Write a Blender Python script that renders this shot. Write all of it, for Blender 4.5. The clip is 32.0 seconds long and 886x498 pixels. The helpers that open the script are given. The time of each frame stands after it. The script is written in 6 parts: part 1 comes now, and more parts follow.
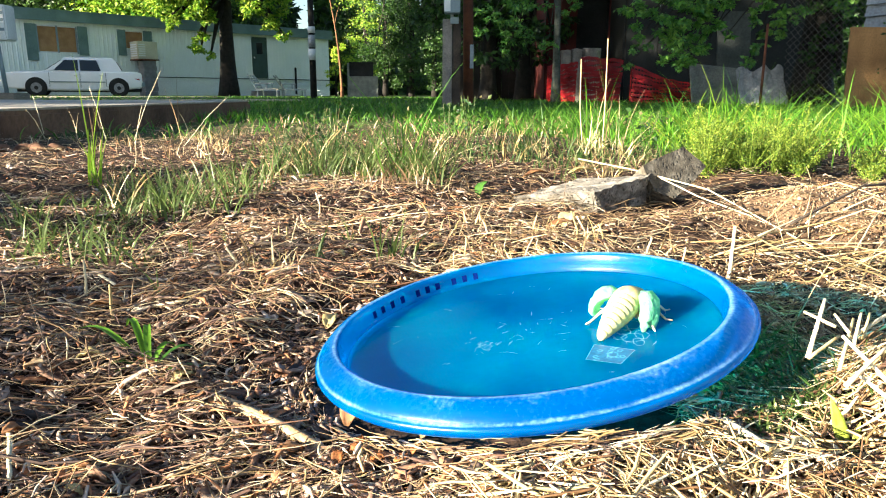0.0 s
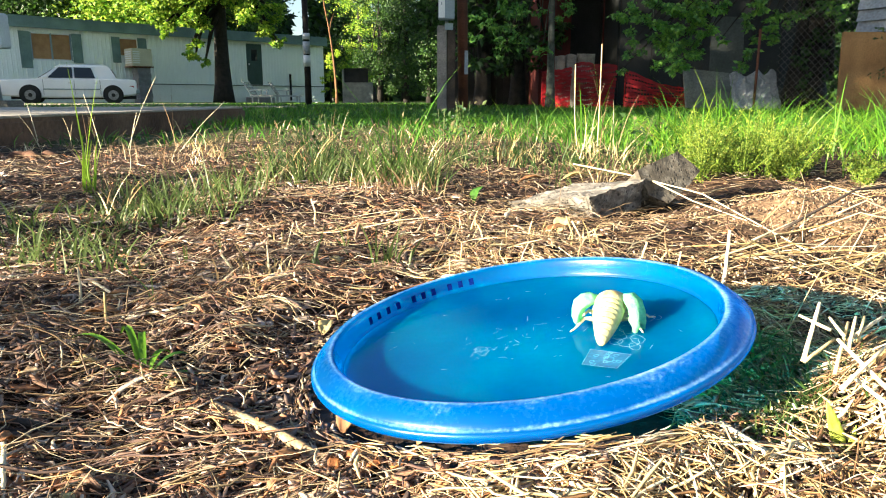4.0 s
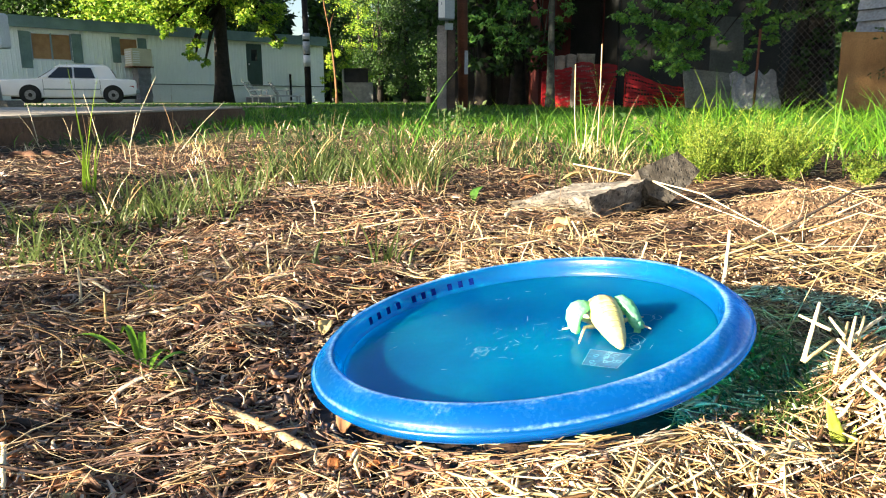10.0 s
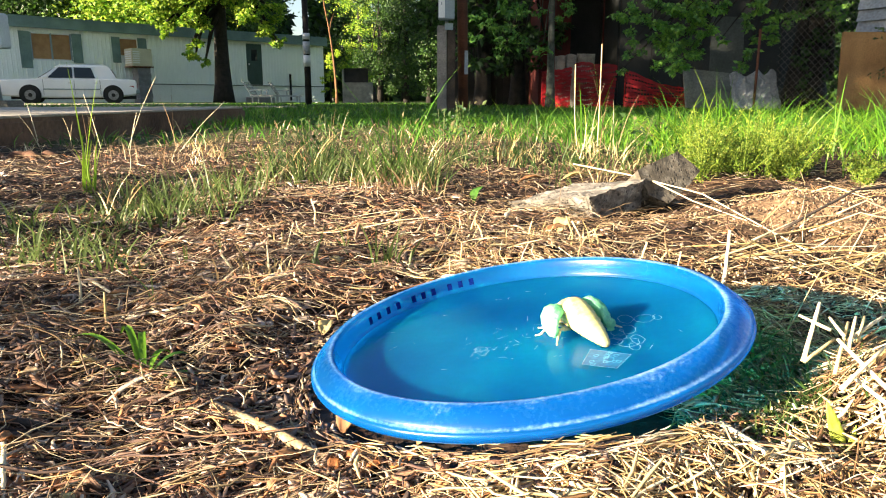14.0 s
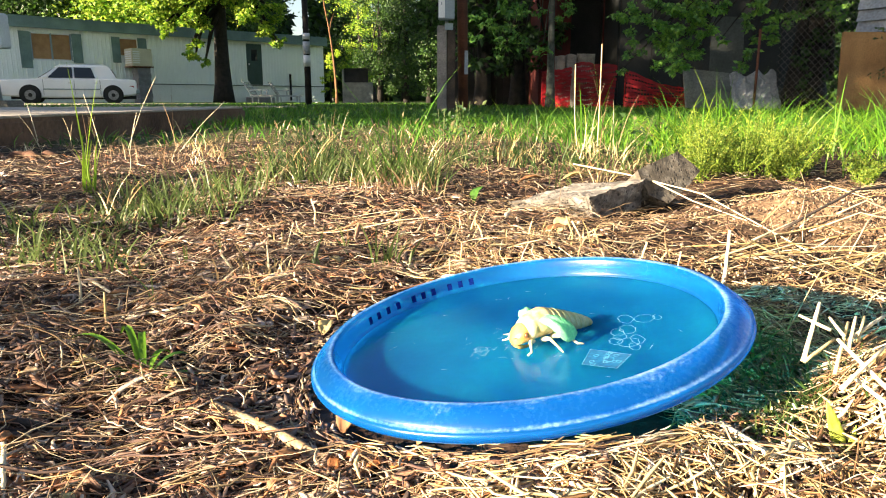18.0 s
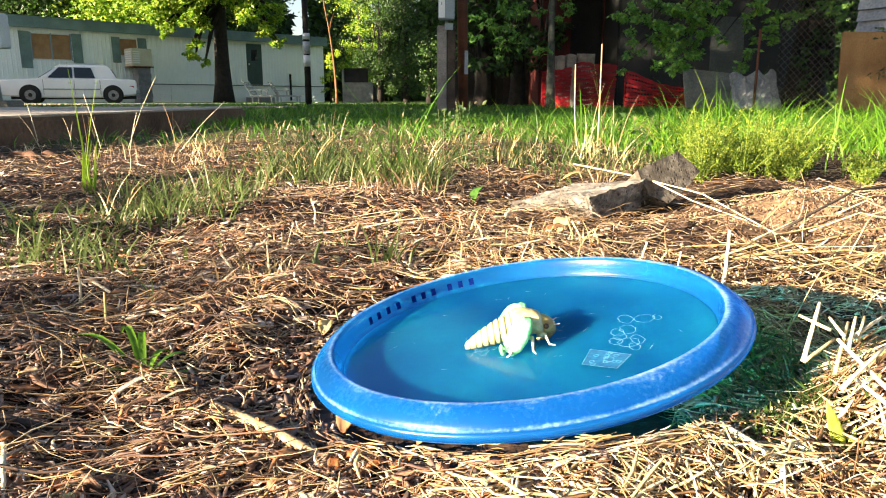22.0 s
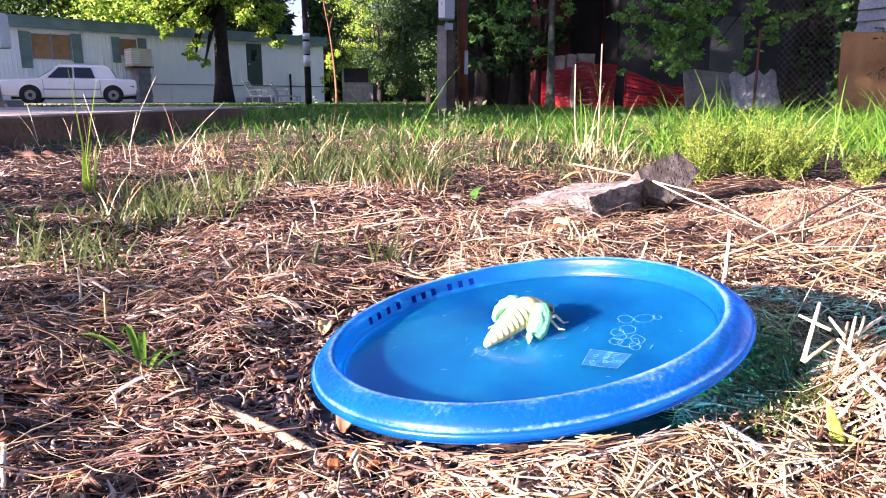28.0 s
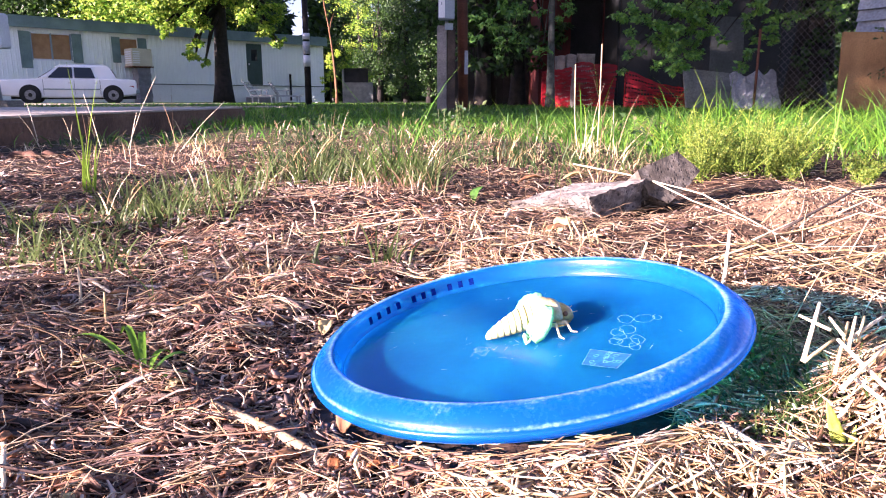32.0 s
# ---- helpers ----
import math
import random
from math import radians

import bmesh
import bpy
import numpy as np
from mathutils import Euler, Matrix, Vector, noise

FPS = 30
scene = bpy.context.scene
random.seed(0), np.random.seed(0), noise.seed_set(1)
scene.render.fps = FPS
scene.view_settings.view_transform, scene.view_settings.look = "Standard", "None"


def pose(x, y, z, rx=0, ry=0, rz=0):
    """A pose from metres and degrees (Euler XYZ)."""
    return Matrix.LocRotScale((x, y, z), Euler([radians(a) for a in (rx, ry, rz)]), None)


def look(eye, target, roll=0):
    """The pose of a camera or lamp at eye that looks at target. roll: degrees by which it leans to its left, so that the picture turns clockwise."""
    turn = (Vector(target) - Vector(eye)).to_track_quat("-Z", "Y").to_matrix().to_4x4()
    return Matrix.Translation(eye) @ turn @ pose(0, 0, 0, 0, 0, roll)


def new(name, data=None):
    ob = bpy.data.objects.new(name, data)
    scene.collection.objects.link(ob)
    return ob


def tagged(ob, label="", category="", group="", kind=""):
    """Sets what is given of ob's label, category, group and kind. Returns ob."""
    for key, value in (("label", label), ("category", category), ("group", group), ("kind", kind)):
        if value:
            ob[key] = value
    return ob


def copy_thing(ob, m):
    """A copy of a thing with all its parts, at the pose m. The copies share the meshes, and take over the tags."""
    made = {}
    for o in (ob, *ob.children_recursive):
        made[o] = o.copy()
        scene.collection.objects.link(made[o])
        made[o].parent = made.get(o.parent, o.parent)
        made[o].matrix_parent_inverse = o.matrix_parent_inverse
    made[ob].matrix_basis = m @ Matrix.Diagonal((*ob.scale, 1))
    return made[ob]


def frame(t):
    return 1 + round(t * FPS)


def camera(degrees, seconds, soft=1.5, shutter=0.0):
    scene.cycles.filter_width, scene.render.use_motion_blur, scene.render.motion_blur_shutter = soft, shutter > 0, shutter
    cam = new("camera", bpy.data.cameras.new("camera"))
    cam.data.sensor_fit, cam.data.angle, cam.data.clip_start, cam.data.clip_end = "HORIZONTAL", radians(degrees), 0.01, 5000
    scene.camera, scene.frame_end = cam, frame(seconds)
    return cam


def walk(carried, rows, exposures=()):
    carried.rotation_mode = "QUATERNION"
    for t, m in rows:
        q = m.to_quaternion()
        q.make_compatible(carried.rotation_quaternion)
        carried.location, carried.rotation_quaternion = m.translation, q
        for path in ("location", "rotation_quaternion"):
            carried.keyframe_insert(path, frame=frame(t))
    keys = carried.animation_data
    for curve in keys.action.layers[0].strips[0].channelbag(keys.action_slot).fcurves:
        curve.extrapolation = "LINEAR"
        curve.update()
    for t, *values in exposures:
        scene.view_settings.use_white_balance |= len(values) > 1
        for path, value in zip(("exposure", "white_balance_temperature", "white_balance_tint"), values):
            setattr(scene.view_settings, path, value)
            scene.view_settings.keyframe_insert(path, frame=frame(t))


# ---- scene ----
cam = camera(65, 32.0, soft=1.1)
EYE = (0.0, 0.0, 0.135)


def aim(pitch, turn, roll):
    return pose(*EYE, 90 + pitch, 0, turn) @ pose(0, 0, 0, 0, 0, roll)


walk(cam, [(0.0, aim(-12.57, 0.37, 0.22)), (0.2, aim(-12.5, 0.33, 0.2)), (0.4, aim(-12.12, 0.07, 0.02)), (0.7, aim(-12.108, 0, 0)),
           (16.0, aim(-12.108, 0, 0)), (32.0, aim(-12.108, 0, 0))],
     exposures=[(0, 2.65, 5950, 9), (3, 2.62, 6050, 10), (6, 2.57, 6150, 11), (8, 2.55, 6150, 12), (10, 2.53, 6350, 13), (16.5, 2.58, 6550, 15), (20, 2.60, 6700, 17), (22, 2.62, 6700, 17), (23, 2.68, 6300, 28), (24, 2.70, 5880, 39), (25, 2.70, 5800, 41), (28, 2.68, 5650, 50), (32, 2.78, 5650, 52)])

# ---- light: very low sun from the left, clear sky ----
SUN_FROM = Vector((-0.85, -0.47, 0.235)).normalized()
sun = new("sun", bpy.data.lights.new("sun", "SUN"))
sun.data.energy, sun.data.angle, sun.data.color = 5.0, radians(0.53), (1.0, 0.85, 0.60)
sun.matrix_world = look(SUN_FROM * 40, (0, 0, 0))
world = bpy.data.worlds.new("world")
scene.world = world
world.use_nodes = True
wn = world.node_tree
sky = wn.nodes.new("ShaderNodeTexSky")
sky.sky_type, sky.sun_disc = "NISHITA", False
sky.sun_elevation, sky.sun_rotation = math.asin(SUN_FROM.z), math.atan2(SUN_FROM.x, SUN_FROM.y)
wn.links.new(sky.outputs[0], wn.nodes["Background"].inputs[0])
wn.nodes["Background"].inputs[1].default_value = 0.045

# ---- materials ----
MATS = {}


def mat(name, cols, scale=12, rough=0.7, bump=0.25, bscale=None, metal=0.0, trans=0.0, vary="", spec=0.5, grain=0.25, tcol=None):
    """Noise between two or three colours, fine grain, bump; vary: 'island' or 'object' picks a colour piece by piece."""
    m = bpy.data.materials.new(name)
    m.use_nodes = True
    nt = m.node_tree
    N, L = nt.nodes, nt.links
    bs, out = N["Principled BSDF"], N["Material Output"]
    tc = N.new("ShaderNodeTexCoord")
    n1, n2 = N.new("ShaderNodeTexNoise"), N.new("ShaderNodeTexNoise")
    n1.inputs["Scale"].default_value, n1.inputs["Detail"].default_value = scale, 5
    n2.inputs["Scale"].default_value, n2.inputs["Detail"].default_value = bscale or scale * 7, 4
    for n in (n1, n2):
        L.new(tc.outputs["Object"], n.inputs["Vector"])
    ramp = N.new("ShaderNodeValToRGB")
    e = ramp.color_ramp.elements
    lo, hi = (0.0, 1 - 1 / len(cols)) if vary else (0.32, 0.68)
    e[0].position, e[0].color = lo, (*cols[0], 1)
    e[1].position, e[1].color = hi, (*cols[-1], 1)
    for i, c in enumerate(cols[1:-1], 1):
        e.new(lo + (hi - lo) * i / (len(cols) - 1)).color = (*c, 1)
    if vary:
        ramp.color_ramp.interpolation = "CONSTANT"
    if vary == "island":
        L.new(N.new("ShaderNodeNewGeometry").outputs["Random Per Island"], ramp.inputs[0])
    elif vary == "object":
        L.new(N.new("ShaderNodeObjectInfo").outputs["Random"], ramp.inputs[0])
    else:
        L.new(n1.outputs["Fac"], ramp.inputs[0])
    mul = N.new("ShaderNodeMapRange")
    mul.inputs["From Min"].default_value, mul.inputs["From Max"].default_value = 0.3, 0.7
    mul.inputs["To Min"].default_value, mul.inputs["To Max"].default_value = 1 - grain, 1 + grain
    L.new((n1 if vary else n2).outputs["Fac"], mul.inputs["Value"])
    vm = N.new("ShaderNodeVectorMath")
    vm.operation = "SCALE"
    L.new(ramp.outputs[0], vm.inputs[0])
    L.new(mul.outputs[0], vm.inputs["Scale"])
    L.new(vm.outputs[0], bs.inputs["Base Color"])
    bs.inputs["Roughness"].default_value, bs.inputs["Metallic"].default_value = rough, metal
    bs.inputs["Specular IOR Level"].default_value = spec
    if bump:
        b = N.new("ShaderNodeBump")
        b.inputs["Strength"].default_value, b.inputs["Distance"].default_value = bump, 0.6 / (bscale or scale * 7)
        L.new(n2.outputs["Fac"], b.inputs["Height"])
        L.new(b.outputs[0], bs.inputs["Normal"])
    if trans:
        t, mx = N.new("ShaderNodeBsdfTranslucent"), N.new("ShaderNodeMixShader")
        mx.inputs[0].default_value = trans
        if tcol:
            t.inputs[0].default_value = (*tcol, 1)
        else:
            L.new(vm.outputs[0], t.inputs[0])
        L.new(bs.outputs[0], mx.inputs[1])
        L.new(t.outputs[0], mx.inputs[2])
        L.new(mx.outputs[0], out.inputs[0])
    MATS[name] = m
    return m


def glass_mat(name, col, rough=0.05):
    m = bpy.data.materials.new(name)
    m.use_nodes = True
    b = m.node_tree.nodes["Principled BSDF"]
    b.inputs["Base Color"].default_value, b.inputs["Roughness"].default_value = (*col, 1), rough
    return m


def ground_mat():
    m = mat("soil", [(0.012, 0.008, 0.006), (0.036, 0.020, 0.013), (0.085, 0.052, 0.036)], 34, 0.95, 0.9, 160, spec=0.2)
    nt = m.node_tree
    N, L = nt.nodes, nt.links
    base = N["Principled BSDF"].inputs["Base Color"].links[0].from_socket
    geo, sep = N.new("ShaderNodeNewGeometry"), N.new("ShaderNodeSeparateXYZ")
    L.new(geo.outputs["Position"], sep.inputs[0])
    nz = N.new("ShaderNodeTexNoise")
    nz.inputs["Scale"].default_value, nz.inputs["Detail"].default_value = 1.1, 6
    L.new(geo.outputs["Position"], nz.inputs["Vector"])
    ad = N.new("ShaderNodeMath")
    ad.operation = "MULTIPLY_ADD"
    ad.inputs[1].default_value = 4.0
    L.new(nz.outputs["Fac"], ad.inputs[0])
    L.new(sep.outputs["Y"], ad.inputs[2])
    mr = N.new("ShaderNodeMapRange")
    mr.inputs["From Min"].default_value, mr.inputs["From Max"].default_value = 3.8, 5.6
    L.new(ad.outputs[0], mr.inputs["Value"])
    turf = N.new("ShaderNodeValToRGB")
    turf.color_ramp.elements[0].color, turf.color_ramp.elements[1].color = (0.03, 0.055, 0.012, 1), (0.09, 0.13, 0.03, 1)
    L.new(nz.outputs["Fac"], turf.inputs[0])
    mx = N.new("ShaderNodeMix")
    mx.data_type = "RGBA"
    L.new(mr.outputs[0], mx.inputs["Factor"])
    L.new(base, mx.inputs["A"])
    L.new(turf.outputs[0], mx.inputs["B"])
    # bare tan earth of the low mound
    dist = N.new("ShaderNodeVectorMath")
    dist.operation = "DISTANCE"
    dist.inputs[1].default_value = (0.42, 0.74, 0.01)
    L.new(geo.outputs["Position"], dist.inputs[0])
    wob = N.new("ShaderNodeTexNoise")
    wob.inputs["Scale"].default_value, wob.inputs["Detail"].default_value = 30, 6
    L.new(geo.outputs["Position"], wob.inputs["Vector"])
    ad3 = N.new("ShaderNodeMath")
    ad3.operation = "MULTIPLY_ADD"
    ad3.inputs[1].default_value = 0.16
    L.new(wob.outputs["Fac"], ad3.inputs[0])
    L.new(dist.outputs["Value"], ad3.inputs[2])
    mr3 = N.new("ShaderNodeMapRange")
    mr3.inputs["From Min"].default_value, mr3.inputs["From Max"].default_value = 0.24, 0.14
    L.new(ad3.outputs[0], mr3.inputs["Value"])
    tan = N.new("ShaderNodeValToRGB")
    tan.color_ramp.elements[0].color, tan.color_ramp.elements[1].color = (0.15, 0.088, 0.048, 1), (0.34, 0.225, 0.135, 1)
    L.new(wob.outputs["Fac"], tan.inputs[0])
    mx3 = N.new("ShaderNodeMix")
    mx3.data_type = "RGBA"
    L.new(mr3.outputs[0], mx3.inputs["Factor"])
    L.new(mx.outputs["Result"], mx3.inputs["A"])
    L.new(tan.outputs[0], mx3.inputs["B"])
    L.new(mx3.outputs["Result"], N["Principled BSDF"].inputs["Base Color"])
    return m


SOIL = ground_mat()
STRAW = mat("straw", [(0.070, 0.040, 0.022), (0.14, 0.080, 0.042), (0.21, 0.130, 0.068), (0.30, 0.205, 0.112), (0.42, 0.320, 0.180), (0.60, 0.490, 0.310), (0.26, 0.170, 0.086)], 60, 0.6, 0.2, 400, vary="island", trans=0.12)
SHRED = mat("tan_straw_shreds", [(0.22, 0.145, 0.072), (0.36, 0.265, 0.14), (0.52, 0.41, 0.24), (0.66, 0.56, 0.38), (0.40, 0.27, 0.12)], 60, 0.6, 0.2, 400, vary="island", trans=0.1)
CRUMB = mat("bleached_straw_bits", [(0.22, 0.12, 0.055), (0.56, 0.43, 0.22), (0.70, 0.58, 0.34), (0.82, 0.74, 0.54), (0.38, 0.24, 0.10), (0.64, 0.47, 0.21)], 60, 0.6, 0.2, 400, vary="island", trans=0.12)
NEEDLE = mat("brown_needles", [(0.06, 0.034, 0.026), (0.2, 0.098, 0.056), (0.36, 0.2, 0.108), (0.16, 0.098, 0.078), (0.46, 0.33, 0.21), (0.3, 0.2, 0.1)], 60, 0.8, 0.2, 400, vary="island")
CHIP = mat("bark_chips", [(0.045, 0.03, 0.024), (0.16, 0.092, 0.062), (0.32, 0.215, 0.16), (0.34, 0.165, 0.085), (0.38, 0.29, 0.23), (0.12, 0.08, 0.064)], 90, 0.85, 0.5, 500, vary="island")
FLAKE = mat("dry_leaf_flakes", [(0.035, 0.021, 0.017), (0.16, 0.086, 0.058), (0.36, 0.235, 0.165), (0.5, 0.375, 0.275), (0.12, 0.064, 0.046), (0.42, 0.185, 0.08), (0.56, 0.45, 0.36), (0.28, 0.15, 0.09)], 90, 0.75, 0.4, 500, vary="island", trans=0.08)
TANEARTH = mat("tan_earth_crumbs", [(0.12, 0.070, 0.038), (0.20, 0.125, 0.072), (0.28, 0.185, 0.112), (0.36, 0.25, 0.155)], 90, 0.95, 0.5, 500, vary="island")
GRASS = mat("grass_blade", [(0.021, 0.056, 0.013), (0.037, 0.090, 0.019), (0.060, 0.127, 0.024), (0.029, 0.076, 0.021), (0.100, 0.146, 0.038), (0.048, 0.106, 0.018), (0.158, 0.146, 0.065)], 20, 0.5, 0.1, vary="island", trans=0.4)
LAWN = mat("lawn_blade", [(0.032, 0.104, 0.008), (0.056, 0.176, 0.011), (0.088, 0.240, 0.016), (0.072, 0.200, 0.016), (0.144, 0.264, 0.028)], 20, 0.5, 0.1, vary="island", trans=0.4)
# lawn blade made yellower and brighter, with sunlight in the colour
SUNBLADE = mat("sunlit_tone_grass_blade", [(0.08, 0.22, 0.012), (0.15, 0.33, 0.018), (0.26, 0.42, 0.03), (0.11, 0.27, 0.016)], 20, 0.45, 0.1, vary="island", trans=0.45)
WEED = mat("weed_leaf", [(0.06, 0.13, 0.012), (0.12, 0.21, 0.018), (0.20, 0.29, 0.025), (0.30, 0.36, 0.05)], 30, 0.55, 0.1, vary="island", trans=0.4)
# sunlit and shaded copies of one leaf, the light put into their colours
LEAF_SUN = mat("sunlit_tone_leaves", [(0.05, 0.15, 0.012), (0.17, 0.34, 0.022), (0.30, 0.46, 0.035), (0.44, 0.55, 0.07)], 3, 0.5, 0, vary="island", trans=0.5)
LEAF_MID = mat("shade_tone_leaves", [(0.014, 0.039, 0.008), (0.029, 0.080, 0.012), (0.060, 0.132, 0.020)], 3, 0.5, 0, vary="island", trans=0.3)
# lighter copy of the leaf that carries skylight in its green
LEAF_NEAR = mat("skylit_green_leaves", [(0.07, 0.20, 0.03), (0.14, 0.34, 0.05), (0.22, 0.44, 0.07), (0.09, 0.26, 0.055)], 3, 0.4, 0, vary="island", trans=0.3)
BARK = mat("bark", [(0.007, 0.006, 0.005), (0.024, 0.019, 0.015)], 9, 0.95, 1.0, 40)
def pitted(name, cols, pits):
    """Broken concrete: aggregate grains, pits with their shade darkened into the colour, dusty colour."""
    m = mat(name, cols, 60, 0.95, 0.8, 480)
    N, L = m.node_tree.nodes, m.node_tree.links
    bs = N["Principled BSDF"]
    tc = next(n for n in N if n.type == "TEX_COORD")
    vo = N.new("ShaderNodeTexVoronoi")
    vo.inputs["Scale"].default_value = pits
    L.new(tc.outputs["Object"], vo.inputs["Vector"])
    mr = N.new("ShaderNodeMapRange")
    mr.inputs["From Min"].default_value, mr.inputs["From Max"].default_value = 0.05, 0.34
    L.new(vo.outputs["Distance"], mr.inputs["Value"])
    mx = N.new("ShaderNodeMix")
    mx.data_type = "RGBA"
    base = bs.inputs["Base Color"].links[0].from_socket
    mx.inputs["A"].default_value = (cols[0][0] * 0.6, cols[0][1] * 0.6, cols[0][2] * 0.6, 1)
    L.new(mr.outputs[0], mx.inputs["Factor"])
    L.new(base, mx.inputs["B"])
    L.new(mx.outputs["Result"], bs.inputs["Base Color"])
    b = N.new("ShaderNodeBump")
    b.inputs["Strength"].default_value, b.inputs["Distance"].default_value = 1.0, 0.0022
    L.new(mr.outputs[0], b.inputs["Height"])
    L.new(bs.inputs["Normal"].links[0].from_socket, b.inputs["Normal"])
    L.new(b.outputs[0], bs.inputs["Normal"])
    return m


CONCRETE = mat("old_concrete", [(0.09, 0.08, 0.07), (0.21, 0.185, 0.155), (0.40, 0.36, 0.30)], 260, 0.95, 1.0, 480)
GRIT = pitted("gritty_grey_concrete", [(0.055, 0.046, 0.034), (0.11, 0.095, 0.072), (0.22, 0.195, 0.155)], 160)
SLAB = pitted("broken_slab_concrete", [(0.09, 0.08, 0.07), (0.19, 0.17, 0.145), (0.36, 0.33, 0.29)], 170)
# brown stain darkened further so the pad's edge reads as shaded
PAD = mat("weathered_shaded_pad", [(0.07, 0.036, 0.022), (0.20, 0.12, 0.075)], 3, 0.9, 0.5, 60)
PAVE = mat("pale_worn_concrete", [(0.30, 0.26, 0.21), (0.46, 0.42, 0.36)], 3, 0.9, 0.5, 60)
RUST = mat("rusty_red_pole", [(0.07, 0.022, 0.010), (0.16, 0.050, 0.020)], 6, 0.8, 0.4, 60)
BOXGREY = mat("grey_painted_metal", [(0.20, 0.26, 0.28), (0.26, 0.32, 0.34)], 5, 0.5, 0.1, 60, grain=0.1)
WHITEP = mat("white_paint", [(0.72, 0.73, 0.72), (0.82, 0.82, 0.80)], 4, 0.45, 0.08, 60, grain=0.08)
CHAIRP = mat("weathered_white_plastic", [(0.36, 0.38, 0.37), (0.48, 0.50, 0.48)], 4, 0.6, 0.08, 60, grain=0.1)
SIDING = mat("white_metal_siding", [(0.86, 0.90, 0.85), (0.92, 0.94, 0.90)], 1.5, 0.5, 0.1, 30, grain=0.1)
FASCIA = mat("dull_green_metal", [(0.09, 0.15, 0.14), (0.16, 0.24, 0.22)], 2, 0.6, 0.15, 30, grain=0.15)
DGREEN = mat("dark_green_paint", [(0.025, 0.055, 0.045), (0.045, 0.085, 0.07)], 3, 0.6, 0.1, 40)
PLY = mat("plywood", [(0.30, 0.15, 0.06), (0.45, 0.25, 0.11)], 3, 0.75, 0.3, 60)
PLYPALE = mat("weathered_orange_board", [(0.17, 0.09, 0.032), (0.34, 0.19, 0.075)], 3.5, 0.85, 0.4, 80)
BLOCK = mat("grey_block", [(0.16, 0.16, 0.17), (0.25, 0.25, 0.26)], 6, 0.95, 0.5, 60)
CARW = mat("white_car_paint", [(0.80, 0.81, 0.83), (0.85, 0.86, 0.88)], 2, 0.25, 0, 30, grain=0.03)
RUBBER = mat("black_rubber", [(0.008, 0.008, 0.008), (0.018, 0.018, 0.018)], 8, 0.85, 0.2, 80)
CHROME = mat("dull_chrome", [(0.5, 0.5, 0.5), (0.62, 0.62, 0.62)], 8, 0.3, 0, 60, metal=0.9)
HUBCAP = mat("grey_wheel_cover", [(0.18, 0.18, 0.19), (0.32, 0.32, 0.33)], 14, 0.4, 0.1, metal=0.5)
GLASSD = glass_mat("dark_car_glass", (0.012, 0.016, 0.02))
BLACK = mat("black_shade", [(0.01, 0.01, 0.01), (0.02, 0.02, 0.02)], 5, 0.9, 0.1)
REDNET = mat("red_plastic_mesh", [(0.20, 0.004, 0.006), (0.38, 0.010, 0.014)], 6, 0.5, 0.1, trans=0.2)
REDSHED = mat("dark_red_paint", [(0.055, 0.006, 0.004), (0.10, 0.012, 0.008)], 2, 0.8, 0.2, 30)
GREYSHEET = mat("grey_sheet", [(0.035, 0.042, 0.038), (0.08, 0.09, 0.082)], 2, 0.8, 0.3, 30)
PALESHEET = mat("pale_crumpled_sheet", [(0.270, 0.288, 0.312), (0.408, 0.420, 0.444)], 4, 0.6, 0.3, 30)
BLUESIDE = mat("blue_grey_siding", [(0.12, 0.15, 0.19), (0.22, 0.26, 0.31)], 2, 0.7, 0.2, 40)
# weathered grey with the lit tone of the post's left side
LITTIMBER = mat("pale_weathered_timber", [(0.16, 0.14, 0.125), (0.30, 0.27, 0.24)], 8, 0.9, 0.6, 70)
DARKTIMBER = mat("dark_brown_timber", [(0.035, 0.025, 0.018), (0.08, 0.058, 0.042)], 8, 0.9, 0.6, 70)
# near-black boards: deep shade of the back yard put into the colour
DARKBOARD = mat("shade_dark_board", [(0.010, 0.009, 0.008), (0.028, 0.024, 0.020)], 4, 0.95, 0.5, 40)
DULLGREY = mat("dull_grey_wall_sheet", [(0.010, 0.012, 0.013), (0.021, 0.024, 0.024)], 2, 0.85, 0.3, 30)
PALEBOARD = mat("pale_weathered_board", [(0.12, 0.13, 0.12), (0.23, 0.24, 0.22)], 5, 0.85, 0.3, 50)
MOSSBARK = mat("pale_lichened_bark", [(0.037, 0.042, 0.032), (0.113, 0.123, 0.102)], 14, 0.95, 0.9, 60)
# brown bark turned orange: low sun on the trunk is in the colour
ORANGEBARK = mat("sunlit_tone_bark", [(0.07, 0.032, 0.014), (0.22, 0.11, 0.045)], 8, 0.9, 0.8, 50)
# leaf colour yellowed and brightened to hold direct sunlight
LEAF_LEMON = mat("sunlit_yellow_leaves", [(0.30, 0.46, 0.03), (0.44, 0.60, 0.05), (0.56, 0.66, 0.08)], 3, 0.5, 0, vary="island", trans=0.5)
WIRE = mat("galvanised_wire", [(0.12, 0.10, 0.09), (0.20, 0.18, 0.165)], 40, 0.5, 0, metal=0.6)
CREAM = mat("cream_metal", [(0.52, 0.48, 0.36), (0.62, 0.58, 0.46)], 3, 0.6, 0.1, 40)


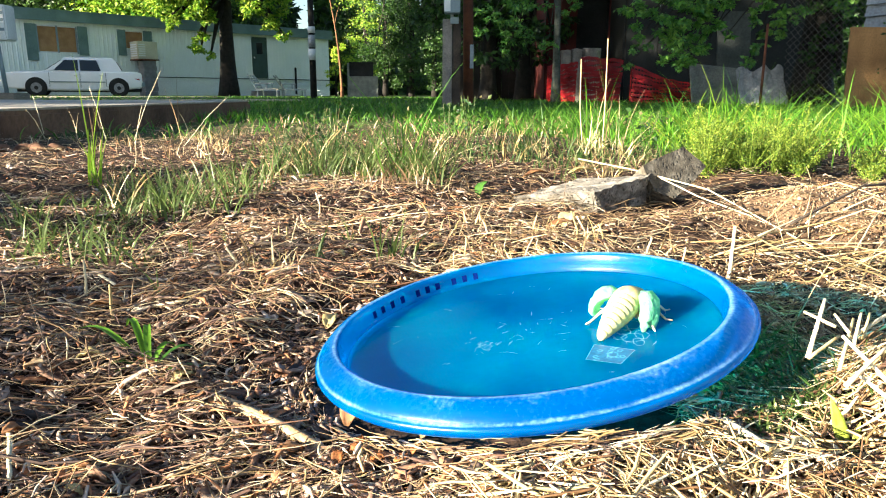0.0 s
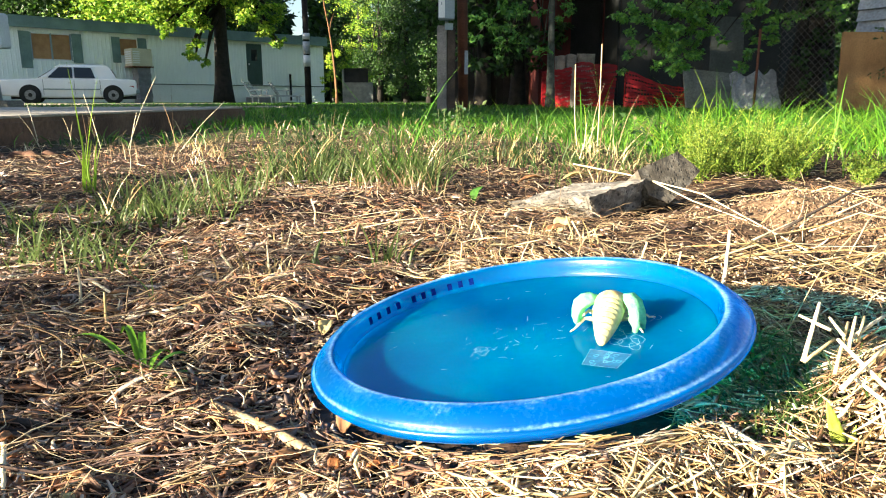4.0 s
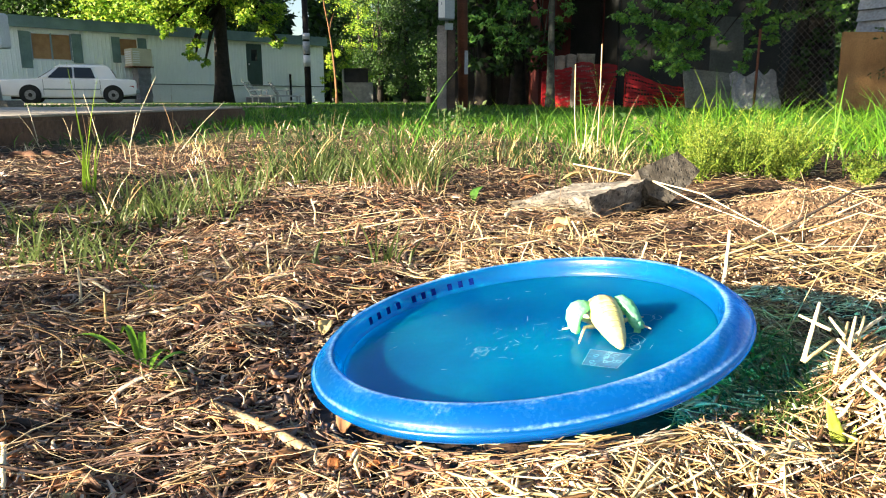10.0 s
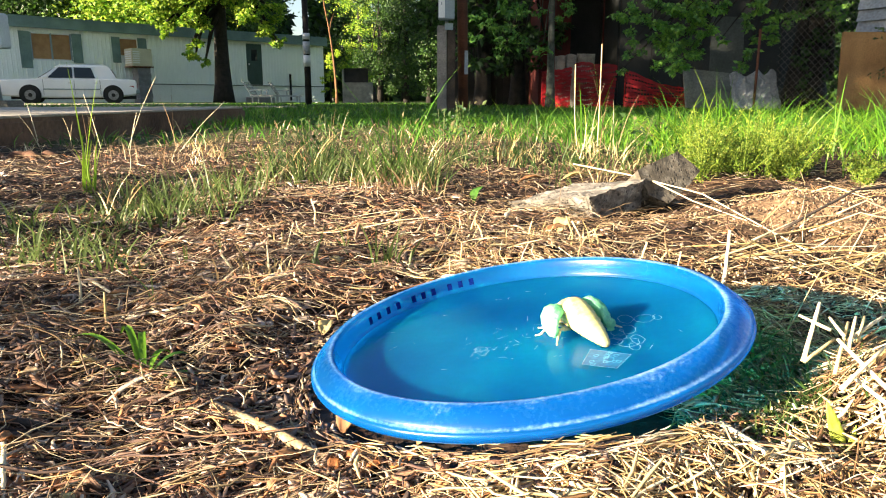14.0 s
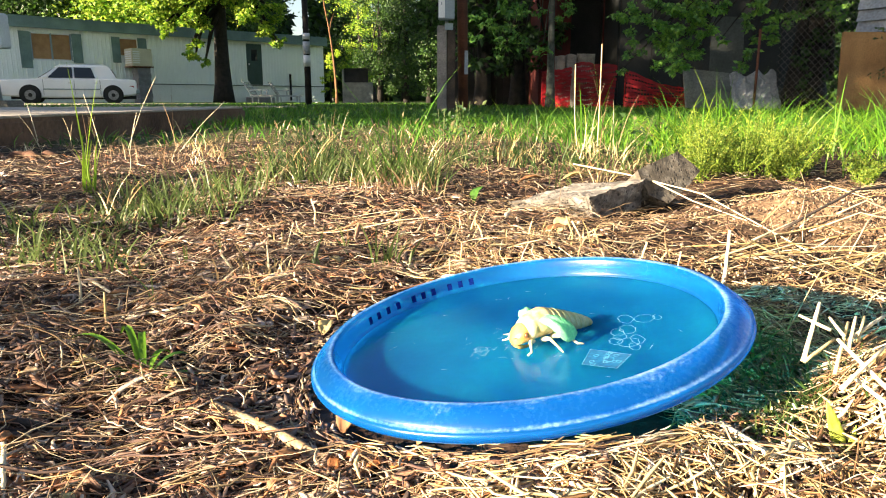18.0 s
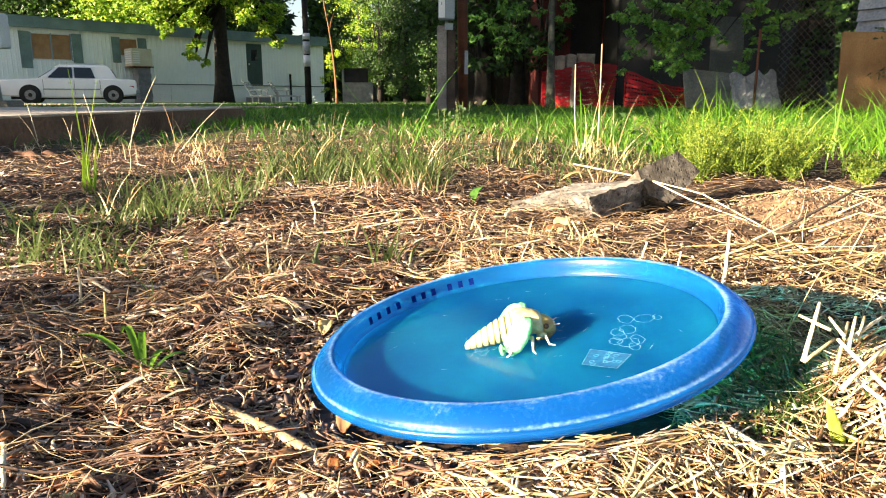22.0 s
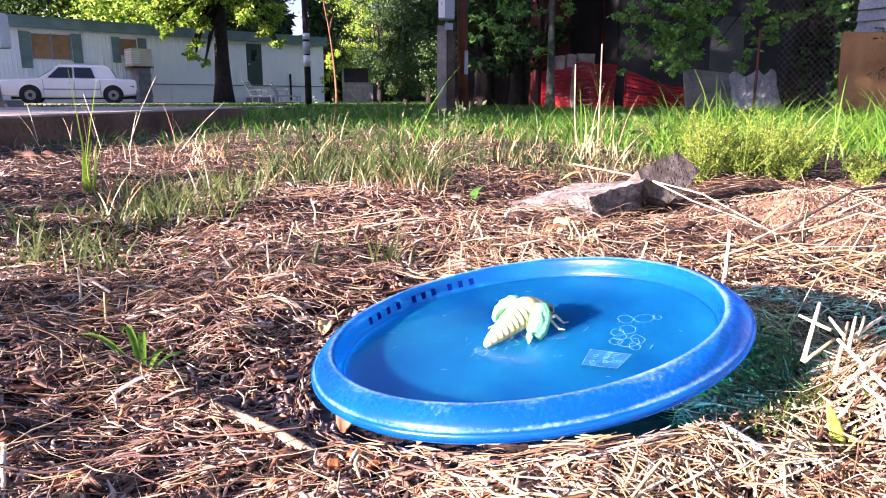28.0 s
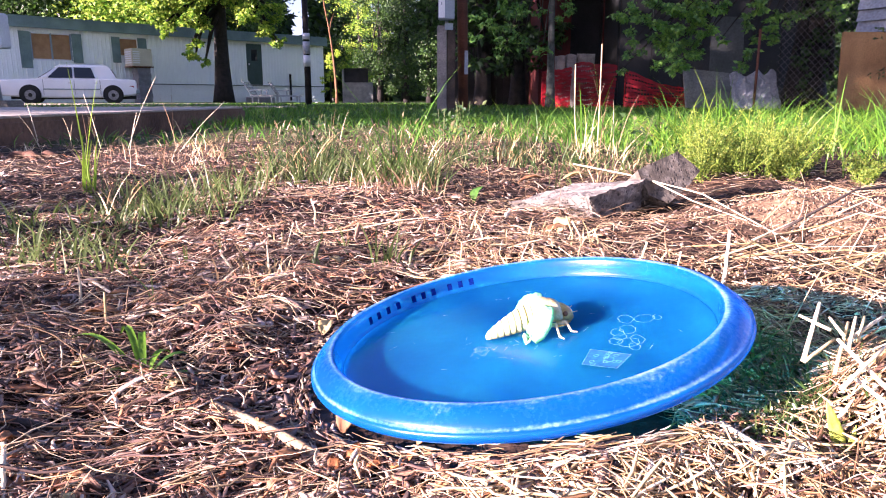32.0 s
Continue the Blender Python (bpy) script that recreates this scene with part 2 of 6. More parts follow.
# ---- mesh tools ----
def npmesh(name, V, F, m, parent=None, label="", smooth=False):
    """One mesh object from arrays; every face has the same number of corners."""
    V, F = np.asarray(V, np.float32).reshape(-1, 3), np.asarray(F, np.int32)
    me = bpy.data.meshes.new(name)
    k = F.shape[1]
    me.vertices.add(len(V))
    me.vertices.foreach_set("co", V.ravel())
    me.loops.add(F.size)
    me.loops.foreach_set("vertex_index", F.ravel())
    me.polygons.add(len(F))
    me.polygons.foreach_set("loop_start", np.arange(0, F.size, k, dtype=np.int32))
    if smooth:
        me.polygons.foreach_set("use_smooth", np.ones(len(F), bool))
    me.update(calc_edges=True)
    me.materials.append(m)
    ob = new(name, me)
    ob.parent = parent
    if label:
        ob["label"] = label
    return ob


def part(name, bm, material, parent=None, label="", smooth=False, bevel=0.0):
    """Links a bmesh as one mesh object under a thing or a part."""
    if bevel:
        bmesh.ops.bevel(bm, geom=list(bm.edges), offset=bevel, segments=2, affect="EDGES", clamp_overlap=True)
    bmesh.ops.recalc_face_normals(bm, faces=bm.faces)
    me = bpy.data.meshes.new(name)
    bm.to_mesh(me)
    bm.free()
    me.materials.append(material)
    if smooth:
        for p in me.polygons:
            p.use_smooth = True
    ob = new(name, me)
    ob.parent = parent
    if label:
        ob["label"] = label
    return ob


def root(name, m, label, category, group="", kind=""):
    ob = new(name)
    ob.empty_display_size = 0.1
    ob.matrix_world = m
    return tagged(ob, label, category, group, kind)


def box(x0, x1, y0, y1, z0, z1, bm=None):
    bm = bm or bmesh.new()
    bmesh.ops.create_cube(bm, size=1, matrix=Matrix.Translation(((x0 + x1) / 2, (y0 + y1) / 2, (z0 + z1) / 2)) @ Matrix.Diagonal((x1 - x0, y1 - y0, z1 - z0, 1)))
    return bm


def cyl(a, b, r0, r1=None, n=12, bm=None):
    bm = bm or bmesh.new()
    a, b = Vector(a), Vector(b)
    q = (b - a).to_track_quat("Z", "Y").to_matrix().to_4x4()
    bmesh.ops.create_cone(bm, cap_ends=True, segments=n, radius1=r0, radius2=r0 if r1 is None else r1, depth=(b - a).length,
                          matrix=Matrix.Translation((a + b) / 2) @ q)
    return bm


def loft(rings, bm=None, cap=True):
    """Skin over closed rings of equal length."""
    bm = bm or bmesh.new()
    vs = [[bm.verts.new(p) for p in ring] for ring in rings]
    n = len(vs[0])
    for a, b in zip(vs, vs[1:]):
        for i in range(n):
            bm.faces.new((a[i], a[(i + 1) % n], b[(i + 1) % n], b[i]))
    if cap:
        bm.faces.new(vs[0])
        bm.faces.new(vs[-1])
    return bm


def sharp(bm, degrees=28):
    """Keeps the creases of a smooth-shaded form."""
    bmesh.ops.recalc_face_normals(bm, faces=bm.faces[:])
    for e in bm.edges:
        e.smooth = len(e.link_faces) == 2 and e.calc_face_angle(0) < radians(degrees)
    return bm


def tube(pts, radii, n=8, bm=None):
    pts = [Vector(p) for p in pts]
    rings = []
    for i, p in enumerate(pts):
        t = (pts[min(i + 1, len(pts) - 1)] - pts[max(i - 1, 0)]).normalized()
        s = t.cross(Vector((0.13, 0.31, 0.94))).normalized()
        u = s.cross(t)
        r = radii[i] if isinstance(radii, (list, tuple)) else radii
        rings.append([p + r * (math.cos(2 * math.pi * k / n) * s + math.sin(2 * math.pi * k / n) * u) for k in range(n)])
    return loft(rings, bm)


def lathe(profile, n, bm=None, closed=True):
    """Profile of (r, z) turned round the z axis."""
    bm = bm or bmesh.new()
    cols = [[bm.verts.new((r * math.cos(2 * math.pi * k / n), r * math.sin(2 * math.pi * k / n), z)) for r, z in profile] for k in range(n)]
    for k in range(n):
        a, b = cols[k], cols[(k + 1) % n]
        for i in range(len(profile) - (not closed)):
            j = (i + 1) % len(profile)
            bm.faces.new((a[i], b[i], b[j], a[j]))
    return bm


def strand_mesh(P, R, flat=0.45, roll=None):
    """P: n x k x 3 paths, R: n x k half widths; three-sided strands."""
    n, k, _ = P.shape
    T = np.gradient(P, axis=1)
    T /= np.linalg.norm(T, axis=2, keepdims=True) + 1e-12
    S = np.cross(T, np.array([0.02, 0.03, 1.0]))
    S /= np.linalg.norm(S, axis=2, keepdims=True) + 1e-9
    U = np.cross(S, T)
    if roll is not None:
        cr, sr = np.cos(roll)[:, None, None], np.sin(roll)[:, None, None]
        S, U = S * cr + U * sr, U * cr - S * sr
    V = np.empty((n, k, 3, 3))
    for j in range(3):
        a = math.pi / 2 + j * 2 * math.pi / 3
        V[:, :, j] = P + R[..., None] * (math.cos(a) * S + flat * math.sin(a) * U)
    i0 = np.arange(n)[:, None, None] * (k * 3) + np.arange(k - 1)[None, :, None] * 3
    j0, j1 = np.arange(3)[None, None, :], (np.arange(3)[None, None, :] + 1) % 3
    F = np.stack([i0 + j0, i0 + j1, i0 + 3 + j1, i0 + 3 + j0], -1).reshape(-1, 4)
    return V.reshape(-1, 3), F


def ribbon_mesh(P, Wd, side):
    n, k, _ = P.shape
    V = np.stack([P - Wd[..., None] * side[:, None], P + Wd[..., None] * side[:, None]], 2)
    i0 = np.arange(n)[:, None] * (k * 2) + np.arange(k - 1)[None] * 2
    F = np.stack([i0, i0 + 1, i0 + 3, i0 + 2], -1).reshape(-1, 4)
    return V.reshape(-1, 3), F


def blades(rng, base, h, width, bend=0.35, k=6):
    """Grass blades: tapered, bending over towards the tip."""
    n = len(base)
    s = np.linspace(0, 1, k)[None, :]
    phi = rng.uniform(0, 2 * np.pi, n)
    b = (bend * (0.35 + np.abs(rng.normal(0, 0.8, n))))[:, None]
    up = h[:, None] * (s - 0.35 * np.minimum(b, 1.3) * s ** 2.2)
    lean = np.abs(rng.normal(0, 0.55 * bend, n))[:, None]
    out = h[:, None] * (b * s ** 2.2 + lean * s)
    P = np.stack([base[:, 0:1] + np.cos(phi)[:, None] * out, base[:, 1:2] + np.sin(phi)[:, None] * out, base[:, 2:3] + up], -1)
    Wd = width[:, None] * (1 - s ** 1.6) * np.minimum(1, 0.55 + 2.2 * s) + 0.00012
    tw = phi + np.pi / 2 + rng.normal(0, 0.7, n)
    side = np.stack([np.cos(tw), np.sin(tw), np.zeros(n)], -1)
    return ribbon_mesh(P, Wd, side)


def leaf_mesh(rng, pos, size, droop=0.4):
    """Folded pointed leaves with random turns."""
    n = len(pos)
    a = rng.uniform(0, 2 * np.pi, n)
    e = rng.normal(-droop, 0.5, n)
    d = np.stack([np.cos(a) * np.cos(e), np.sin(a) * np.cos(e), np.sin(e)], -1)
    r = rng.normal(0, 1, (n, 3))
    s = np.cross(d, r)
    s /= np.linalg.norm(s, axis=1, keepdims=True) + 1e-9
    u = np.cross(s, d)
    L = size[:, None]
    V = np.stack([pos, pos + L * (0.42 * d + 0.27 * s + 0.07 * u), pos + L * (d - 0.08 * u), pos + L * (0.42 * d - 0.27 * s + 0.07 * u)], 1)
    i0 = np.arange(n)[:, None] * 4
    F = np.concatenate([i0 + np.array([[0, 1, 2]]), i0 + np.array([[0, 2, 3]])], 0)
    return V.reshape(-1, 3), F


# ---- the disc's frame: it lies upside down, leaning on the litter ----
DISC_C = Vector((0.0380, 0.3253, 0.0335))
DISC_N = Vector((-0.1648, -0.0209, 0.986)).normalized()
DISC_X = (Vector((1, 0, 0)) - DISC_N * DISC_N.x).normalized()
DISC_Y = DISC_N.cross(DISC_X)
DISC_M = Matrix((DISC_X, DISC_Y, DISC_N)).transposed().to_4x4()
DISC_M.translation = DISC_C


def smooth01(t):
    t = np.clip(t, 0, 1)
    return t * t * (3 - 2 * t)


def gz(x, y):
    """Height of the ground."""
    x, y = np.asarray(x, float), np.asarray(y, float)
    r = np.hypot(x, y)
    z = 0.005 * np.sin(9 * x + 3 * y) + 0.004 * np.sin(13 * y - 7 * x + 1)
    fine = 0.0025 * np.sin(31 * x + 11 * y) + 0.002 * np.sin(27 * y - 19 * x)
    fine = fine + 0.0032 * np.sin(97 * x + 41 * y + 2.0 * np.sin(13 * y)) * np.sin(83 * y - 37 * x + 1.5 * np.sin(17 * x)) + 0.0024 * np.sin(61 * y + 29 * x + 1.7 * np.sin(23 * x + 9 * y))
    z = z * smooth01((6 - r) / 4) + fine * smooth01((2.3 - r) / 1.1) * smooth01((y + 0.3) / 0.35)
    z = z + 0.024 * np.exp(-(((x - 0.42) / 0.13) ** 2 + ((y - 0.75) / 0.10) ** 2))
    z = z + 0.012 * np.sin(x * 0.9 + 1) * np.sin(y * 0.7) * smooth01((r - 1.5) / 3) * smooth01((14 - r) / 4)
    z = z + 0.026 * np.exp(-(((x - 0.182) / 0.028) ** 2 + ((y - 0.252) / 0.04) ** 2))
    under = np.minimum(DISC_C.z - 0.0205 + 0.167 * (x - 0.0404) + 0.021 * (y - 0.3253), 0.012)
    w = smooth01((0.175 - np.hypot(x - 0.0404, y - 0.3253)) / 0.075)
    heap = 0.020 * np.exp(-(((x - 0.182) / 0.028) ** 2 + ((y - 0.252) / 0.04) ** 2))
    return z * (1 - w) + (under + heap * smooth01((np.hypot(x - 0.0404, y - 0.3253) - 0.11) / 0.03)) * w


# ---- ground: one sheet to the horizon ----
def axis(core0, core1, step, far0, far1, grow=1.12):
    c = list(np.arange(core0, core1, step))
    s, v = step, core1
    while v < far1:
        c.append(v)
        s *= grow
        v += s
    c.append(far1)
    s, v, low = step, core0, []
    while v > far0:
        s *= grow
        v -= s
        low.append(max(v, far0))
    return np.array(sorted(set(low + c)))


def ground():
    xs, ys = axis(-0.75, 0.75, 0.009, -900, 900), axis(0.1, 1.5, 0.009, -900, 900)
    X, Y = np.meshgrid(xs, ys)
    V = np.stack([X, Y, gz(X, Y)], -1)
    n = len(xs)
    i = (np.arange(len(ys) - 1)[:, None] * n + np.arange(n - 1)[None]).ravel()
    ob = npmesh("ground", V, np.stack([i, i + 1, i + n + 1, i + n], -1), SOIL, smooth=True)
    tagged(ob, "dry brown earth with mulch, turning to lawn further off", "ground", kind="structure")


ground()


# ---- litter on the ground ----
def scatter(rng, n, r0, r1, half=42.0, wide=0.15):
    """Ground spots, denser towards the near end; a share of them lies all round."""
    r = np.exp(rng.uniform(math.log(r0), math.log(r1), n))
    a = np.where(rng.random(n) < wide, rng.uniform(-130, 130, n), rng.uniform(-half, half, n))
    a = np.radians(a)
    return np.stack([r * np.sin(a), r * np.cos(a)], -1)


def off_disc(p, gap):
    """Clear of the disc, or under its lifted side."""
    room = DISC_C.z - 0.0170 + 0.167 * (p[:, 0] - 0.0404) - gz(p[:, 0], p[:, 1])
    return (np.hypot(p[:, 0] - 0.0385, p[:, 1] - 0.3253) > gap) | (room > 0.013)


def litter(name, rng, n, length, width, m, label, r0, r1, lift, keep=None, curl=0.25, tip=0.25, k=5, rise=0.0, flat=0.45, roll=0.3, lay=0.0):
    p = scatter(rng, n, r0, r1)
    if keep is not None:
        p = p[keep(p)]
    n = len(p)
    ln = rng.uniform(*length, n) * (0.75 + 0.25 * np.minimum(np.hypot(p[:, 0], p[:, 1]) / 0.4, 2.2))
    ok = off_disc(p, 0.102)
    bare = np.exp(-(((p[:, 0] - 0.42) / 0.13) ** 2 + ((p[:, 1] - 0.75) / 0.09) ** 2)) * 2.0
    ok &= rng.random(n) > bare
    p, ln = p[ok], ln[ok]
    n = len(p)
    ang = np.where(rng.random(n) < lay, rng.normal(0.12, 0.3, n), rng.uniform(0, 2 * np.pi, n))
    near = ~off_disc(p, 0.108 + ln * 0.45)
    ang = np.where(near, np.arctan2(p[:, 1] - 0.3253, p[:, 0] - 0.0385) + np.pi / 2 + rng.normal(0, 0.12, n), ang)
    ln = np.where(near, np.minimum(ln, 0.035), ln)
    under = (np.hypot(p[:, 0] - 0.0385, p[:, 1] - 0.3253) < 0.13) & ((p[:, 1] > 0.245) | (p[:, 0] > 0.10))
    front = (np.hypot(p[:, 0] - 0.0385, p[:, 1] - 0.3253) < 0.13) & ~under
    lift = np.where(under, 0.0045, np.where(front, np.minimum(lift, 0.009), lift))
    tip = np.where(under, 0.03, np.where(front, min(tip, 0.06), tip))
    s = np.linspace(-0.5, 0.5, k)[None]
    bend = rng.normal(0, curl, n)[:, None]
    dx = ln[:, None] * s
    dy = ln[:, None] * bend * (s ** 2 * 2)
    X = p[:, 0:1] + np.cos(ang)[:, None] * dx - np.sin(ang)[:, None] * dy
    Y = p[:, 1:2] + np.sin(ang)[:, None] * dx + np.cos(ang)[:, None] * dy
    slope = (np.abs(rng.normal(0, tip, n)) * np.where(rng.random(n) < 0.5, 1, -1))[:, None]
    up = rng.uniform(0.0005, lift, n)[:, None] + ln[:, None] * np.maximum(0, slope * (s + np.sign(slope) * 0.5)) * (1 + rise)
    Z = gz(X, Y) + up + rng.normal(0, 0.0006, (n, k))
    w = rng.uniform(*width, n)[:, None] * (1 - 0.55 * np.abs(s * 2) ** 3) * (0.85 + 0.1 * np.minimum(np.hypot(p[:, 0], p[:, 1]) / 0.4, 2.5))[:, None]
    w = w * rng.uniform(0.75, 1.25, (n, k))
    V, F = strand_mesh(np.stack([X, Y, Z], -1), w, flat, rng.normal(0, roll, n))
    return tagged(npmesh(name, V, F, m), label, "litter", kind="stuff")


def chips(name, rng, n, size, m, label, r0, r1, keep=None):
    p = scatter(rng, n, r0, r1)
    if keep is not None:
        p = p[keep(p)]
    p = p[off_disc(p, 0.108)]
    n = len(p)
    sz = rng.uniform(*size, n) * (0.8 + 0.2 * np.minimum(np.hypot(p[:, 0], p[:, 1]) / 0.4, 2.5))
    k = 5
    th = np.sort(rng.uniform(0, 2 * np.pi, (n, k)), 1)
    rad = sz[:, None] * rng.uniform(0.45, 1.0, (n, k))
    st = rng.uniform(0.3, 0.9, n)[:, None]
    yaw = rng.uniform(0, 2 * np.pi, n)[:, None]
    lx, ly = rad * np.cos(th), rad * np.sin(th) * st
    x, y = lx * np.cos(yaw) - ly * np.sin(yaw), lx * np.sin(yaw) + ly * np.cos(yaw)
    tx, ty = rng.normal(0, 0.38, n)[:, None], rng.normal(0, 0.38, n)[:, None]
    X, Y = p[:, 0:1] + x, p[:, 1:2] + y
    Z = gz(p[:, 0], p[:, 1])[:, None] + rng.uniform(0.001, 0.006, n)[:, None] + x * tx + y * ty
    top = np.stack([X, Y, Z + 0.0004], -1)
    mid = np.concatenate([top.mean(1, keepdims=True) + np.array([0, 0, 0.0006])], 1)
    low = np.stack([X, Y, Z - 0.0008], -1)
    V = np.concatenate([mid, top, low], 1)
    i0 = np.arange(n)[:, None] * (2 * k + 1)
    F = []
    for j in range(k):
        j2 = (j + 1) % k
        F += [i0 + np.array([[0, 1 + j, 1 + j2]]), i0 + np.array([[1 + j, 1 + k + j, 1 + k + j2]]), i0 + np.array([[1 + j, 1 + k + j2, 1 + j2]])]
    return tagged(npmesh(name, V.reshape(-1, 3), np.concatenate(F, 0), m), label, "litter", kind="stuff")


def all_litter():
    rng = np.random.default_rng(4)
    right = lambda p: (p[:, 0] > 0.02 * p[:, 1] + rng.normal(0, 0.07, len(p))) | (rng.random(len(p)) < 0.3)
    left = lambda p: (p[:, 0] < 0.10 + rng.normal(0, 0.12, len(p))) | (rng.random(len(p)) < 0.2)
    far_or_right = lambda p: (p[:, 0] > 0.12 + rng.normal(0, 0.05, len(p))) | (p[:, 1] > 0.85)
    only_left = lambda p: p[:, 0] < 0.0 + rng.normal(0, 0.03, len(p)) + 0.1 * (p[:, 1] > 0.5)
    near_right = lambda p: (p[:, 0] > 0.01 + rng.normal(0, 0.02, len(p))) & (p[:, 1] < 0.75)
    litter("needle_litter", rng, 11500, (0.010, 0.042), (0.00012, 0.00042), NEEDLE, "matted brown dead grass and needles on the ground", 0.16, 3.6, 0.006, left, 0.16, 0.12, lay=0.35)
    litter("flake_litter", rng, 26000, (0.003, 0.014), (0.0004, 0.0016), FLAKE, "curled flakes of dead leaves and bark on the ground", 0.16, 2.2, 0.007, left, 0.2, 0.2, 3, flat=0.10, roll=0.7)
    litter("broad_flake_litter", rng, 3600, (0.008, 0.022), (0.0013, 0.0034), FLAKE, "broad curled strips of dead leaf and bark", 0.2, 1.8, 0.006, left, 0.25, 0.14, 4, flat=0.09, roll=0.5, lay=0.4)
    litter("shredded_straw_litter", rng, 8500, (0.006, 0.030), (0.00025, 0.0008), SHRED, "pale shreds of straw mixed into the brown mulch", 0.17, 2.4, 0.009, left, 0.25, 0.07, 4, flat=0.25, roll=0.6, lay=0.3)
    litter("matted_straw_litter", rng, 700, (0.03, 0.09), (0.0003, 0.0007), STRAW, "long bleached straw lying flat side by side", 0.5, 3.0, 0.010, far_or_right, 0.12, 0.03, 6, flat=0.3, roll=0.5, lay=0.85)
    litter("straw_litter", rng, 13000, (0.007, 0.034), (0.0002, 0.0007), STRAW, "loose pale straw lying criss-cross on the ground", 0.30, 3.8, 0.014, right, 0.14, 0.18, lay=0.12)
    litter("broad_straw_litter", rng, 9500, (0.008, 0.028), (0.0003, 0.0012), CRUMB, "short bleached flattened bits of straw lying criss-cross", 0.17, 0.55, 0.010, near_right, 0.12, 0.2, 3, flat=0.3, roll=0.6)
    litter("long_straw_litter", rng, 800, (0.06, 0.13), (0.0005, 0.0011), STRAW, "long bleached straw stems lying flat", 0.42, 3.8, 0.009, right, 0.3, 0.03, lay=0.5)
    litter("dry_stubble", rng, 600, (0.007, 0.022), (0.0004, 0.0008), STRAW, "short dry stubble standing in the mulch", 0.22, 2.5, 0.002, None, 0.15, 0.55, rise=0.5)
    litter("brown_straw_litter", rng, 420, (0.03, 0.08), (0.0004, 0.0010), NEEDLE, "long brown straw lying in the mulch", 0.2, 0.6, 0.010, left, 0.15, 0.03, 6, flat=0.3, roll=0.5, lay=0.9)
    chips("bark_litter", rng, 9000, (0.002, 0.0065), CHIP, "small bark chips and broken dead leaves on the ground", 0.16, 3.0, only_left)
    chips("straw_crumbs", rng, 12000, (0.0006, 0.0020), CRUMB, "fine bright crumbs of broken straw", 0.17, 0.6, near_right)
    litter("fine_straw_litter", rng, 5000, (0.004, 0.016), (0.0002, 0.0006), CRUMB, "fine broken bits of bleached straw", 0.17, 0.5, 0.010, near_right, 0.15, 0.3, 3, flat=0.4, roll=0.6)
    on_mound = lambda p: np.hypot((p[:, 0] - 0.42) / 0.16, (p[:, 1] - 0.73) / 0.12) < rng.uniform(0.2, 1.15, len(p))
    chips("earth_crumbs", rng, 60000, (0.0004, 0.0015), TANEARTH, "loose crumbs of bare tan earth", 0.5, 1.1, on_mound)
    chips("bark_crumbs", rng, 8000, (0.0012, 0.004), CHIP, "fine crumbs of bark and earth", 0.16, 2.0)


all_litter()


# ---- single stems, sticks and dead leaves that stand out ----
def at_ground(x, y, up=0.0):
    return Vector((x, y, float(gz(x, y)) + up))


def stem(name, label, pts, r, m, cat="stem"):
    """A stem lying or standing on given ground spots (x, y, height over ground)."""
    P = [at_ground(*p) for p in pts]
    fine, rad = [], []
    for i in range(len(P) - 1):
        for j in range(4):
            t = j / 4
            fine.append(P[i].lerp(P[i + 1], t) + Vector((noise.noise(P[i] * 90 + Vector((j, 0, 0))), noise.noise(P[i] * 70 + Vector((0, j, 3))), 0)) * r * 0.22)
    fine.append(P[-1])
    for i in range(len(fine)):
        rad.append(r * (1 - 0.35 * i / len(fine)) * (1 + 0.08 * noise.noise(Vector((i * 0.9, r * 999, 2)))))
    return tagged(part(name, tube(fine, rad, 7), m, smooth=True), label, cat)


def dead_leaf(name, label, x, y, length, turn, tilt, m, up=0.004, wide=0.5, cat="leaf"):
    bm = bmesh.new()
    n, rows = 7, []
    for i in range(n):
        s = i / (n - 1)
        w = wide * length * math.sin(math.pi * min(1, s * 0.94 + 0.05)) ** 0.8 * 0.5
        z = 0.12 * length * math.sin(s * 3.0)
        rows.append([bm.verts.new((s * length, c * w, z + abs(c) * w * 0.35 + 0.002 * noise.noise(Vector((s * 4, c * 2, x * 50))))) for c in (-1, -0.5, 0, 0.5, 1)])
    for a, b in zip(rows, rows[1:]):
        for j in range(4):
            bm.faces.new((a[j], a[j + 1], b[j + 1], b[j]))
    ob = part(name, bm, m, smooth=True)
    ob.matrix_world = Matrix.Translation(at_ground(x, y, up)) @ pose(0, 0, 0, 0, -tilt, turn)
    so = ob.modifiers.new("thick", "SOLIDIFY")
    so.thickness = 0.0004
    return tagged(ob, label, cat)


PALE = mat("bleached_stem", [(0.60, 0.50, 0.31), (0.80, 0.71, 0.52)], 80, 0.6, 0.3, 400)
TANSTEM = mat("split_tan_stem", [(0.24, 0.15, 0.075), (0.52, 0.38, 0.22)], 120, 0.7, 0.6, 500)
STICK = mat("dark_stick", [(0.03, 0.022, 0.018), (0.09, 0.065, 0.05)], 80, 0.9, 0.7, 400)
BROWNLEAF = mat("brown_dead_leaf", [(0.22, 0.09, 0.035), (0.42, 0.22, 0.09)], 60, 0.7, 0.4, 300, trans=0.2)
ORANGELEAF = mat("orange_dead_leaf", [(0.22, 0.075, 0.025), (0.44, 0.18, 0.05)], 60, 0.7, 0.4, 300, trans=0.25)
TANLEAF = mat("tan_dead_leaf", [(0.50, 0.38, 0.16), (0.66, 0.56, 0.28)], 60, 0.6, 0.3, 300, trans=0.3)
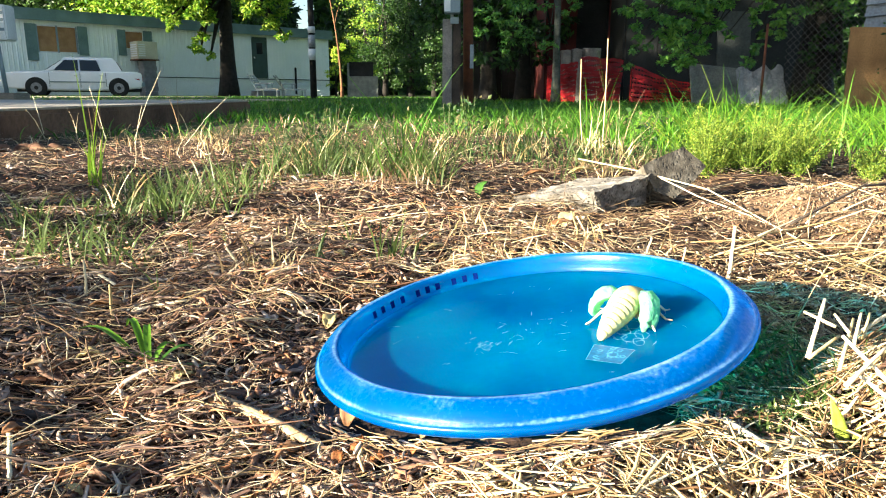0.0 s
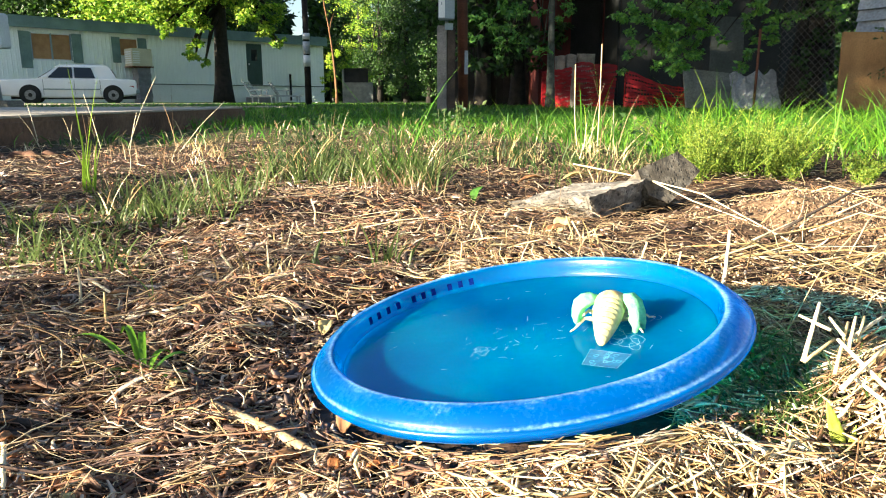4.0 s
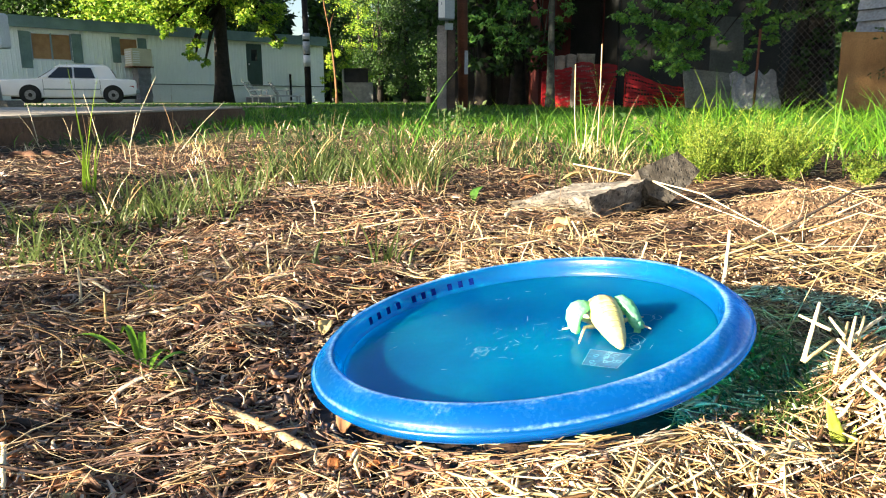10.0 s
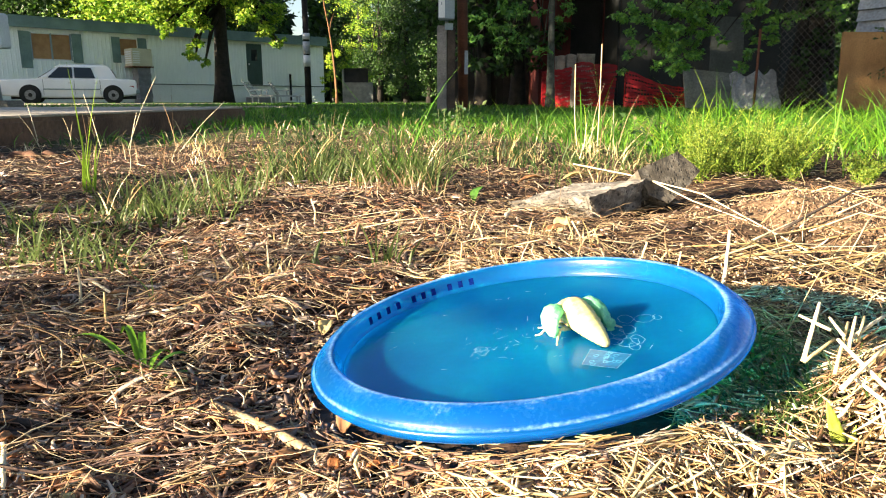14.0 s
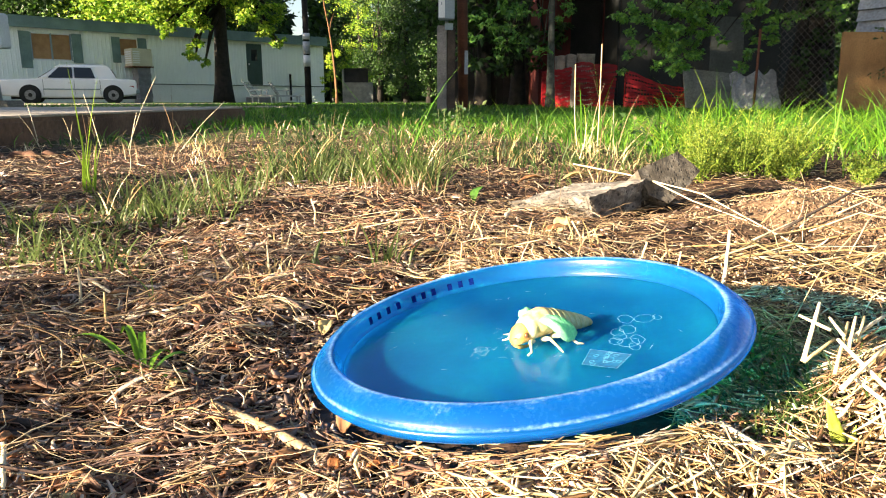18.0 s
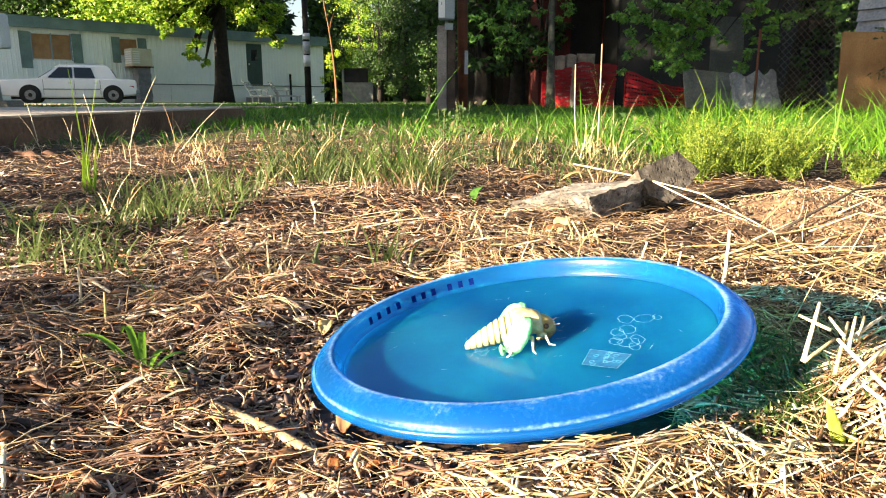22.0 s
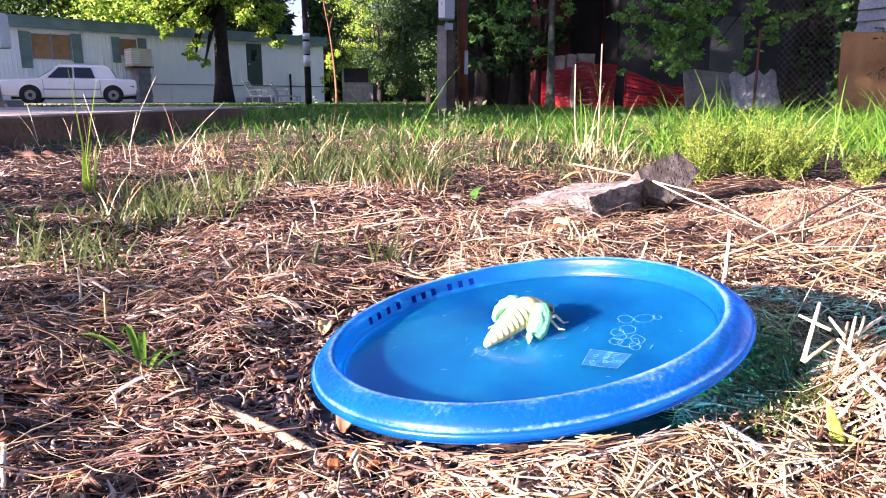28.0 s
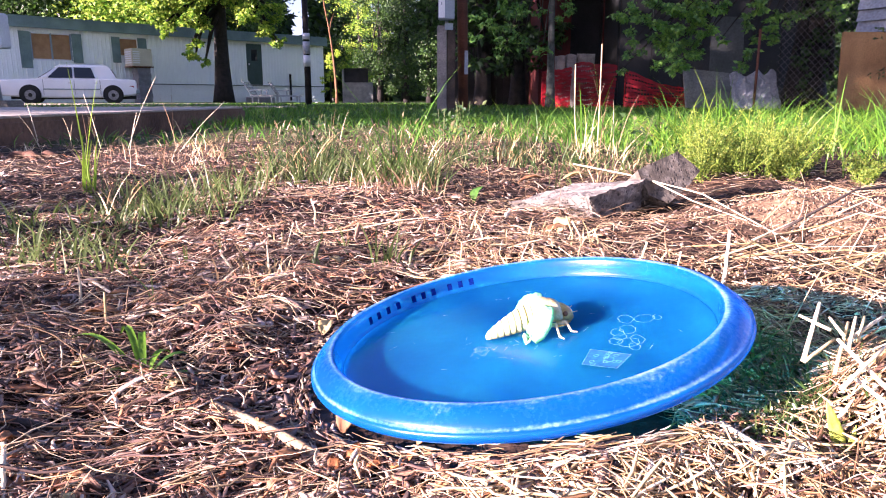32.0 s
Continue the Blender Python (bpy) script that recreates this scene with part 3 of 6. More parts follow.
GREENLEAF = mat("fresh_green_leaf", [(0.036, 0.110, 0.012), (0.066, 0.165, 0.024)], 60, 0.45, 0.2, 300, trans=0.35)


CLOD = mat("reddish_clod", [(0.075, 0.032, 0.018), (0.17, 0.085, 0.045)], 80, 0.9, 0.5, 400)
STRAWONE = mat("yellow_straw", [(0.26, 0.17, 0.07), (0.40, 0.29, 0.12), (0.54, 0.43, 0.22), (0.68, 0.58, 0.36)], 60, 0.6, 0.2, 400, vary="object")


def sprout(x, y):
    """A small upright seedling with two pointed leaves."""
    r = root("seedling", Matrix.Translation(at_ground(x, y, -0.001)), "small yellow-green seedling with two upright leaves", "plant")
    for dx, h, w, b in ((-0.0065, 0.0215, 0.0024, 0.0), (0.0030, 0.0125, 0.0013, 0.002)):
        bm, rows = bmesh.new(), []
        for i in range(9):
            q = i / 8
            hw = w * (0.22 + math.sin(math.pi * min(1, q * 1.02)) ** 0.8) * (1 - 0.3 * q) if q < 1 else 0.0001
            o = Vector((b + dx * q ** 1.3, 0.002 * q, h * q))
            rows.append([bm.verts.new(o + Vector((hw * k, -0.25 * abs(k) * hw, 0.1 * hw * k))) for k in (-1, -0.4, 0.4, 1)])
        for p, q in zip(rows, rows[1:]):
            for j in range(3):
                bm.faces.new((p[j], p[j + 1], q[j + 1], q[j]))
        part("leaf", bm, SPROUT, r, smooth=True).modifiers.new("thick", "SOLIDIFY").thickness = 0.0003


SPROUT = mat("yellow_green_sprout", [(0.34, 0.44, 0.05), (0.50, 0.56, 0.10)], 90, 0.5, 0.2, 400, trans=0.3)


def single_pieces():
    stem("broken_straw", "pale broken straw stem standing upright behind the disc", [(0.211, 0.507, -0.004), (0.2125, 0.508, 0.02), (0.214, 0.510, 0.047)], 0.0017, PALE)
    stem("broken_straw", "short pale straw stub leaning beside the disc", [(0.176, 0.515, -0.003), (0.180, 0.52, 0.012), (0.184, 0.525, 0.024)], 0.0009, PALE)
    stem("fallen_stem", "thick split straw stem lying in the mulch", [(-0.1048, 0.2914, 0.004), (-0.0831, 0.2766, 0.006), (-0.0616, 0.2556, 0.006), (-0.0443, 0.2394, 0.004)], 0.0030, TANSTEM)
    stem("dark_twig", "dark brown twig lying in the mulch", [(-0.225, 0.264, 0.006), (-0.1893, 0.2766, 0.007), (-0.168, 0.283, 0.006)], 0.0024, STICK, "twig")
    stem("curved_stem", "bleached straw bent into a bow", [(-0.183, 0.2660, 0.004), (-0.1740, 0.2530, 0.009), (-0.1640, 0.2370, 0.009), (-0.1556, 0.2220, 0.004)], 0.0012, PALE)
    stem("fallen_stem", "flattened white straw beside the disc", [(0.1034, 0.2395, 0.005), (0.1104, 0.2243, 0.006), (0.1120, 0.2090, 0.006), (0.1052, 0.1924, 0.005)], 0.0016, PALE)
    stem("fallen_stem", "broad bleached straw lying on the litter", [(0.1215, 0.2290, 0.006), (0.1272, 0.2223, 0.007), (0.1294, 0.1987, 0.005)], 0.0013, PALE)
    stem("fallen_stem", "white straw lying across the mulch", [(-0.2631, 0.5035, 0.006), (-0.2193, 0.4494, 0.006)], 0.0012, PALE)
    stem("fallen_stem", "white straw lying flat on the mulch", [(-0.199, 0.413, 0.006), (-0.160, 0.409, 0.006)], 0.0012, PALE)
    stem("standing_straw", "yellow straw stalk standing in the mulch", [(-0.2015, 0.400, -0.003), (-0.2035, 0.402, 0.012), (-0.2030, 0.402, 0.026)], 0.0011, STRAWONE)
    stem("fallen_stem", "dark twig lying flat on the mulch", [(-0.165, 0.58, 0.006), (-0.11, 0.565, 0.008), (-0.06, 0.60, 0.006)], 0.0018, STICK)
    for (x0, y0, z0), (x1, y1, z1), r in (((0.1387, 0.252, 0.0400), (0.1477, 0.262, 0.0573), 0.0014), ((0.1400, 0.262, 0.0522), (0.1475, 0.255, 0.0492), 0.0011), ((0.1457, 0.235, 0.0352), (0.1677, 0.250, 0.0435), 0.0014),
                                          ((0.1504, 0.252, 0.0459), (0.1618, 0.238, 0.0324), 0.0014), ((0.1519, 0.240, 0.0346), (0.1603, 0.232, 0.0276), 0.0014), ((0.1583, 0.256, 0.0452), (0.1767, 0.266, 0.0509), 0.0013),
                                          ((0.1540, 0.250, 0.0439), (0.1588, 0.256, 0.0536), 0.0011), ((0.1471, 0.245, 0.0373), (0.1573, 0.258, 0.0507), 0.0011), ((0.1389, 0.250, 0.0387), (0.1528, 0.258, 0.0438), 0.0011),
                                          ((0.1510, 0.260, 0.0519), (0.1520, 0.252, 0.0479), 0.0011), ((0.1133, 0.222, 0.0162), (0.1149, 0.215, 0.0158), 0.0008), ((0.1659, 0.262, 0.0517), (0.1604, 0.255, 0.0449), 0.0010)):
        if z1 < z0:
            (x0, y0, z0), (x1, y1, z1) = (x1, y1, z1), (x0, y0, z0)
        dx, dy, dz = x1 - x0, y1 - y0, z1 - z0
        back = max(0.0, min(0.15, (z0 - float(gz(x0, y0))) / max(0.010, dz)))
        xs, ys = x0 - dx * back, y0 - dy * back
        stem("crossed_stem", "bleached straw leaning crosswise out of the litter", [(xs, ys, max(0.0, z0 - dz * back - float(gz(xs, ys)))), (x1, y1, max(0.003, z1 - float(gz(x1, y1))))], r * 0.66, PALE if r > 0.0012 else STRAWONE)["group"] = "crossed stems"
    stem("leaning_stem", "thin straw leaning against the disc", [(-0.005, 0.475, 0.002), (0.002, 0.46, 0.010), (0.008, 0.447, 0.012)], 0.0011, PALE)
    stem("long_stem", "long pale straw leaning over the concrete chunks", [(0.20, 1.07, 0.045), (0.25, 0.95, 0.045), (0.30, 0.80, 0.025), (0.335, 0.62, 0.006)], 0.0010, PALE)
    stem("long_stem", "long pale straw lying by the concrete chunks", [(0.27, 0.90, 0.04), (0.29, 0.80, 0.02), (0.31, 0.70, 0.006)], 0.0010, PALE)
    stem("long_stem", "grey straw lying across the earth", [(0.33, 0.66, 0.01), (0.43, 0.72, 0.02), (0.56, 0.80, 0.03)], 0.0016, STICK)
    for x, y, dx, dy, h in ((-1.12, 1.95, 0.10, -0.25, 0.10), (-0.95, 1.95, -0.06, 0.05, 0.15), (-0.90, 2.0, 0.09, 0.02, 0.2), (-1.15, 2.0, -0.08, 0.1, 0.12), (-0.72, 1.9, 0.12, 0.05, 0.13), (-0.83, 1.85, 0.03, 0.0, 0.11)):
        stem("dry_stalk", "thin dry stalk leaning before the concrete pad", [(x, y, -0.005), (x + dx * 0.5, y + dy * 0.5, h * 0.55), (x + dx, y + dy, h)], 0.0008, PALE)
    for x, y, h in ((0.112, 0.60, 0.03), (0.123, 0.62, 0.028), (0.135, 0.60, 0.02), (-0.02, 0.69, 0.02), (-0.155, 0.49, 0.022), (-0.15, 0.505, 0.026), (-0.145, 0.48, 0.018), (-0.245, 0.45, 0.03), (-0.145, 0.77, 0.03), (0.16, 0.55, 0.02)):
        stem("dry_stalk", "short dry stubble stalk in the mulch", [(x, y, -0.004), (x + 0.002, y, h * 0.5), (x + 0.006 * math.sin(x * 90), y + 0.003, h)], 0.0011, STRAWONE)
    for x, y, ln, tu in ((-0.98, 1.62, 0.05, 20), (-0.94, 1.60, 0.045, -15), (-0.96, 1.63, 0.04, 60), (-0.91, 1.62, 0.04, 10), (-1.02, 1.60, 0.04, -30)):
        bm = bmesh.new()
        bmesh.ops.create_icosphere(bm, subdivisions=3, radius=0.5, matrix=Matrix.Diagonal((ln, 0.020, 0.019, 1)))
        for v in bm.verts:
            v.co += Vector((0, 1, 1)) * 0.004 * noise.noise(v.co * 60 + Vector((x * 9, 0, 0)))
        o = part("dried_clod", bm, CLOD, smooth=True)
        o.matrix_world = Matrix.Translation(at_ground(x, y, 0.008)) @ pose(0, 0, 0, 0, 0, tu)
        tagged(o, "small reddish brown dried clod on the ground", "clod", "dried clods")
    rng = random.Random(8)
    for i in range(72):
        x, y = (rng.uniform(0.16, 0.62), rng.uniform(0.50, 0.98)) if i < 30 else (rng.uniform(0.20, 0.42), rng.gauss(0.56, 0.05))
        a, ln = rng.gauss(0.25, 0.35), rng.uniform(0.06, 0.17)
        if math.hypot(x - 0.2, y - 0.88) < 0.12:
            continue
        dx, dy = ln * math.cos(a), ln * math.sin(a)
        stem("straw_stem", "long yellowed straw lying flat on the earth",
             [(x, y, 0.004), (x + dx * 0.5, y + dy * 0.5, 0.010 + rng.uniform(0, 0.008)), (x + dx, y + dy + rng.uniform(-0.02, 0.02), 0.004)],
             rng.uniform(0.0005, 0.0010), STRAWONE).update_tag()
    for i in range(80):
        a = rng.uniform(-10, 38)
        d = rng.uniform(0.195, 0.42)
        x, y = d * math.sin(radians(a)), d * math.cos(radians(a))
        t, ln = rng.choice((rng.uniform(0, 6.28), rng.gauss(2.7, 0.4))), rng.uniform(0.008, 0.034)
        dx, dy = ln * math.cos(t), ln * math.sin(t)
        if min(math.hypot(x + dx * s - 0.0385, y + dy * s - 0.3253) for s in (0, 0.5, 1)) < 0.119:
            continue
        stem("short_straw", "short bleached piece of straw on the litter",
             [(x, y, 0.005), (x + dx, y + dy, 0.006 + rng.uniform(0, 0.010))],
             rng.uniform(0.0004, 0.0008), STRAWONE)["group"] = "short straws"
    for i in range(56):
        a = rng.uniform(-38, 4)
        d = rng.uniform(0.22, 0.62)
        x, y = d * math.sin(radians(a)), d * math.cos(radians(a))
        if math.hypot(x - 0.0385, y - 0.3253) < 0.125:
            continue
        dead_leaf("leaf_scrap", "broken scrap of dry leaf on the mulch", x, y, rng.uniform(0.005, 0.012), rng.uniform(0, 360), rng.uniform(-5, 35),
                  rng.choice((BROWNLEAF, BROWNLEAF, TANSTEM, TANLEAF)), 0.006, rng.uniform(0.35, 0.7))["group"] = "leaf scraps"
    for x, y, ln, tu, ti, m, wd, lab in (
            (-0.232, 0.452, 0.022, 10, 18, BROWNLEAF, 0.5, "curled brown dead leaf on the mulch"),
            (-0.230, 0.425, 0.026, -10, 8, BROWNLEAF, 0.5, "reddish brown dead leaf on the mulch"),
            (-0.041, 0.262, 0.016, 70, 35, BROWNLEAF, 0.6, "crumpled brown dead leaf against the disc"),
            (-0.010, 0.243, 0.012, 0, 20, BROWNLEAF, 0.6, "crumpled orange dead leaf by the disc"),
            (-0.0375, 0.2371, 0.0070, 20, 25, ORANGELEAF, 0.6, "crumpled orange dead leaf by the disc"),
            (-0.0331, 0.2406, 0.0056, 80, 40, ORANGELEAF, 0.6, "crumpled orange dead leaf by the disc"),
            (-0.0274, 0.2311, 0.0063, -30, 20, ORANGELEAF, 0.6, "crumpled orange dead leaf by the disc"),
            (-0.0190, 0.2278, 0.0070, 10, 15, ORANGELEAF, 0.6, "crumpled orange dead leaf by the disc"),
            (-0.0127, 0.2319, 0.0056, 50, 30, ORANGELEAF, 0.6, "crumpled orange dead leaf by the disc"),
            (-0.0392, 0.2278, 0.0077, 100, 20, ORANGELEAF, 0.6, "crumpled orange dead leaf by the disc"),
            (0.118, 0.70, 0.028, 60, 30, TANLEAF, 0.6, "yellow dead leaf among the straw"),
            (0.095, 0.66, 0.035, 20, 10, BROWNLEAF, 0.4, "brown dead leaf among the straw"),
            (0.030, 0.60, 0.022, 10, 8, STICK, 0.6, "dark dead leaf in the straw"),
            (-0.272, 0.65, 0.020, 0, 20, BROWNLEAF, 0.5, "brown dead leaf in the mulch"),
            (0.20, 1.16, 0.045, 0, 8, TANLEAF, 0.5, "tan dead leaf behind the concrete chunk"),
            (0.12, 1.12, 0.045, 0, 10, BROWNLEAF, 0.5, "brown dead leaf behind the concrete chunk"),
            (-0.30, 0.42, 0.015, 0, 10, TANLEAF, 0.6, "pale scrap of dead leaf on the mulch"),
            (-0.19, 0.335, 0.013, 0, 10, TANLEAF, 0.6, "pale scrap of dead leaf on the mulch"),
            (-0.13, 0.305, 0.011, 40, 10, TANLEAF, 0.6, "pale scrap of dead leaf on the mulch"),
            (-0.07, 0.385, 0.014, 80, 15, TANLEAF, 0.6, "pale scrap of dead leaf on the mulch"),
            (-0.02, 0.55, 0.02, 0, 10, TANLEAF, 0.5, "pale scrap of dead leaf on the mulch")):
        dead_leaf("dead_leaf", lab, x, y, ln, tu, ti, m, wide=wd)
    sprout(0.1440, 0.2300)
    dead_leaf("green_leaf", "round fresh green leaf standing in the straw", 0.042, 0.93, 0.026, 20, 60, GREENLEAF, 0.0, 0.95)


single_pieces()


# ---- broken concrete chunks ----
def chunk(name, label, outline, down, seed, shrink=1.0, m=None, rough=1.0):
    """A broken slab: its upper outline, carried down by a vector, with crumbled faces."""
    bm = bmesh.new()
    pts = [Vector(p) for p in outline]
    o = sum(pts, Vector()) / len(pts)
    rings = [[o + (p - o) * s for p in pts] for s in (0.02, 0.2, 0.36, 0.52, 0.68, 0.84, 1.0)]
    down = Vector(down)
    rings += [[o + (p - o) * (1 + (shrink - 1) * t) + down * t for p in pts] for t in (0.12, 0.4, 0.7, 1.0)]
    rows = []
    for ring in rings:
        row = []
        for a, b in zip(ring, ring[1:] + ring[:1]):
            for k in range(12):
                p = a.lerp(b, k / 12) - o
                q, amp = p * 1.0, rough * min(1.0, p.length / 0.03)
                kk = Vector((seed, seed * 2, 0))
                p += Vector((noise.noise(q * 60 + kk), noise.noise(q * 60 - kk), noise.noise(q * 60 + 2 * kk))) * 0.0030 * amp
                p += Vector((noise.noise(q * 170 + kk), noise.noise(q * 170 - kk), noise.noise(q * 170 + 2 * kk))) * 0.0017 * amp
                p += Vector((noise.noise(q * 500 + kk), noise.noise(q * 500 - kk), noise.noise(q * 500 + 2 * kk))) * 0.0009 * amp
                row.append(bm.verts.new(p))
        rows.append(row)
    for a, b in zip(rows, rows[1:]):
        for i in range(len(a)):
            j = (i + 1) % len(a)
            bm.faces.new((a[i], b[i], b[j], a[j]))
    bm.faces.new(rows[0])
    bm.faces.new(rows[-1][::-1])
    bmesh.ops.recalc_face_normals(bm, faces=bm.faces[:])
    ob = part(name, bm, m or CONCRETE)
    ob.location = o
    return tagged(ob, label, "concrete")


chunk("concrete_chunk", "flat broken slab of rough grey concrete", ((0.085, 0.885, 0.006), (0.140, 0.845, 0.018), (0.172, 0.812, 0.024), (0.246, 0.868, 0.034), (0.262, 0.892, 0.036), (0.175, 0.935, 0.024)), (0.012, 0.022, -0.036), 3, 0.9, SLAB)
chunk("concrete_chunk", "broken concrete chunk tilted up on the flat slab", ((0.2485, 0.8903, 0.0467), (0.2773, 0.9114, 0.0571), (0.3143, 0.9365, 0.0678), (0.3449, 0.9323, 0.0425), (0.3254, 0.9121, 0.0275), (0.2894, 0.881, 0.006), (0.2621, 0.8767, 0.0165)), (-0.010, 0.028, -0.020), 7, 0.96, GRIT, 0.3)


# ---- grass ----
def tuft(label, x, y, n, h, spread, rng, width=0.0011, bend=0.35, m=None, name="grass_tuft", group="grass tufts"):
    p = rng.normal(0, spread, (n, 2)) + (x, y)
    base = np.concatenate([p, (gz(p[:, 0], p[:, 1]) - 0.001)[:, None]], 1)
    hh = h * rng.uniform(0.35, 1.0, n)
    wd = width * rng.uniform(0.6, 1.2, n)
    if y > 1.25 or n > 60:
        V, F = blades(rng, base, hh, wd, bend)
        return tagged(npmesh(name, V, F, m or GRASS), label, "grass", group, "stuff")
    o = at_ground(x, y)
    t = root(name, Matrix.Translation(o), label, "grass", group)
    for i in range(n):
        V, F = blades(rng, base[i:i + 1] - np.array(o), hh[i:i + 1], wd[i:i + 1], bend)
        npmesh("blade", V, F, m or GRASS, t)
    return t


def grass():
    rng = np.random.default_rng(12)
    green = "small tuft of green grass growing in the mulch"
    # these stems stand in shade; the sunlit tone alone brightens them
    tuft("slender tuft of tall grass stems in a sunlit tone", -0.540, 1.06, 12, 0.10, 0.006, rng, 0.0016, 0.16, SUNBLADE, name="tall_grass_tuft")
    tuft("slender tuft of tall grass stems in a sunlit tone", -0.540, 1.06, 5, 0.215, 0.004, rng, 0.0016, 0.10, SUNBLADE, name="tall_grass_tuft")
    tuft("large tuft of long green grass with arching blades", -0.06, 1.04, 16, 0.22, 0.015, rng, 0.0013, 0.4, LAWN, name="tall_grass_tuft")
    tuft("dry straw-coloured stalks at the foot of the grass", -0.05, 0.97, 110, 0.05, 0.035, rng, 0.0011, 0.5, STRAW, "dry_tuft")
    # zones: side slope, distance, tufts, blades, height, half width
    for a0, a1, y0, y1, count, n, h0, h1, wd, bend, dry in ((-0.64, -0.46, 0.53, 0.80, 34, 8, 0.034, 0.055, 0.0012, 0.55, 0.06), (-0.50, -0.27, 0.76, 1.02, 36, 11, 0.045, 0.080, 0.0013, 0.42, 0.05),
                                                            (-0.26, -0.11, 1.02, 1.40, 30, 14, 0.055, 0.100, 0.0014, 0.5, 0.2), (-0.12, -0.01, 0.98, 1.30, 30, 20, 0.070, 0.120, 0.0012, 0.5, 0.15),
                                                            (0.0, 0.34, 1.28, 1.75, 40, 18, 0.045, 0.085, 0.0013, 0.5, 0.14), (-0.60, -0.10, 1.45, 2.3, 34, 12, 0.03, 0.06, 0.0014, 0.6, 0.5),
                                                            (0.18, 0.36, 1.05, 1.4, 14, 12, 0.04, 0.07, 0.0011, 0.5, 0.3)):
        for i in range(count):
            y = rng.uniform(y0, y1)
            x = rng.uniform(a0, a1) * y
            if math.hypot(x - 0.25, y - 0.9) < 0.14:
                continue
            isdry = rng.random() < dry
            tuft("tuft of dry straw-coloured grass" if isdry else green, x, y, n, rng.uniform(h0, h1), 0.007 + 0.006 * y, rng, wd, bend, STRAWONE if isdry else GRASS, "dry_tuft" if isdry else "grass_tuft", "dry tufts" if isdry else "grass tufts")
    for x, y, n, h, sp in ((-0.095, 0.505, 7, 0.046, 0.004), (-0.083, 0.585, 4, 0.044, 0.003), (-0.040, 0.525, 12, 0.050, 0.008), (-0.028, 0.515, 6, 0.036, 0.004), (-0.190, 0.437, 3, 0.032, 0.002), (-0.115, 0.51, 4, 0.026, 0.006),
                           (-0.195, 0.60, 3, 0.030, 0.004), (-0.22, 0.58, 4, 0.026, 0.004), (0.252, 0.485, 1, 0.012, 0.001), (0.178, 0.425, 6, 0.02, 0.008), (0.172, 0.30, 26, 0.022, 0.012), (0.168, 0.335, 24, 0.022, 0.010), (0.168, 0.275, 24, 0.020, 0.010),
                           (0.165, 0.372, 20, 0.022, 0.010), (0.122, 0.29, 30, 0.009, 0.012), (0.150, 0.265, 20, 0.012, 0.010)):
        tuft(green, x, y, n, h, sp, rng, 0.0013 if x < 0.1 else 0.0008, 0.25 if x < 0.1 else 0.7)
    for x, y, n, h in ((-0.125, 0.475, 18, 0.026), (-0.135, 0.49, 12, 0.032), (0.02, 0.70, 10, 0.03), (0.10, 0.62, 14, 0.036), (0.075, 0.60, 10, 0.03), (0.13, 0.60, 12, 0.034), (0.05, 0.58, 8, 0.024), (0.17, 0.58, 8, 0.026), (-0.16, 0.62, 8, 0.024), (0.01, 0.62, 8, 0.028)):
        tuft("tuft of dry straw stubble", x, y, n, h, 0.010, rng, 0.0009, 0.35, STRAWONE, "dry_tuft", "dry tufts")
    # short grass under the raised side of the disc
    for x, y, h, s in ((0.128, 0.262, 0.013, 0.012), (0.142, 0.285, 0.016, 0.012), (0.150, 0.315, 0.020, 0.010), (0.152, 0.345, 0.022, 0.010), (0.112, 0.245, 0.010, 0.010), (0.140, 0.262, 0.015, 0.010), (0.160, 0.30, 0.020, 0.010), (0.118, 0.240, 0.013, 0.007), (0.130, 0.247, 0.015, 0.008), (0.106, 0.231, 0.010, 0.006), (0.142, 0.252, 0.016, 0.008), (0.150, 0.272, 0.018, 0.009)):
        tuft("short matted green grass under the raised rim of the disc", x, y, 90, h, s, rng, 0.0007, 0.8)
    # tall grass on the right and behind
    for i in range(46):
        x, y = rng.uniform(0.35, 2.2), rng.uniform(1.5, 2.6)
        if x > 0.78 * y + 0.35:
            continue
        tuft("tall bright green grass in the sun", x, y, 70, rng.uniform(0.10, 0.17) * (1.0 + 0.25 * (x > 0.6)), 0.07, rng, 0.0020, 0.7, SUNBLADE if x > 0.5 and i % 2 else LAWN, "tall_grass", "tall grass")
    for i in range(34):
        y = rng.uniform(1.28, 1.85)
        x = rng.uniform(0.33, 0.66) * y
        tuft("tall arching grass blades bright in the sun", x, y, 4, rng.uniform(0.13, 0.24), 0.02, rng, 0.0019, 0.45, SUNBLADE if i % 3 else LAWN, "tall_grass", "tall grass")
    stem("dry_stalk", "thick pale dry stalk standing in the grass", [(0.352, 1.60, -0.01), (0.353, 1.60, 0.12), (0.352, 1.60, 0.25)], 0.0016, STRAWONE)
    stem("dry_stalk", "bent pale dry stalk standing in the grass", [(0.300, 1.55, -0.01), (0.288, 1.55, 0.10), (0.286, 1.55, 0.205)], 0.0016, STRAWONE)
    for x, y, h in ((0.62, 1.55, 0.27), (0.63, 1.56, 0.25), (0.61, 1.55, 0.24), (0.37, 1.7, 0.27), (0.33, 1.65, 0.2), (0.88, 1.8, 0.2), (1.08, 1.75, 0.19)):
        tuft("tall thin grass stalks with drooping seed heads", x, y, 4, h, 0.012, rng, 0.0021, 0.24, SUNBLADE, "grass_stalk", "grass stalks")
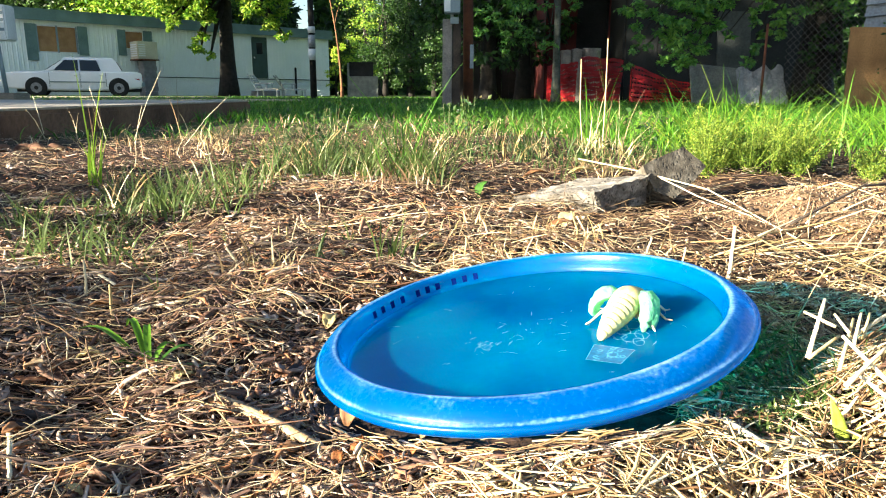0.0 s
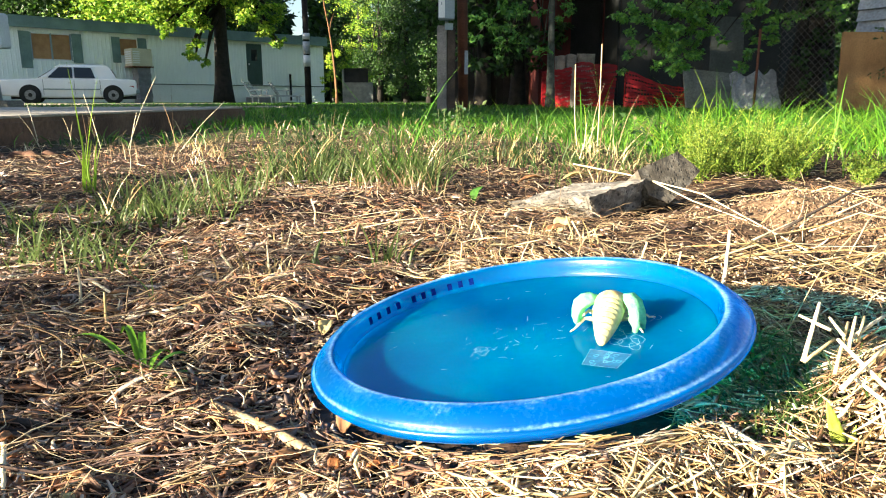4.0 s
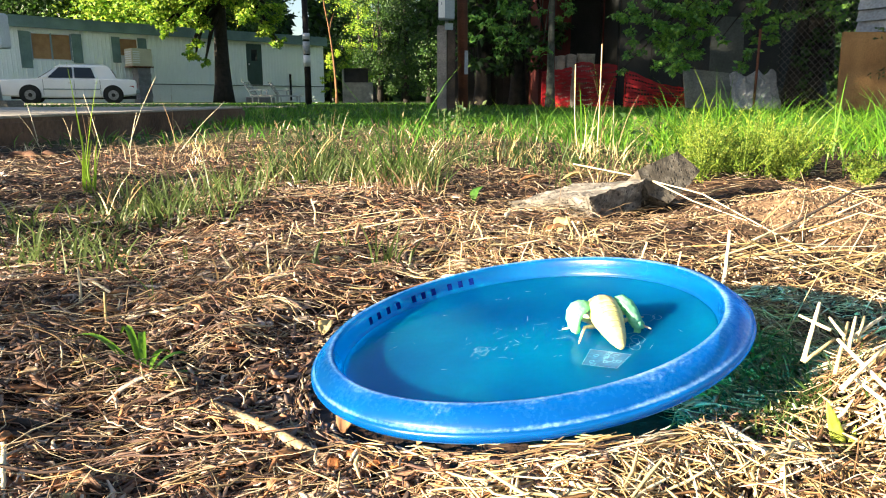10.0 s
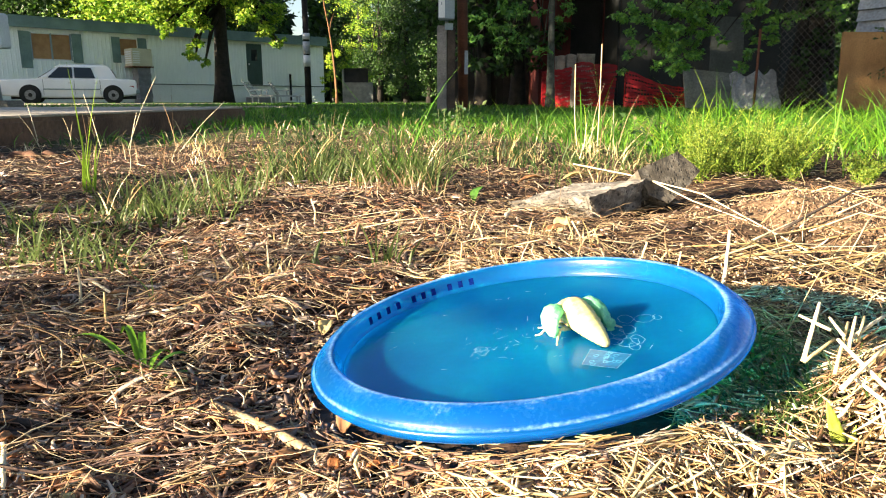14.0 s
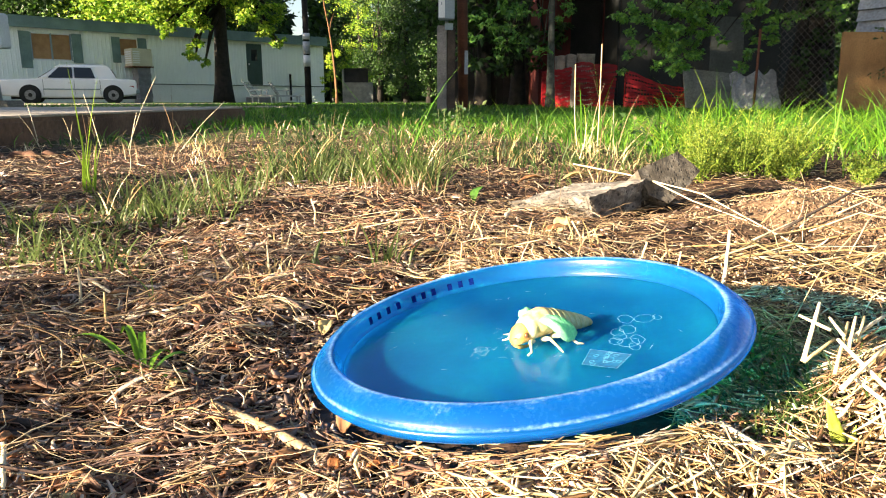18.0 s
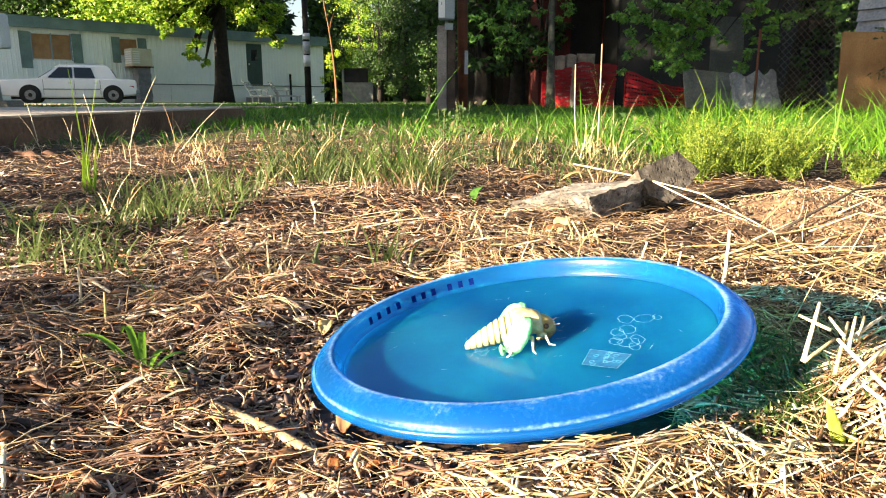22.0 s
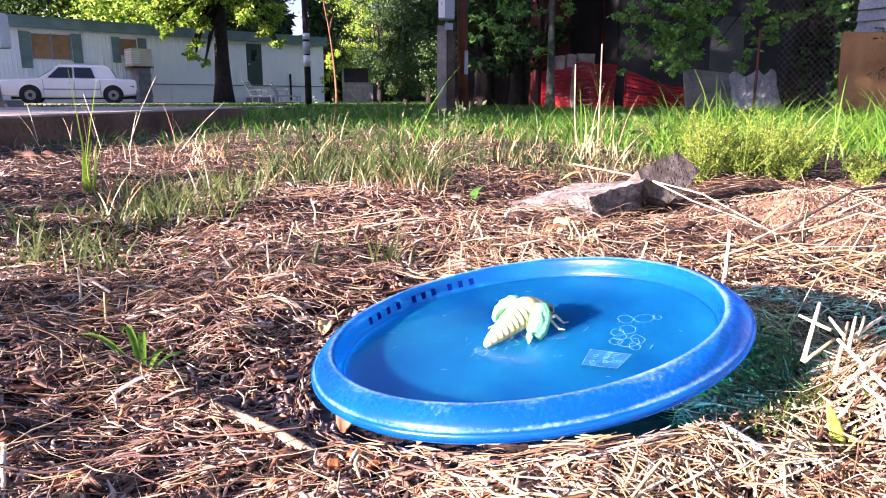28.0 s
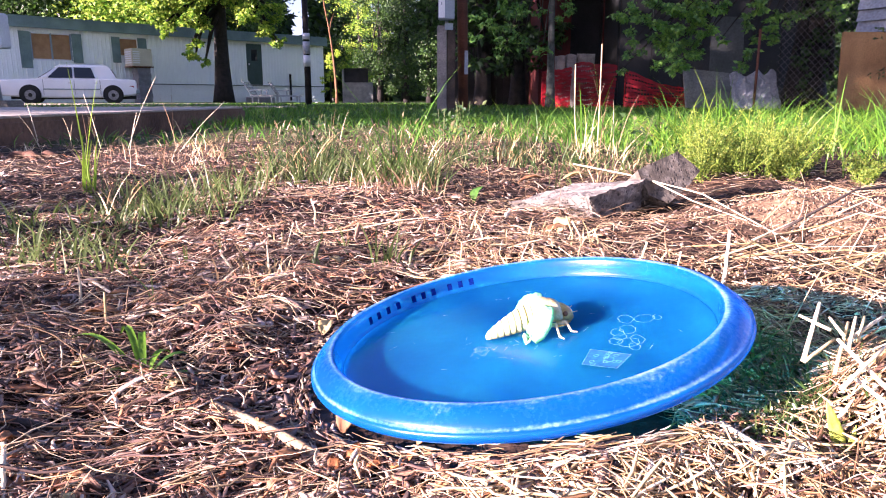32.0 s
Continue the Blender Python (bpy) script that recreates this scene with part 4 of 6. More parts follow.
    for x, y, h in ((0.375, 1.62, 0.25), (0.33, 1.6, 0.2), (0.31, 1.55, 0.14), (-0.30, 2.0, 0.15), (-0.5, 2.1, 0.2), (-0.75, 2.0, 0.2), (0.2, 1.5, 0.12), (-1.0, 1.95, 0.16), (-1.05, 2.1, 0.2)):
        tuft("dry straw-coloured grass stalks", x, y, 4, h, 0.015, rng, 0.0010, 0.18, STRAW, "dry_stalk", "dry stalks")
    for i in range(26):
        x = rng.uniform(-1.25, 0.45)
        y = rng.uniform(1.5, 2.4)
        tuft("dry straw-coloured grass stalks", x, y, 12, rng.uniform(0.03, 0.08), 0.05, rng, 0.0009, 0.6, STRAW, "dry_stalk", "dry stalks")
    # lawn
    n = 42000
    p = scatter(rng, n, 2.2, 26, 40, 0.06)
    dense = np.where(p[:, 1] < 3.2, 0.10 + 0.6 * (p[:, 0] > -0.2), 1.0)
    p = p[(rng.random(n) < dense) & ~((p[:, 0] < -1.2) & (p[:, 1] < 4.4)) & (p[:, 1] > 1.8)]
    n = len(p)
    r = np.hypot(p[:, 0], p[:, 1])
    base = np.concatenate([p, gz(p[:, 0], p[:, 1])[:, None]], 1)
    hh = rng.uniform(0.03, 0.08, n) * np.where(r < 3.4, 0.8, 1.0)
    dry = (rng.random(n) < 0.22) & (r < 3.4)
    for sel, m, nm, lab in ((~dry, LAWN, "lawn_grass", "shaded green lawn stretching back to the trees"), (dry, STRAW, "dry_lawn_grass", "dry straw-coloured grass among the lawn")):
        V, F = blades(rng, base[sel], hh[sel], (0.0012 + 0.0006 * r)[sel], 0.65, 4)
        tagged(npmesh(nm, V, F, m), lab, "grass", kind="stuff")


grass()


def broadleaf():
    """A low weed with a few strap leaves."""
    r = root("strap_leaf_weed", Matrix.Translation(at_ground(-0.150, 0.328)), "low green weed with strap leaves in the mulch", "plant")
    for ang, ln, rise in ((146, 0.066, 0.016), (128, 0.040, 0.022), (112, 0.028, 0.020), (70, 0.020, 0.012), (30, 0.026, 0.012), (5, 0.026, 0.005), (-15, 0.020, 0.004), (175, 0.022, 0.006), (200, 0.018, 0.004)):
        bm, rows = bmesh.new(), []
        a = radians(ang)
        d, sd = Vector((math.cos(a), math.sin(a), 0)), Vector((-math.sin(a), math.cos(a), 0))
        for i in range(8):
            s = i / 7
            w = 0.0017 * math.sin(math.pi * (0.12 + 0.85 * s)) + 0.0002
            c = d * ln * s + Vector((0, 0, rise * math.sin(s * 2.4)))
            rows.append([bm.verts.new(c + sd * w * k + Vector((0, 0, abs(k) * w * 0.5))) for k in (-1, 0, 1)])
        for p, q in zip(rows, rows[1:]):
            for j in (0, 1):
                bm.faces.new((p[j], p[j + 1], q[j + 1], q[j]))
        part("leaf", bm, SUNBLADE if ang not in (30, 175) else GREENLEAF, r, smooth=True)


broadleaf()


def bushy_weed(x, y, h, seed):
    rng = np.random.default_rng(seed)
    r = root("bushy_weed", Matrix.Translation(at_ground(x, y)), "bushy yellow-green weed with tiny leaves in the sun", "weed", "bushy weeds")
    P, pos = [], []
    for i in range(11):
        a, t = rng.uniform(0, 6.28), rng.uniform(0.05, 0.95)
        hh = h * rng.uniform(0.35, 1.12)
        s = np.linspace(0, 1, 5)
        path = np.stack([np.cos(a) * t * hh * s, np.sin(a) * t * hh * s, hh * s * (1 - 0.15 * t * s)], -1)
        P.append(path)
        for k in range(125):
            u = rng.uniform(0.12, 1.0)
            q = np.array([np.interp(u, s, path[:, j]) for j in range(3)])
            pos.append(q + rng.normal(0, 0.004 * (1.15 - u) + 0.0015, 3))
    P = np.array(P)
    for q in P:
        V, F = strand_mesh(q[None], np.full((1, 5), 0.0007), 1.0)
        npmesh("stem", V, F, WEED, r)
    pos = np.array(pos)
    V, F = leaf_mesh(rng, pos, rng.uniform(0.0022, 0.0046, len(pos)), -0.6)
    npmesh("foliage", V, F, WEED, r)


weed_rng = random.Random(21)
for i in range(24):
    y = weed_rng.uniform(1.12, 1.42)
    bushy_weed(weed_rng.uniform(0.355, 0.515) * y, y, weed_rng.uniform(0.065, 0.115), 40 + i)
for i, (x, y) in enumerate(((0.70, 1.16), (0.73, 1.2), (0.78, 1.3))):
    bushy_weed(x, y, 0.05, 80 + i)
for i, (x, y, s) in enumerate(((-0.23, 1.40, 0.10), (-0.28, 1.45, 0.09), (0.0, 1.5, 0.12), (0.05, 1.52, 0.13), (0.42, 1.5, 0.1))):
    rng = np.random.default_rng(90 + i)
    r = root("leafy_weed", Matrix.Translation(at_ground(x, y)), "leafy green weed among the grass", "weed", "leafy weeds")
    pos = np.stack([rng.normal(0, 0.03, 60), rng.normal(0, 0.03, 60), rng.uniform(0.01, s, 60)], -1)
    V, F = leaf_mesh(rng, pos, rng.uniform(0.008, 0.017, 60), -0.2)
    npmesh("foliage", V, F, GRASS, r)
    P = np.stack([np.stack([np.linspace(0, a, 4), np.linspace(0, b, 4), np.linspace(0, s, 4)], -1) for a, b in rng.normal(0, 0.02, (4, 2))])
    for q in P:
        V, F = strand_mesh(q[None], np.full((1, 4), 0.001), 1.0)
        npmesh("stem", V, F, GRASS, r)


# ---- the blue disc ----
def plastic(name, c1, c2, trans, tcol, wear, gloss, sss=0.0, clear=0.0, pass_col=(0.02, 0.95, 0.80)):
    """Scuffed translucent blue plastic."""
    m = mat(name, [c1, c2], 14, 0.28, 0.05, 300, trans=trans, tcol=tcol, grain=0.06)
    N, L = m.node_tree.nodes, m.node_tree.links
    bs = N["Principled BSDF"]
    base = bs.inputs["Base Color"].links[0].from_socket
    tc = next(n for n in N if n.type == "TEX_COORD")
    nz, big = N.new("ShaderNodeTexNoise"), N.new("ShaderNodeTexNoise")
    nz.inputs["Scale"].default_value, nz.inputs["Detail"].default_value, nz.inputs["Roughness"].default_value = 520, 8, 0.66
    big.inputs["Scale"].default_value, big.inputs["Detail"].default_value = 30, 3
    L.new(tc.outputs["Object"], nz.inputs["Vector"])
    L.new(tc.outputs["Object"], big.inputs["Vector"])
    ad = N.new("ShaderNodeMath")
    ad.operation = "MULTIPLY_ADD"
    ad.inputs[1].default_value = 0.45
    fine = N.new("ShaderNodeMath")
    fine.operation = "MULTIPLY"
    fine.inputs[1].default_value = 0.6
    L.new(nz.outputs["Fac"], fine.inputs[0])
    L.new(big.outputs["Fac"], ad.inputs[0])
    L.new(fine.outputs[0], ad.inputs[2])
    ln = N.new("ShaderNodeVectorMath")
    ln.operation = "LENGTH"
    flat = N.new("ShaderNodeVectorMath")
    flat.operation = "MULTIPLY"
    flat.inputs[1].default_value = (1, 1, 0)
    L.new(tc.outputs["Object"], flat.inputs[0])
    L.new(flat.outputs[0], ln.inputs[0])
    ridge = N.new("ShaderNodeValToRGB")
    e = ridge.color_ramp.elements
    e[0].position, e[0].color = 0.0, (0, 0, 0, 1)
    e[1].position, e[1].color = 1.0, (0, 0, 0, 1)
    for q, v in ((0.0920, 0.0), (0.0928, 0.34), (0.0940, 0.36), (0.0952, 0.22), (0.0975, 0.16), (0.1000, 0.11), (0.1019, 0.10), (0.1026, 0.34), (0.1032, 0.34), (0.1040, 0.05)):
        e.new((q - 0.088) / 0.018).color = (v, v, v, 1)
    span = N.new("ShaderNodeMapRange")
    span.inputs["From Min"].default_value, span.inputs["From Max"].default_value = 0.088, 0.106
    L.new(ln.outputs["Value"], span.inputs["Value"])
    L.new(span.outputs[0], ridge.inputs[0])
    ad2 = N.new("ShaderNodeMath")
    ad2.operation = "ADD"
    L.new(ad.outputs[0], ad2.inputs[0])
    L.new(ridge.outputs[0], ad2.inputs[1])
    ad = ad2
    mr = N.new("ShaderNodeMapRange")
    mr.inputs["From Min"].default_value, mr.inputs["From Max"].default_value = wear, wear + 0.36
    mr.inputs["To Max"].default_value = 0.75
    L.new(ad.outputs[0], mr.inputs["Value"])
    mx = N.new("ShaderNodeMix")
    mx.data_type = "RGBA"
    mx.inputs["B"].default_value = (0.40, 0.62, 0.88, 1)
    L.new(mr.outputs[0], mx.inputs["Factor"])
    L.new(base, mx.inputs["A"])
    L.new(mx.outputs["Result"], bs.inputs["Base Color"])
    bs.inputs["Subsurface Weight"].default_value = sss
    bs.inputs["Subsurface Radius"].default_value = (0.15, 0.7, 1.0)
    bs.inputs["Subsurface Scale"].default_value = 0.04
    bs.inputs["Specular IOR Level"].default_value = 0.25 if gloss < 0.15 else 1.0
    ro = N.new("ShaderNodeMapRange")
    ro.inputs["To Min"].default_value, ro.inputs["To Max"].default_value = gloss, gloss + 0.14
    L.new(ad.outputs[0], ro.inputs["Value"])
    L.new(ro.outputs[0], bs.inputs["Roughness"])
    out = N["Material Output"]
    inv = N.new("ShaderNodeMapRange")
    inv.inputs["From Max"].default_value = 0.75
    inv.inputs["To Min"].default_value, inv.inputs["To Max"].default_value = trans, 0.0
    L.new(mr.outputs[0], inv.inputs["Value"])
    L.new(inv.outputs[0], out.inputs[0].links[0].from_node.inputs[0])
    if clear:
        inv2 = N.new("ShaderNodeMapRange")
        inv2.inputs["From Max"].default_value = 0.75
        inv2.inputs["To Min"].default_value, inv2.inputs["To Max"].default_value = clear, 0.0
        L.new(mr.outputs[0], inv2.inputs["Value"])
        tr, mc = N.new("ShaderNodeBsdfTransparent"), N.new("ShaderNodeMixShader")
        tr.inputs[0].default_value = (*pass_col, 1)
        L.new(inv2.outputs[0], mc.inputs[0])
        L.new(out.inputs[0].links[0].from_socket, mc.inputs[1])
        L.new(tr.outputs[0], mc.inputs[2])
        L.new(mc.outputs[0], out.inputs[0])
    return m


RIM = plastic("blue_rim_plastic", (0.001, 0.15, 0.52), (0.003, 0.21, 0.66), 0.34, (0.0, 0.38, 0.95), 0.72, 0.18, 0.1, 0.56, (0.01, 0.66, 0.95))
# wide blue range puts cloudy caustic light into the plate's colour
PLATE = plastic("blue_plate_plastic", (0.001, 0.09, 0.40), (0.001, 0.27, 0.72), 0.40, (0.0, 0.50, 0.85), 0.80, 0.1, 1.0, 0.34, (0.01, 0.95, 0.72))
FILM = mat("faint_stamp_film", [(0.0, 0.07, 0.20), (0.008, 0.13, 0.29)], 500, 0.5, 0.05, 900, grain=0.2)
INK = mat("dark_marker_ink", [(0.0, 0.010, 0.11), (0.001, 0.02, 0.18)], 200, 0.8, 0, 900, spec=0.1)
SCRATCH = mat("pale_scratch", [(0.06, 0.38, 0.62), (0.32, 0.60, 0.78)], 300, 0.5, 0.1, 900)
FOIL = mat("worn_silver_stamp", [(0.02, 0.30, 0.54), (0.18, 0.50, 0.70)], 300, 0.4, 0.1, 900, grain=0.3)


def flying_disc():
    d = root("flying_disc", DISC_M, "scuffed translucent blue flying disc lying upside down", "disc")
    plate = [(0.00002, -0.0112), (0.03, -0.0111), (0.06, -0.0109), (0.082, -0.0106), (0.0870, -0.0104), (0.0885, -0.0101), (0.0893, -0.0104), (0.0893, -0.0144), (0.07, -0.0152), (0.04, -0.0158), (0.00002, -0.0160)]
    p = part("flight_plate", lathe(plate, 160, closed=False), PLATE, d, "clear blue flight plate, scratched", smooth=True)
    rim = [(0.0894, -0.0104), (0.0899, -0.0100), (0.0903, -0.0088), (0.0908, -0.0055), (0.0914, -0.0024), (0.0920, -0.0010), (0.0928, -0.0002), (0.0938, 0.0), (0.0950, -0.0002),
           (0.0970, -0.0010), (0.0995, -0.0028), (0.1012, -0.0044), (0.1022, -0.0056), (0.1026, -0.0064), (0.1032, -0.0067), (0.1040, -0.0071), (0.1045, -0.0080), (0.1046, -0.0091),
           (0.1041, -0.0103), (0.1028, -0.0116), (0.1003, -0.0130), (0.0950, -0.0141), (0.0894, -0.0145)]
    r = part("rim", lathe(rim, 192), RIM, d, "opaque blue rim with pale scuffs", smooth=True)
    # marker writing round the inner wall, as bars
    for a in (152, 147, 141.7, 136.5, 129, 124.5, 120, 113, 108.5, 104):
        bm = bmesh.new()
        cols = []
        for t in (radians(a + 0.95), radians(a), radians(a - 0.95)):
            cols.append([bm.verts.new((q * math.cos(t), q * math.sin(t), z)) for q, z in ((0.09035, -0.0080), (0.09085, -0.0040))])
        for c0, c1 in zip(cols, cols[1:]):
            bm.faces.new((c0[0], c0[1], c1[1], c1[0]))
        part("ink_bar", bm, INK, r, "dark marker writing")
    # stamp: panel and ring outlines in worn foil

    def plate_z(x, y):
        return float(np.interp(math.hypot(x, y), (0, 0.03, 0.06, 0.082), (-0.0112, -0.0111, -0.0109, -0.0106))) + 0.00008

    def outline(name, pts, th):
        bm, n = bmesh.new(), len(pts)
        inn, outr = [], []
        c = sum(pts, Vector()) / n
        for q in pts:
            e = (q - c).normalized() * th / 2
            z = plate_z(q.x, q.y)
            inn.append(bm.verts.new((q.x - e.x, q.y - e.y, z)))
            outr.append(bm.verts.new((q.x + e.x, q.y + e.y, z)))
        for i in range(n):
            j = (i + 1) % n
            bm.faces.new((inn[i], outr[i], outr[j], inn[j]))
        part(name, bm, FOIL, p)

    quad = [Vector(q) for q in ((0.0263, -0.0317, 0), (0.0411, -0.0445, 0), (0.0322, -0.0562, 0), (0.0196, -0.0465, 0))]
    dense = [quad[i].lerp(quad[(i + 1) % 4], t / 5) for i in range(4) for t in range(5)]
    outline("stamp_panel", dense, 0.00026)
    bm = bmesh.new()
    bm.faces.new([bm.verts.new((q.x, q.y, plate_z(q.x, q.y) - 0.00004)) for q in quad])
    part("stamp_film", bm, FILM, p, "faint worn film of the stamp")
    for k, (x, y, rx, ry) in enumerate(((0.0495, -0.0022, 0.0034, 0.0058), (0.0577, -0.0053, 0.0046, 0.0052), (0.0636, -0.0064, 0.0018, 0.0034), (0.0472, -0.0155, 0.0036, 0.0056),
                                       (0.0420, -0.0173, 0.0030, 0.0046), (0.0437, -0.0309, 0.0048, 0.0050), (0.0387, -0.0273, 0.0030, 0.0040), (0.0481, -0.0290, 0.0028, 0.0052),
                                       (0.0447, -0.0366, 0.0022, 0.0042), (0.0417, -0.0230, 0.0030, 0.0034), (0.0314, -0.0458, 0.0022, 0.0026))):
        outline("stamp_ring", [Vector((x + rx * math.cos(t * 0.393) * (1 + 0.12 * math.sin(3 * t + k)), y + ry * math.sin(t * 0.393), 0)) for t in range(16)], 0.00026)
    rr = random.Random(5)
    for i in range(11):
        x, y = 0.0298 + rr.uniform(-0.006, 0.006), -0.0447 + rr.uniform(-0.006, 0.006)
        outline("stamp_mark", [Vector((x + 0.0012 * math.cos(t), y + 0.0011 * math.sin(t), 0)) for t in range(6)], 0.0003)
    # scratches
    for i in range(84):
        x, y = (rr.gauss(-0.0225, 0.0030), rr.gauss(-0.0146, 0.0035)) if i < 34 else (rr.gauss(0.004, 0.014), rr.gauss(0.0, 0.012)) if i < 52 else (rr.uniform(-0.07, 0.07), rr.uniform(-0.07, 0.07))
        if math.hypot(x, y) > 0.075:
            continue
        t, ln = rr.uniform(0, 3.14), rr.uniform(0.0015, 0.008) if i > 28 else rr.uniform(0.001, 0.004)
        bm = bmesh.new()
        dx, dy = math.cos(t) * ln, math.sin(t) * ln
        bx, by = -math.sin(t) * 0.00008, math.cos(t) * 0.00008
        z = plate_z(x, y)
        bm.faces.new([bm.verts.new(q) for q in ((x - bx, y - by, z), (x + dx, y + dy, z), (x + dx * 0.5 + bx * 1.5, y + dy * 0.5 + by * 1.5, z), (x + bx, y + by, z))])
        part("scratch", bm, SCRATCH, p)


flying_disc()


# ---- the cicada ----
SKIN = mat("pale_cicada_skin", [(0.52, 0.50, 0.20), (0.68, 0.66, 0.34)], 300, 0.45, 0.2, 1500, trans=0.2, grain=0.1)
BACK = mat("tan_cicada_back", [(0.42, 0.29, 0.10), (0.74, 0.66, 0.36)], 260, 0.45, 0.2, 1500, grain=0.15)
HEADM = mat("amber_cicada_head", [(0.30, 0.17, 0.04), (0.58, 0.43, 0.13)], 260, 0.4, 0.2, 1500, grain=0.15)
EYEM = mat("dark_eye", [(0.10, 0.04, 0.015), (0.18, 0.08, 0.03)], 300, 0.2, 0)
WINGM = mat("mint_wing", [(0.18, 0.66, 0.34), (0.36, 0.80, 0.48)], 350, 0.45, 0.8, 900, trans=0.35, grain=0.15)
LEGM = mat("cream_leg", [(0.58, 0.50, 0.28), (0.74, 0.67, 0.44)], 300, 0.5, 0.1, 900)


def body_ring(x, zc, ry, rz, n=20, flat=0.0):
    return [(x, ry * math.cos(2 * math.pi * k / n), zc + rz * math.sin(2 * math.pi * k / n) * (1 - flat * (math.sin(2 * math.pi * k / n) < 0))) for k in range(n)]


def cicada():
    c = root("cicada", DISC_M, "freshly moulted pale green cicada with crumpled wings crawling on the disc", "insect")
    rings = []
    for i in range(74):
        s = i / 73
        x = -0.0232 + s * 0.0245
        r = 0.0010 + 0.0060 * min(1.0, (s * 1.12)) ** 0.62
        seg = (s * 8.2) % 1.0
        r *= 1.0 + 0.07 * (seg - 0.5) - (0.19 if seg > 0.84 else 0)
        rings.append(body_ring(x, 0.0036 + 0.0072 * s ** 0.9, r * 1.05, r, 20, 0.12))
    part("abdomen", loft(rings), SKIN, c, "ridged pale yellow-green abdomen", smooth=True)
    rings = []
    for x, z, ry, rz in ((-0.001, 0.0106, 0.0052, 0.0055), (0.0005, 0.0110, 0.0068, 0.0068), (0.003, 0.0113, 0.0074, 0.0074), (0.006, 0.0113, 0.0076, 0.0075), (0.009, 0.0110, 0.0073, 0.0070),
                         (0.0098, 0.0109, 0.0069, 0.0066), (0.0105, 0.0108, 0.0074, 0.0066), (0.0130, 0.0102, 0.0074, 0.0060), (0.0145, 0.0098, 0.0066, 0.0052)):
        rings.append(body_ring(x, z, ry, rz, 20, 0.2))
    part("thorax", loft(rings), BACK, c, "humped tan and brown back", smooth=True)
    rings = []
    for x, z, ry, rz in ((0.0142, 0.0096, 0.0058, 0.0048), (0.0155, 0.0092, 0.0064, 0.0048), (0.0175, 0.0086, 0.0060, 0.0044), (0.0195, 0.0078, 0.0044, 0.0036), (0.0208, 0.0070, 0.0024, 0.0024)):
        rings.append(body_ring(x, z, ry, rz, 16, 0.1))
    part("head", loft(rings), HEADM, c, "blunt amber head", smooth=True)
    part("beak", tube([(0.0195, 0, 0.0052), (0.017, 0, 0.0028), (0.011, 0, 0.0022)], [0.0014, 0.001, 0.0005], 8), HEADM, c, smooth=True)
    for sgn in (-1, 1):
        bm = bmesh.new()
        bmesh.ops.create_uvsphere(bm, u_segments=12, v_segments=8, radius=0.0013, matrix=Matrix.Translation((0.0160, sgn * 0.0058, 0.0100)))
        part("eye", bm, EYEM, c, "dark round eye", smooth=True)
        part("antenna", tube([(0.0195, sgn * 0.003, 0.009), (0.0225, sgn * 0.0045, 0.0098)], [0.0003, 0.0001], 5), LEGM, c)
        # crumpled wing hanging from the shoulder
        path = [(0.0065, 0.0062, 0.0148), (0.0060, 0.0090, 0.0146), (0.0045, 0.0112, 0.0128), (0.0022, 0.0124, 0.0098), (-0.0008, 0.0130, 0.0064), (-0.0034, 0.0130, 0.0048), (-0.0056, 0.0128, 0.0042), (-0.0072, 0.0126, 0.0040)]
        wide = [0.0026, 0.0042, 0.0050, 0.0052, 0.0050, 0.0044, 0.0036, 0.0020]
        if sgn > 0:
            path = [(0.0065, 0.0060, 0.0146), (0.0056, 0.0088, 0.0152), (0.0042, 0.0114, 0.0148), (0.0026, 0.0136, 0.0134), (0.0010, 0.0148, 0.0112), (-0.0006, 0.0152, 0.0088), (-0.0020, 0.0150, 0.0068), (-0.0030, 0.0146, 0.0056)]
        rings = []
        for i, ((x, y, z), w) in enumerate(zip(path, wide)):
            t = Vector(path[min(i + 1, 7)]) - Vector(path[max(i - 1, 0)])
            t.normalize()
            side = Vector((1, 0.15, 0.35))
            side = (side - t * side.dot(t)).normalized()
            up = t.cross(side)
            ring = []
            for k in range(18):
                a = 2 * math.pi * k / 18
                q = Vector((x, y, z)) + side * w * math.cos(a) + up * w * 0.5 * math.sin(a) * (1 + 0.35 * math.cos(5 * a + i))
                ring.append((q.x, sgn * q.y, q.z))
            rings.append(ring)
        part("wing", loft(rings), WINGM, c, "crumpled mint-green wing bud", smooth=True)
        for nm, base, knee, foot, toe in (("front_leg", (0.0120, 0.0040, 0.0055), (0.0036, 0.0052, 0.0016), (0.0052, 0.0082, -0.0022), (0.0078, 0.0092, -0.0026)),
                                          ("middle_leg", (0.0075, 0.0048, 0.0052), (0.0018, 0.0066, 0.0024), (0.0014, 0.0122, -0.0018), (0.0026, 0.0148, -0.0022)),
                                          ("hind_leg", (0.0025, 0.0048, 0.0052), (-0.0036, 0.0066, 0.0020), (-0.0080, 0.0108, -0.0018), (-0.0104, 0.0122, -0.0022))):
            pts = [(0, 0, 0)] + [(q[0], sgn * q[1], q[2]) for q in (knee, foot, toe)]
            mid = lambda a, b, t: tuple(a[i] + (b[i] - a[i]) * t for i in range(3))
            pts = [pts[0], mid(pts[0], pts[1], 0.6), pts[1], mid(pts[1], pts[2], 0.5), pts[2], pts[3]]
            leg = part(nm, tube(pts, [0.0011, 0.0011, 0.0008, 0.0006, 0.0005, 0.0003], 7), LEGM, c, smooth=True)
            leg.matrix_basis = Matrix.Translation((base[0], sgn * base[1], base[2]))
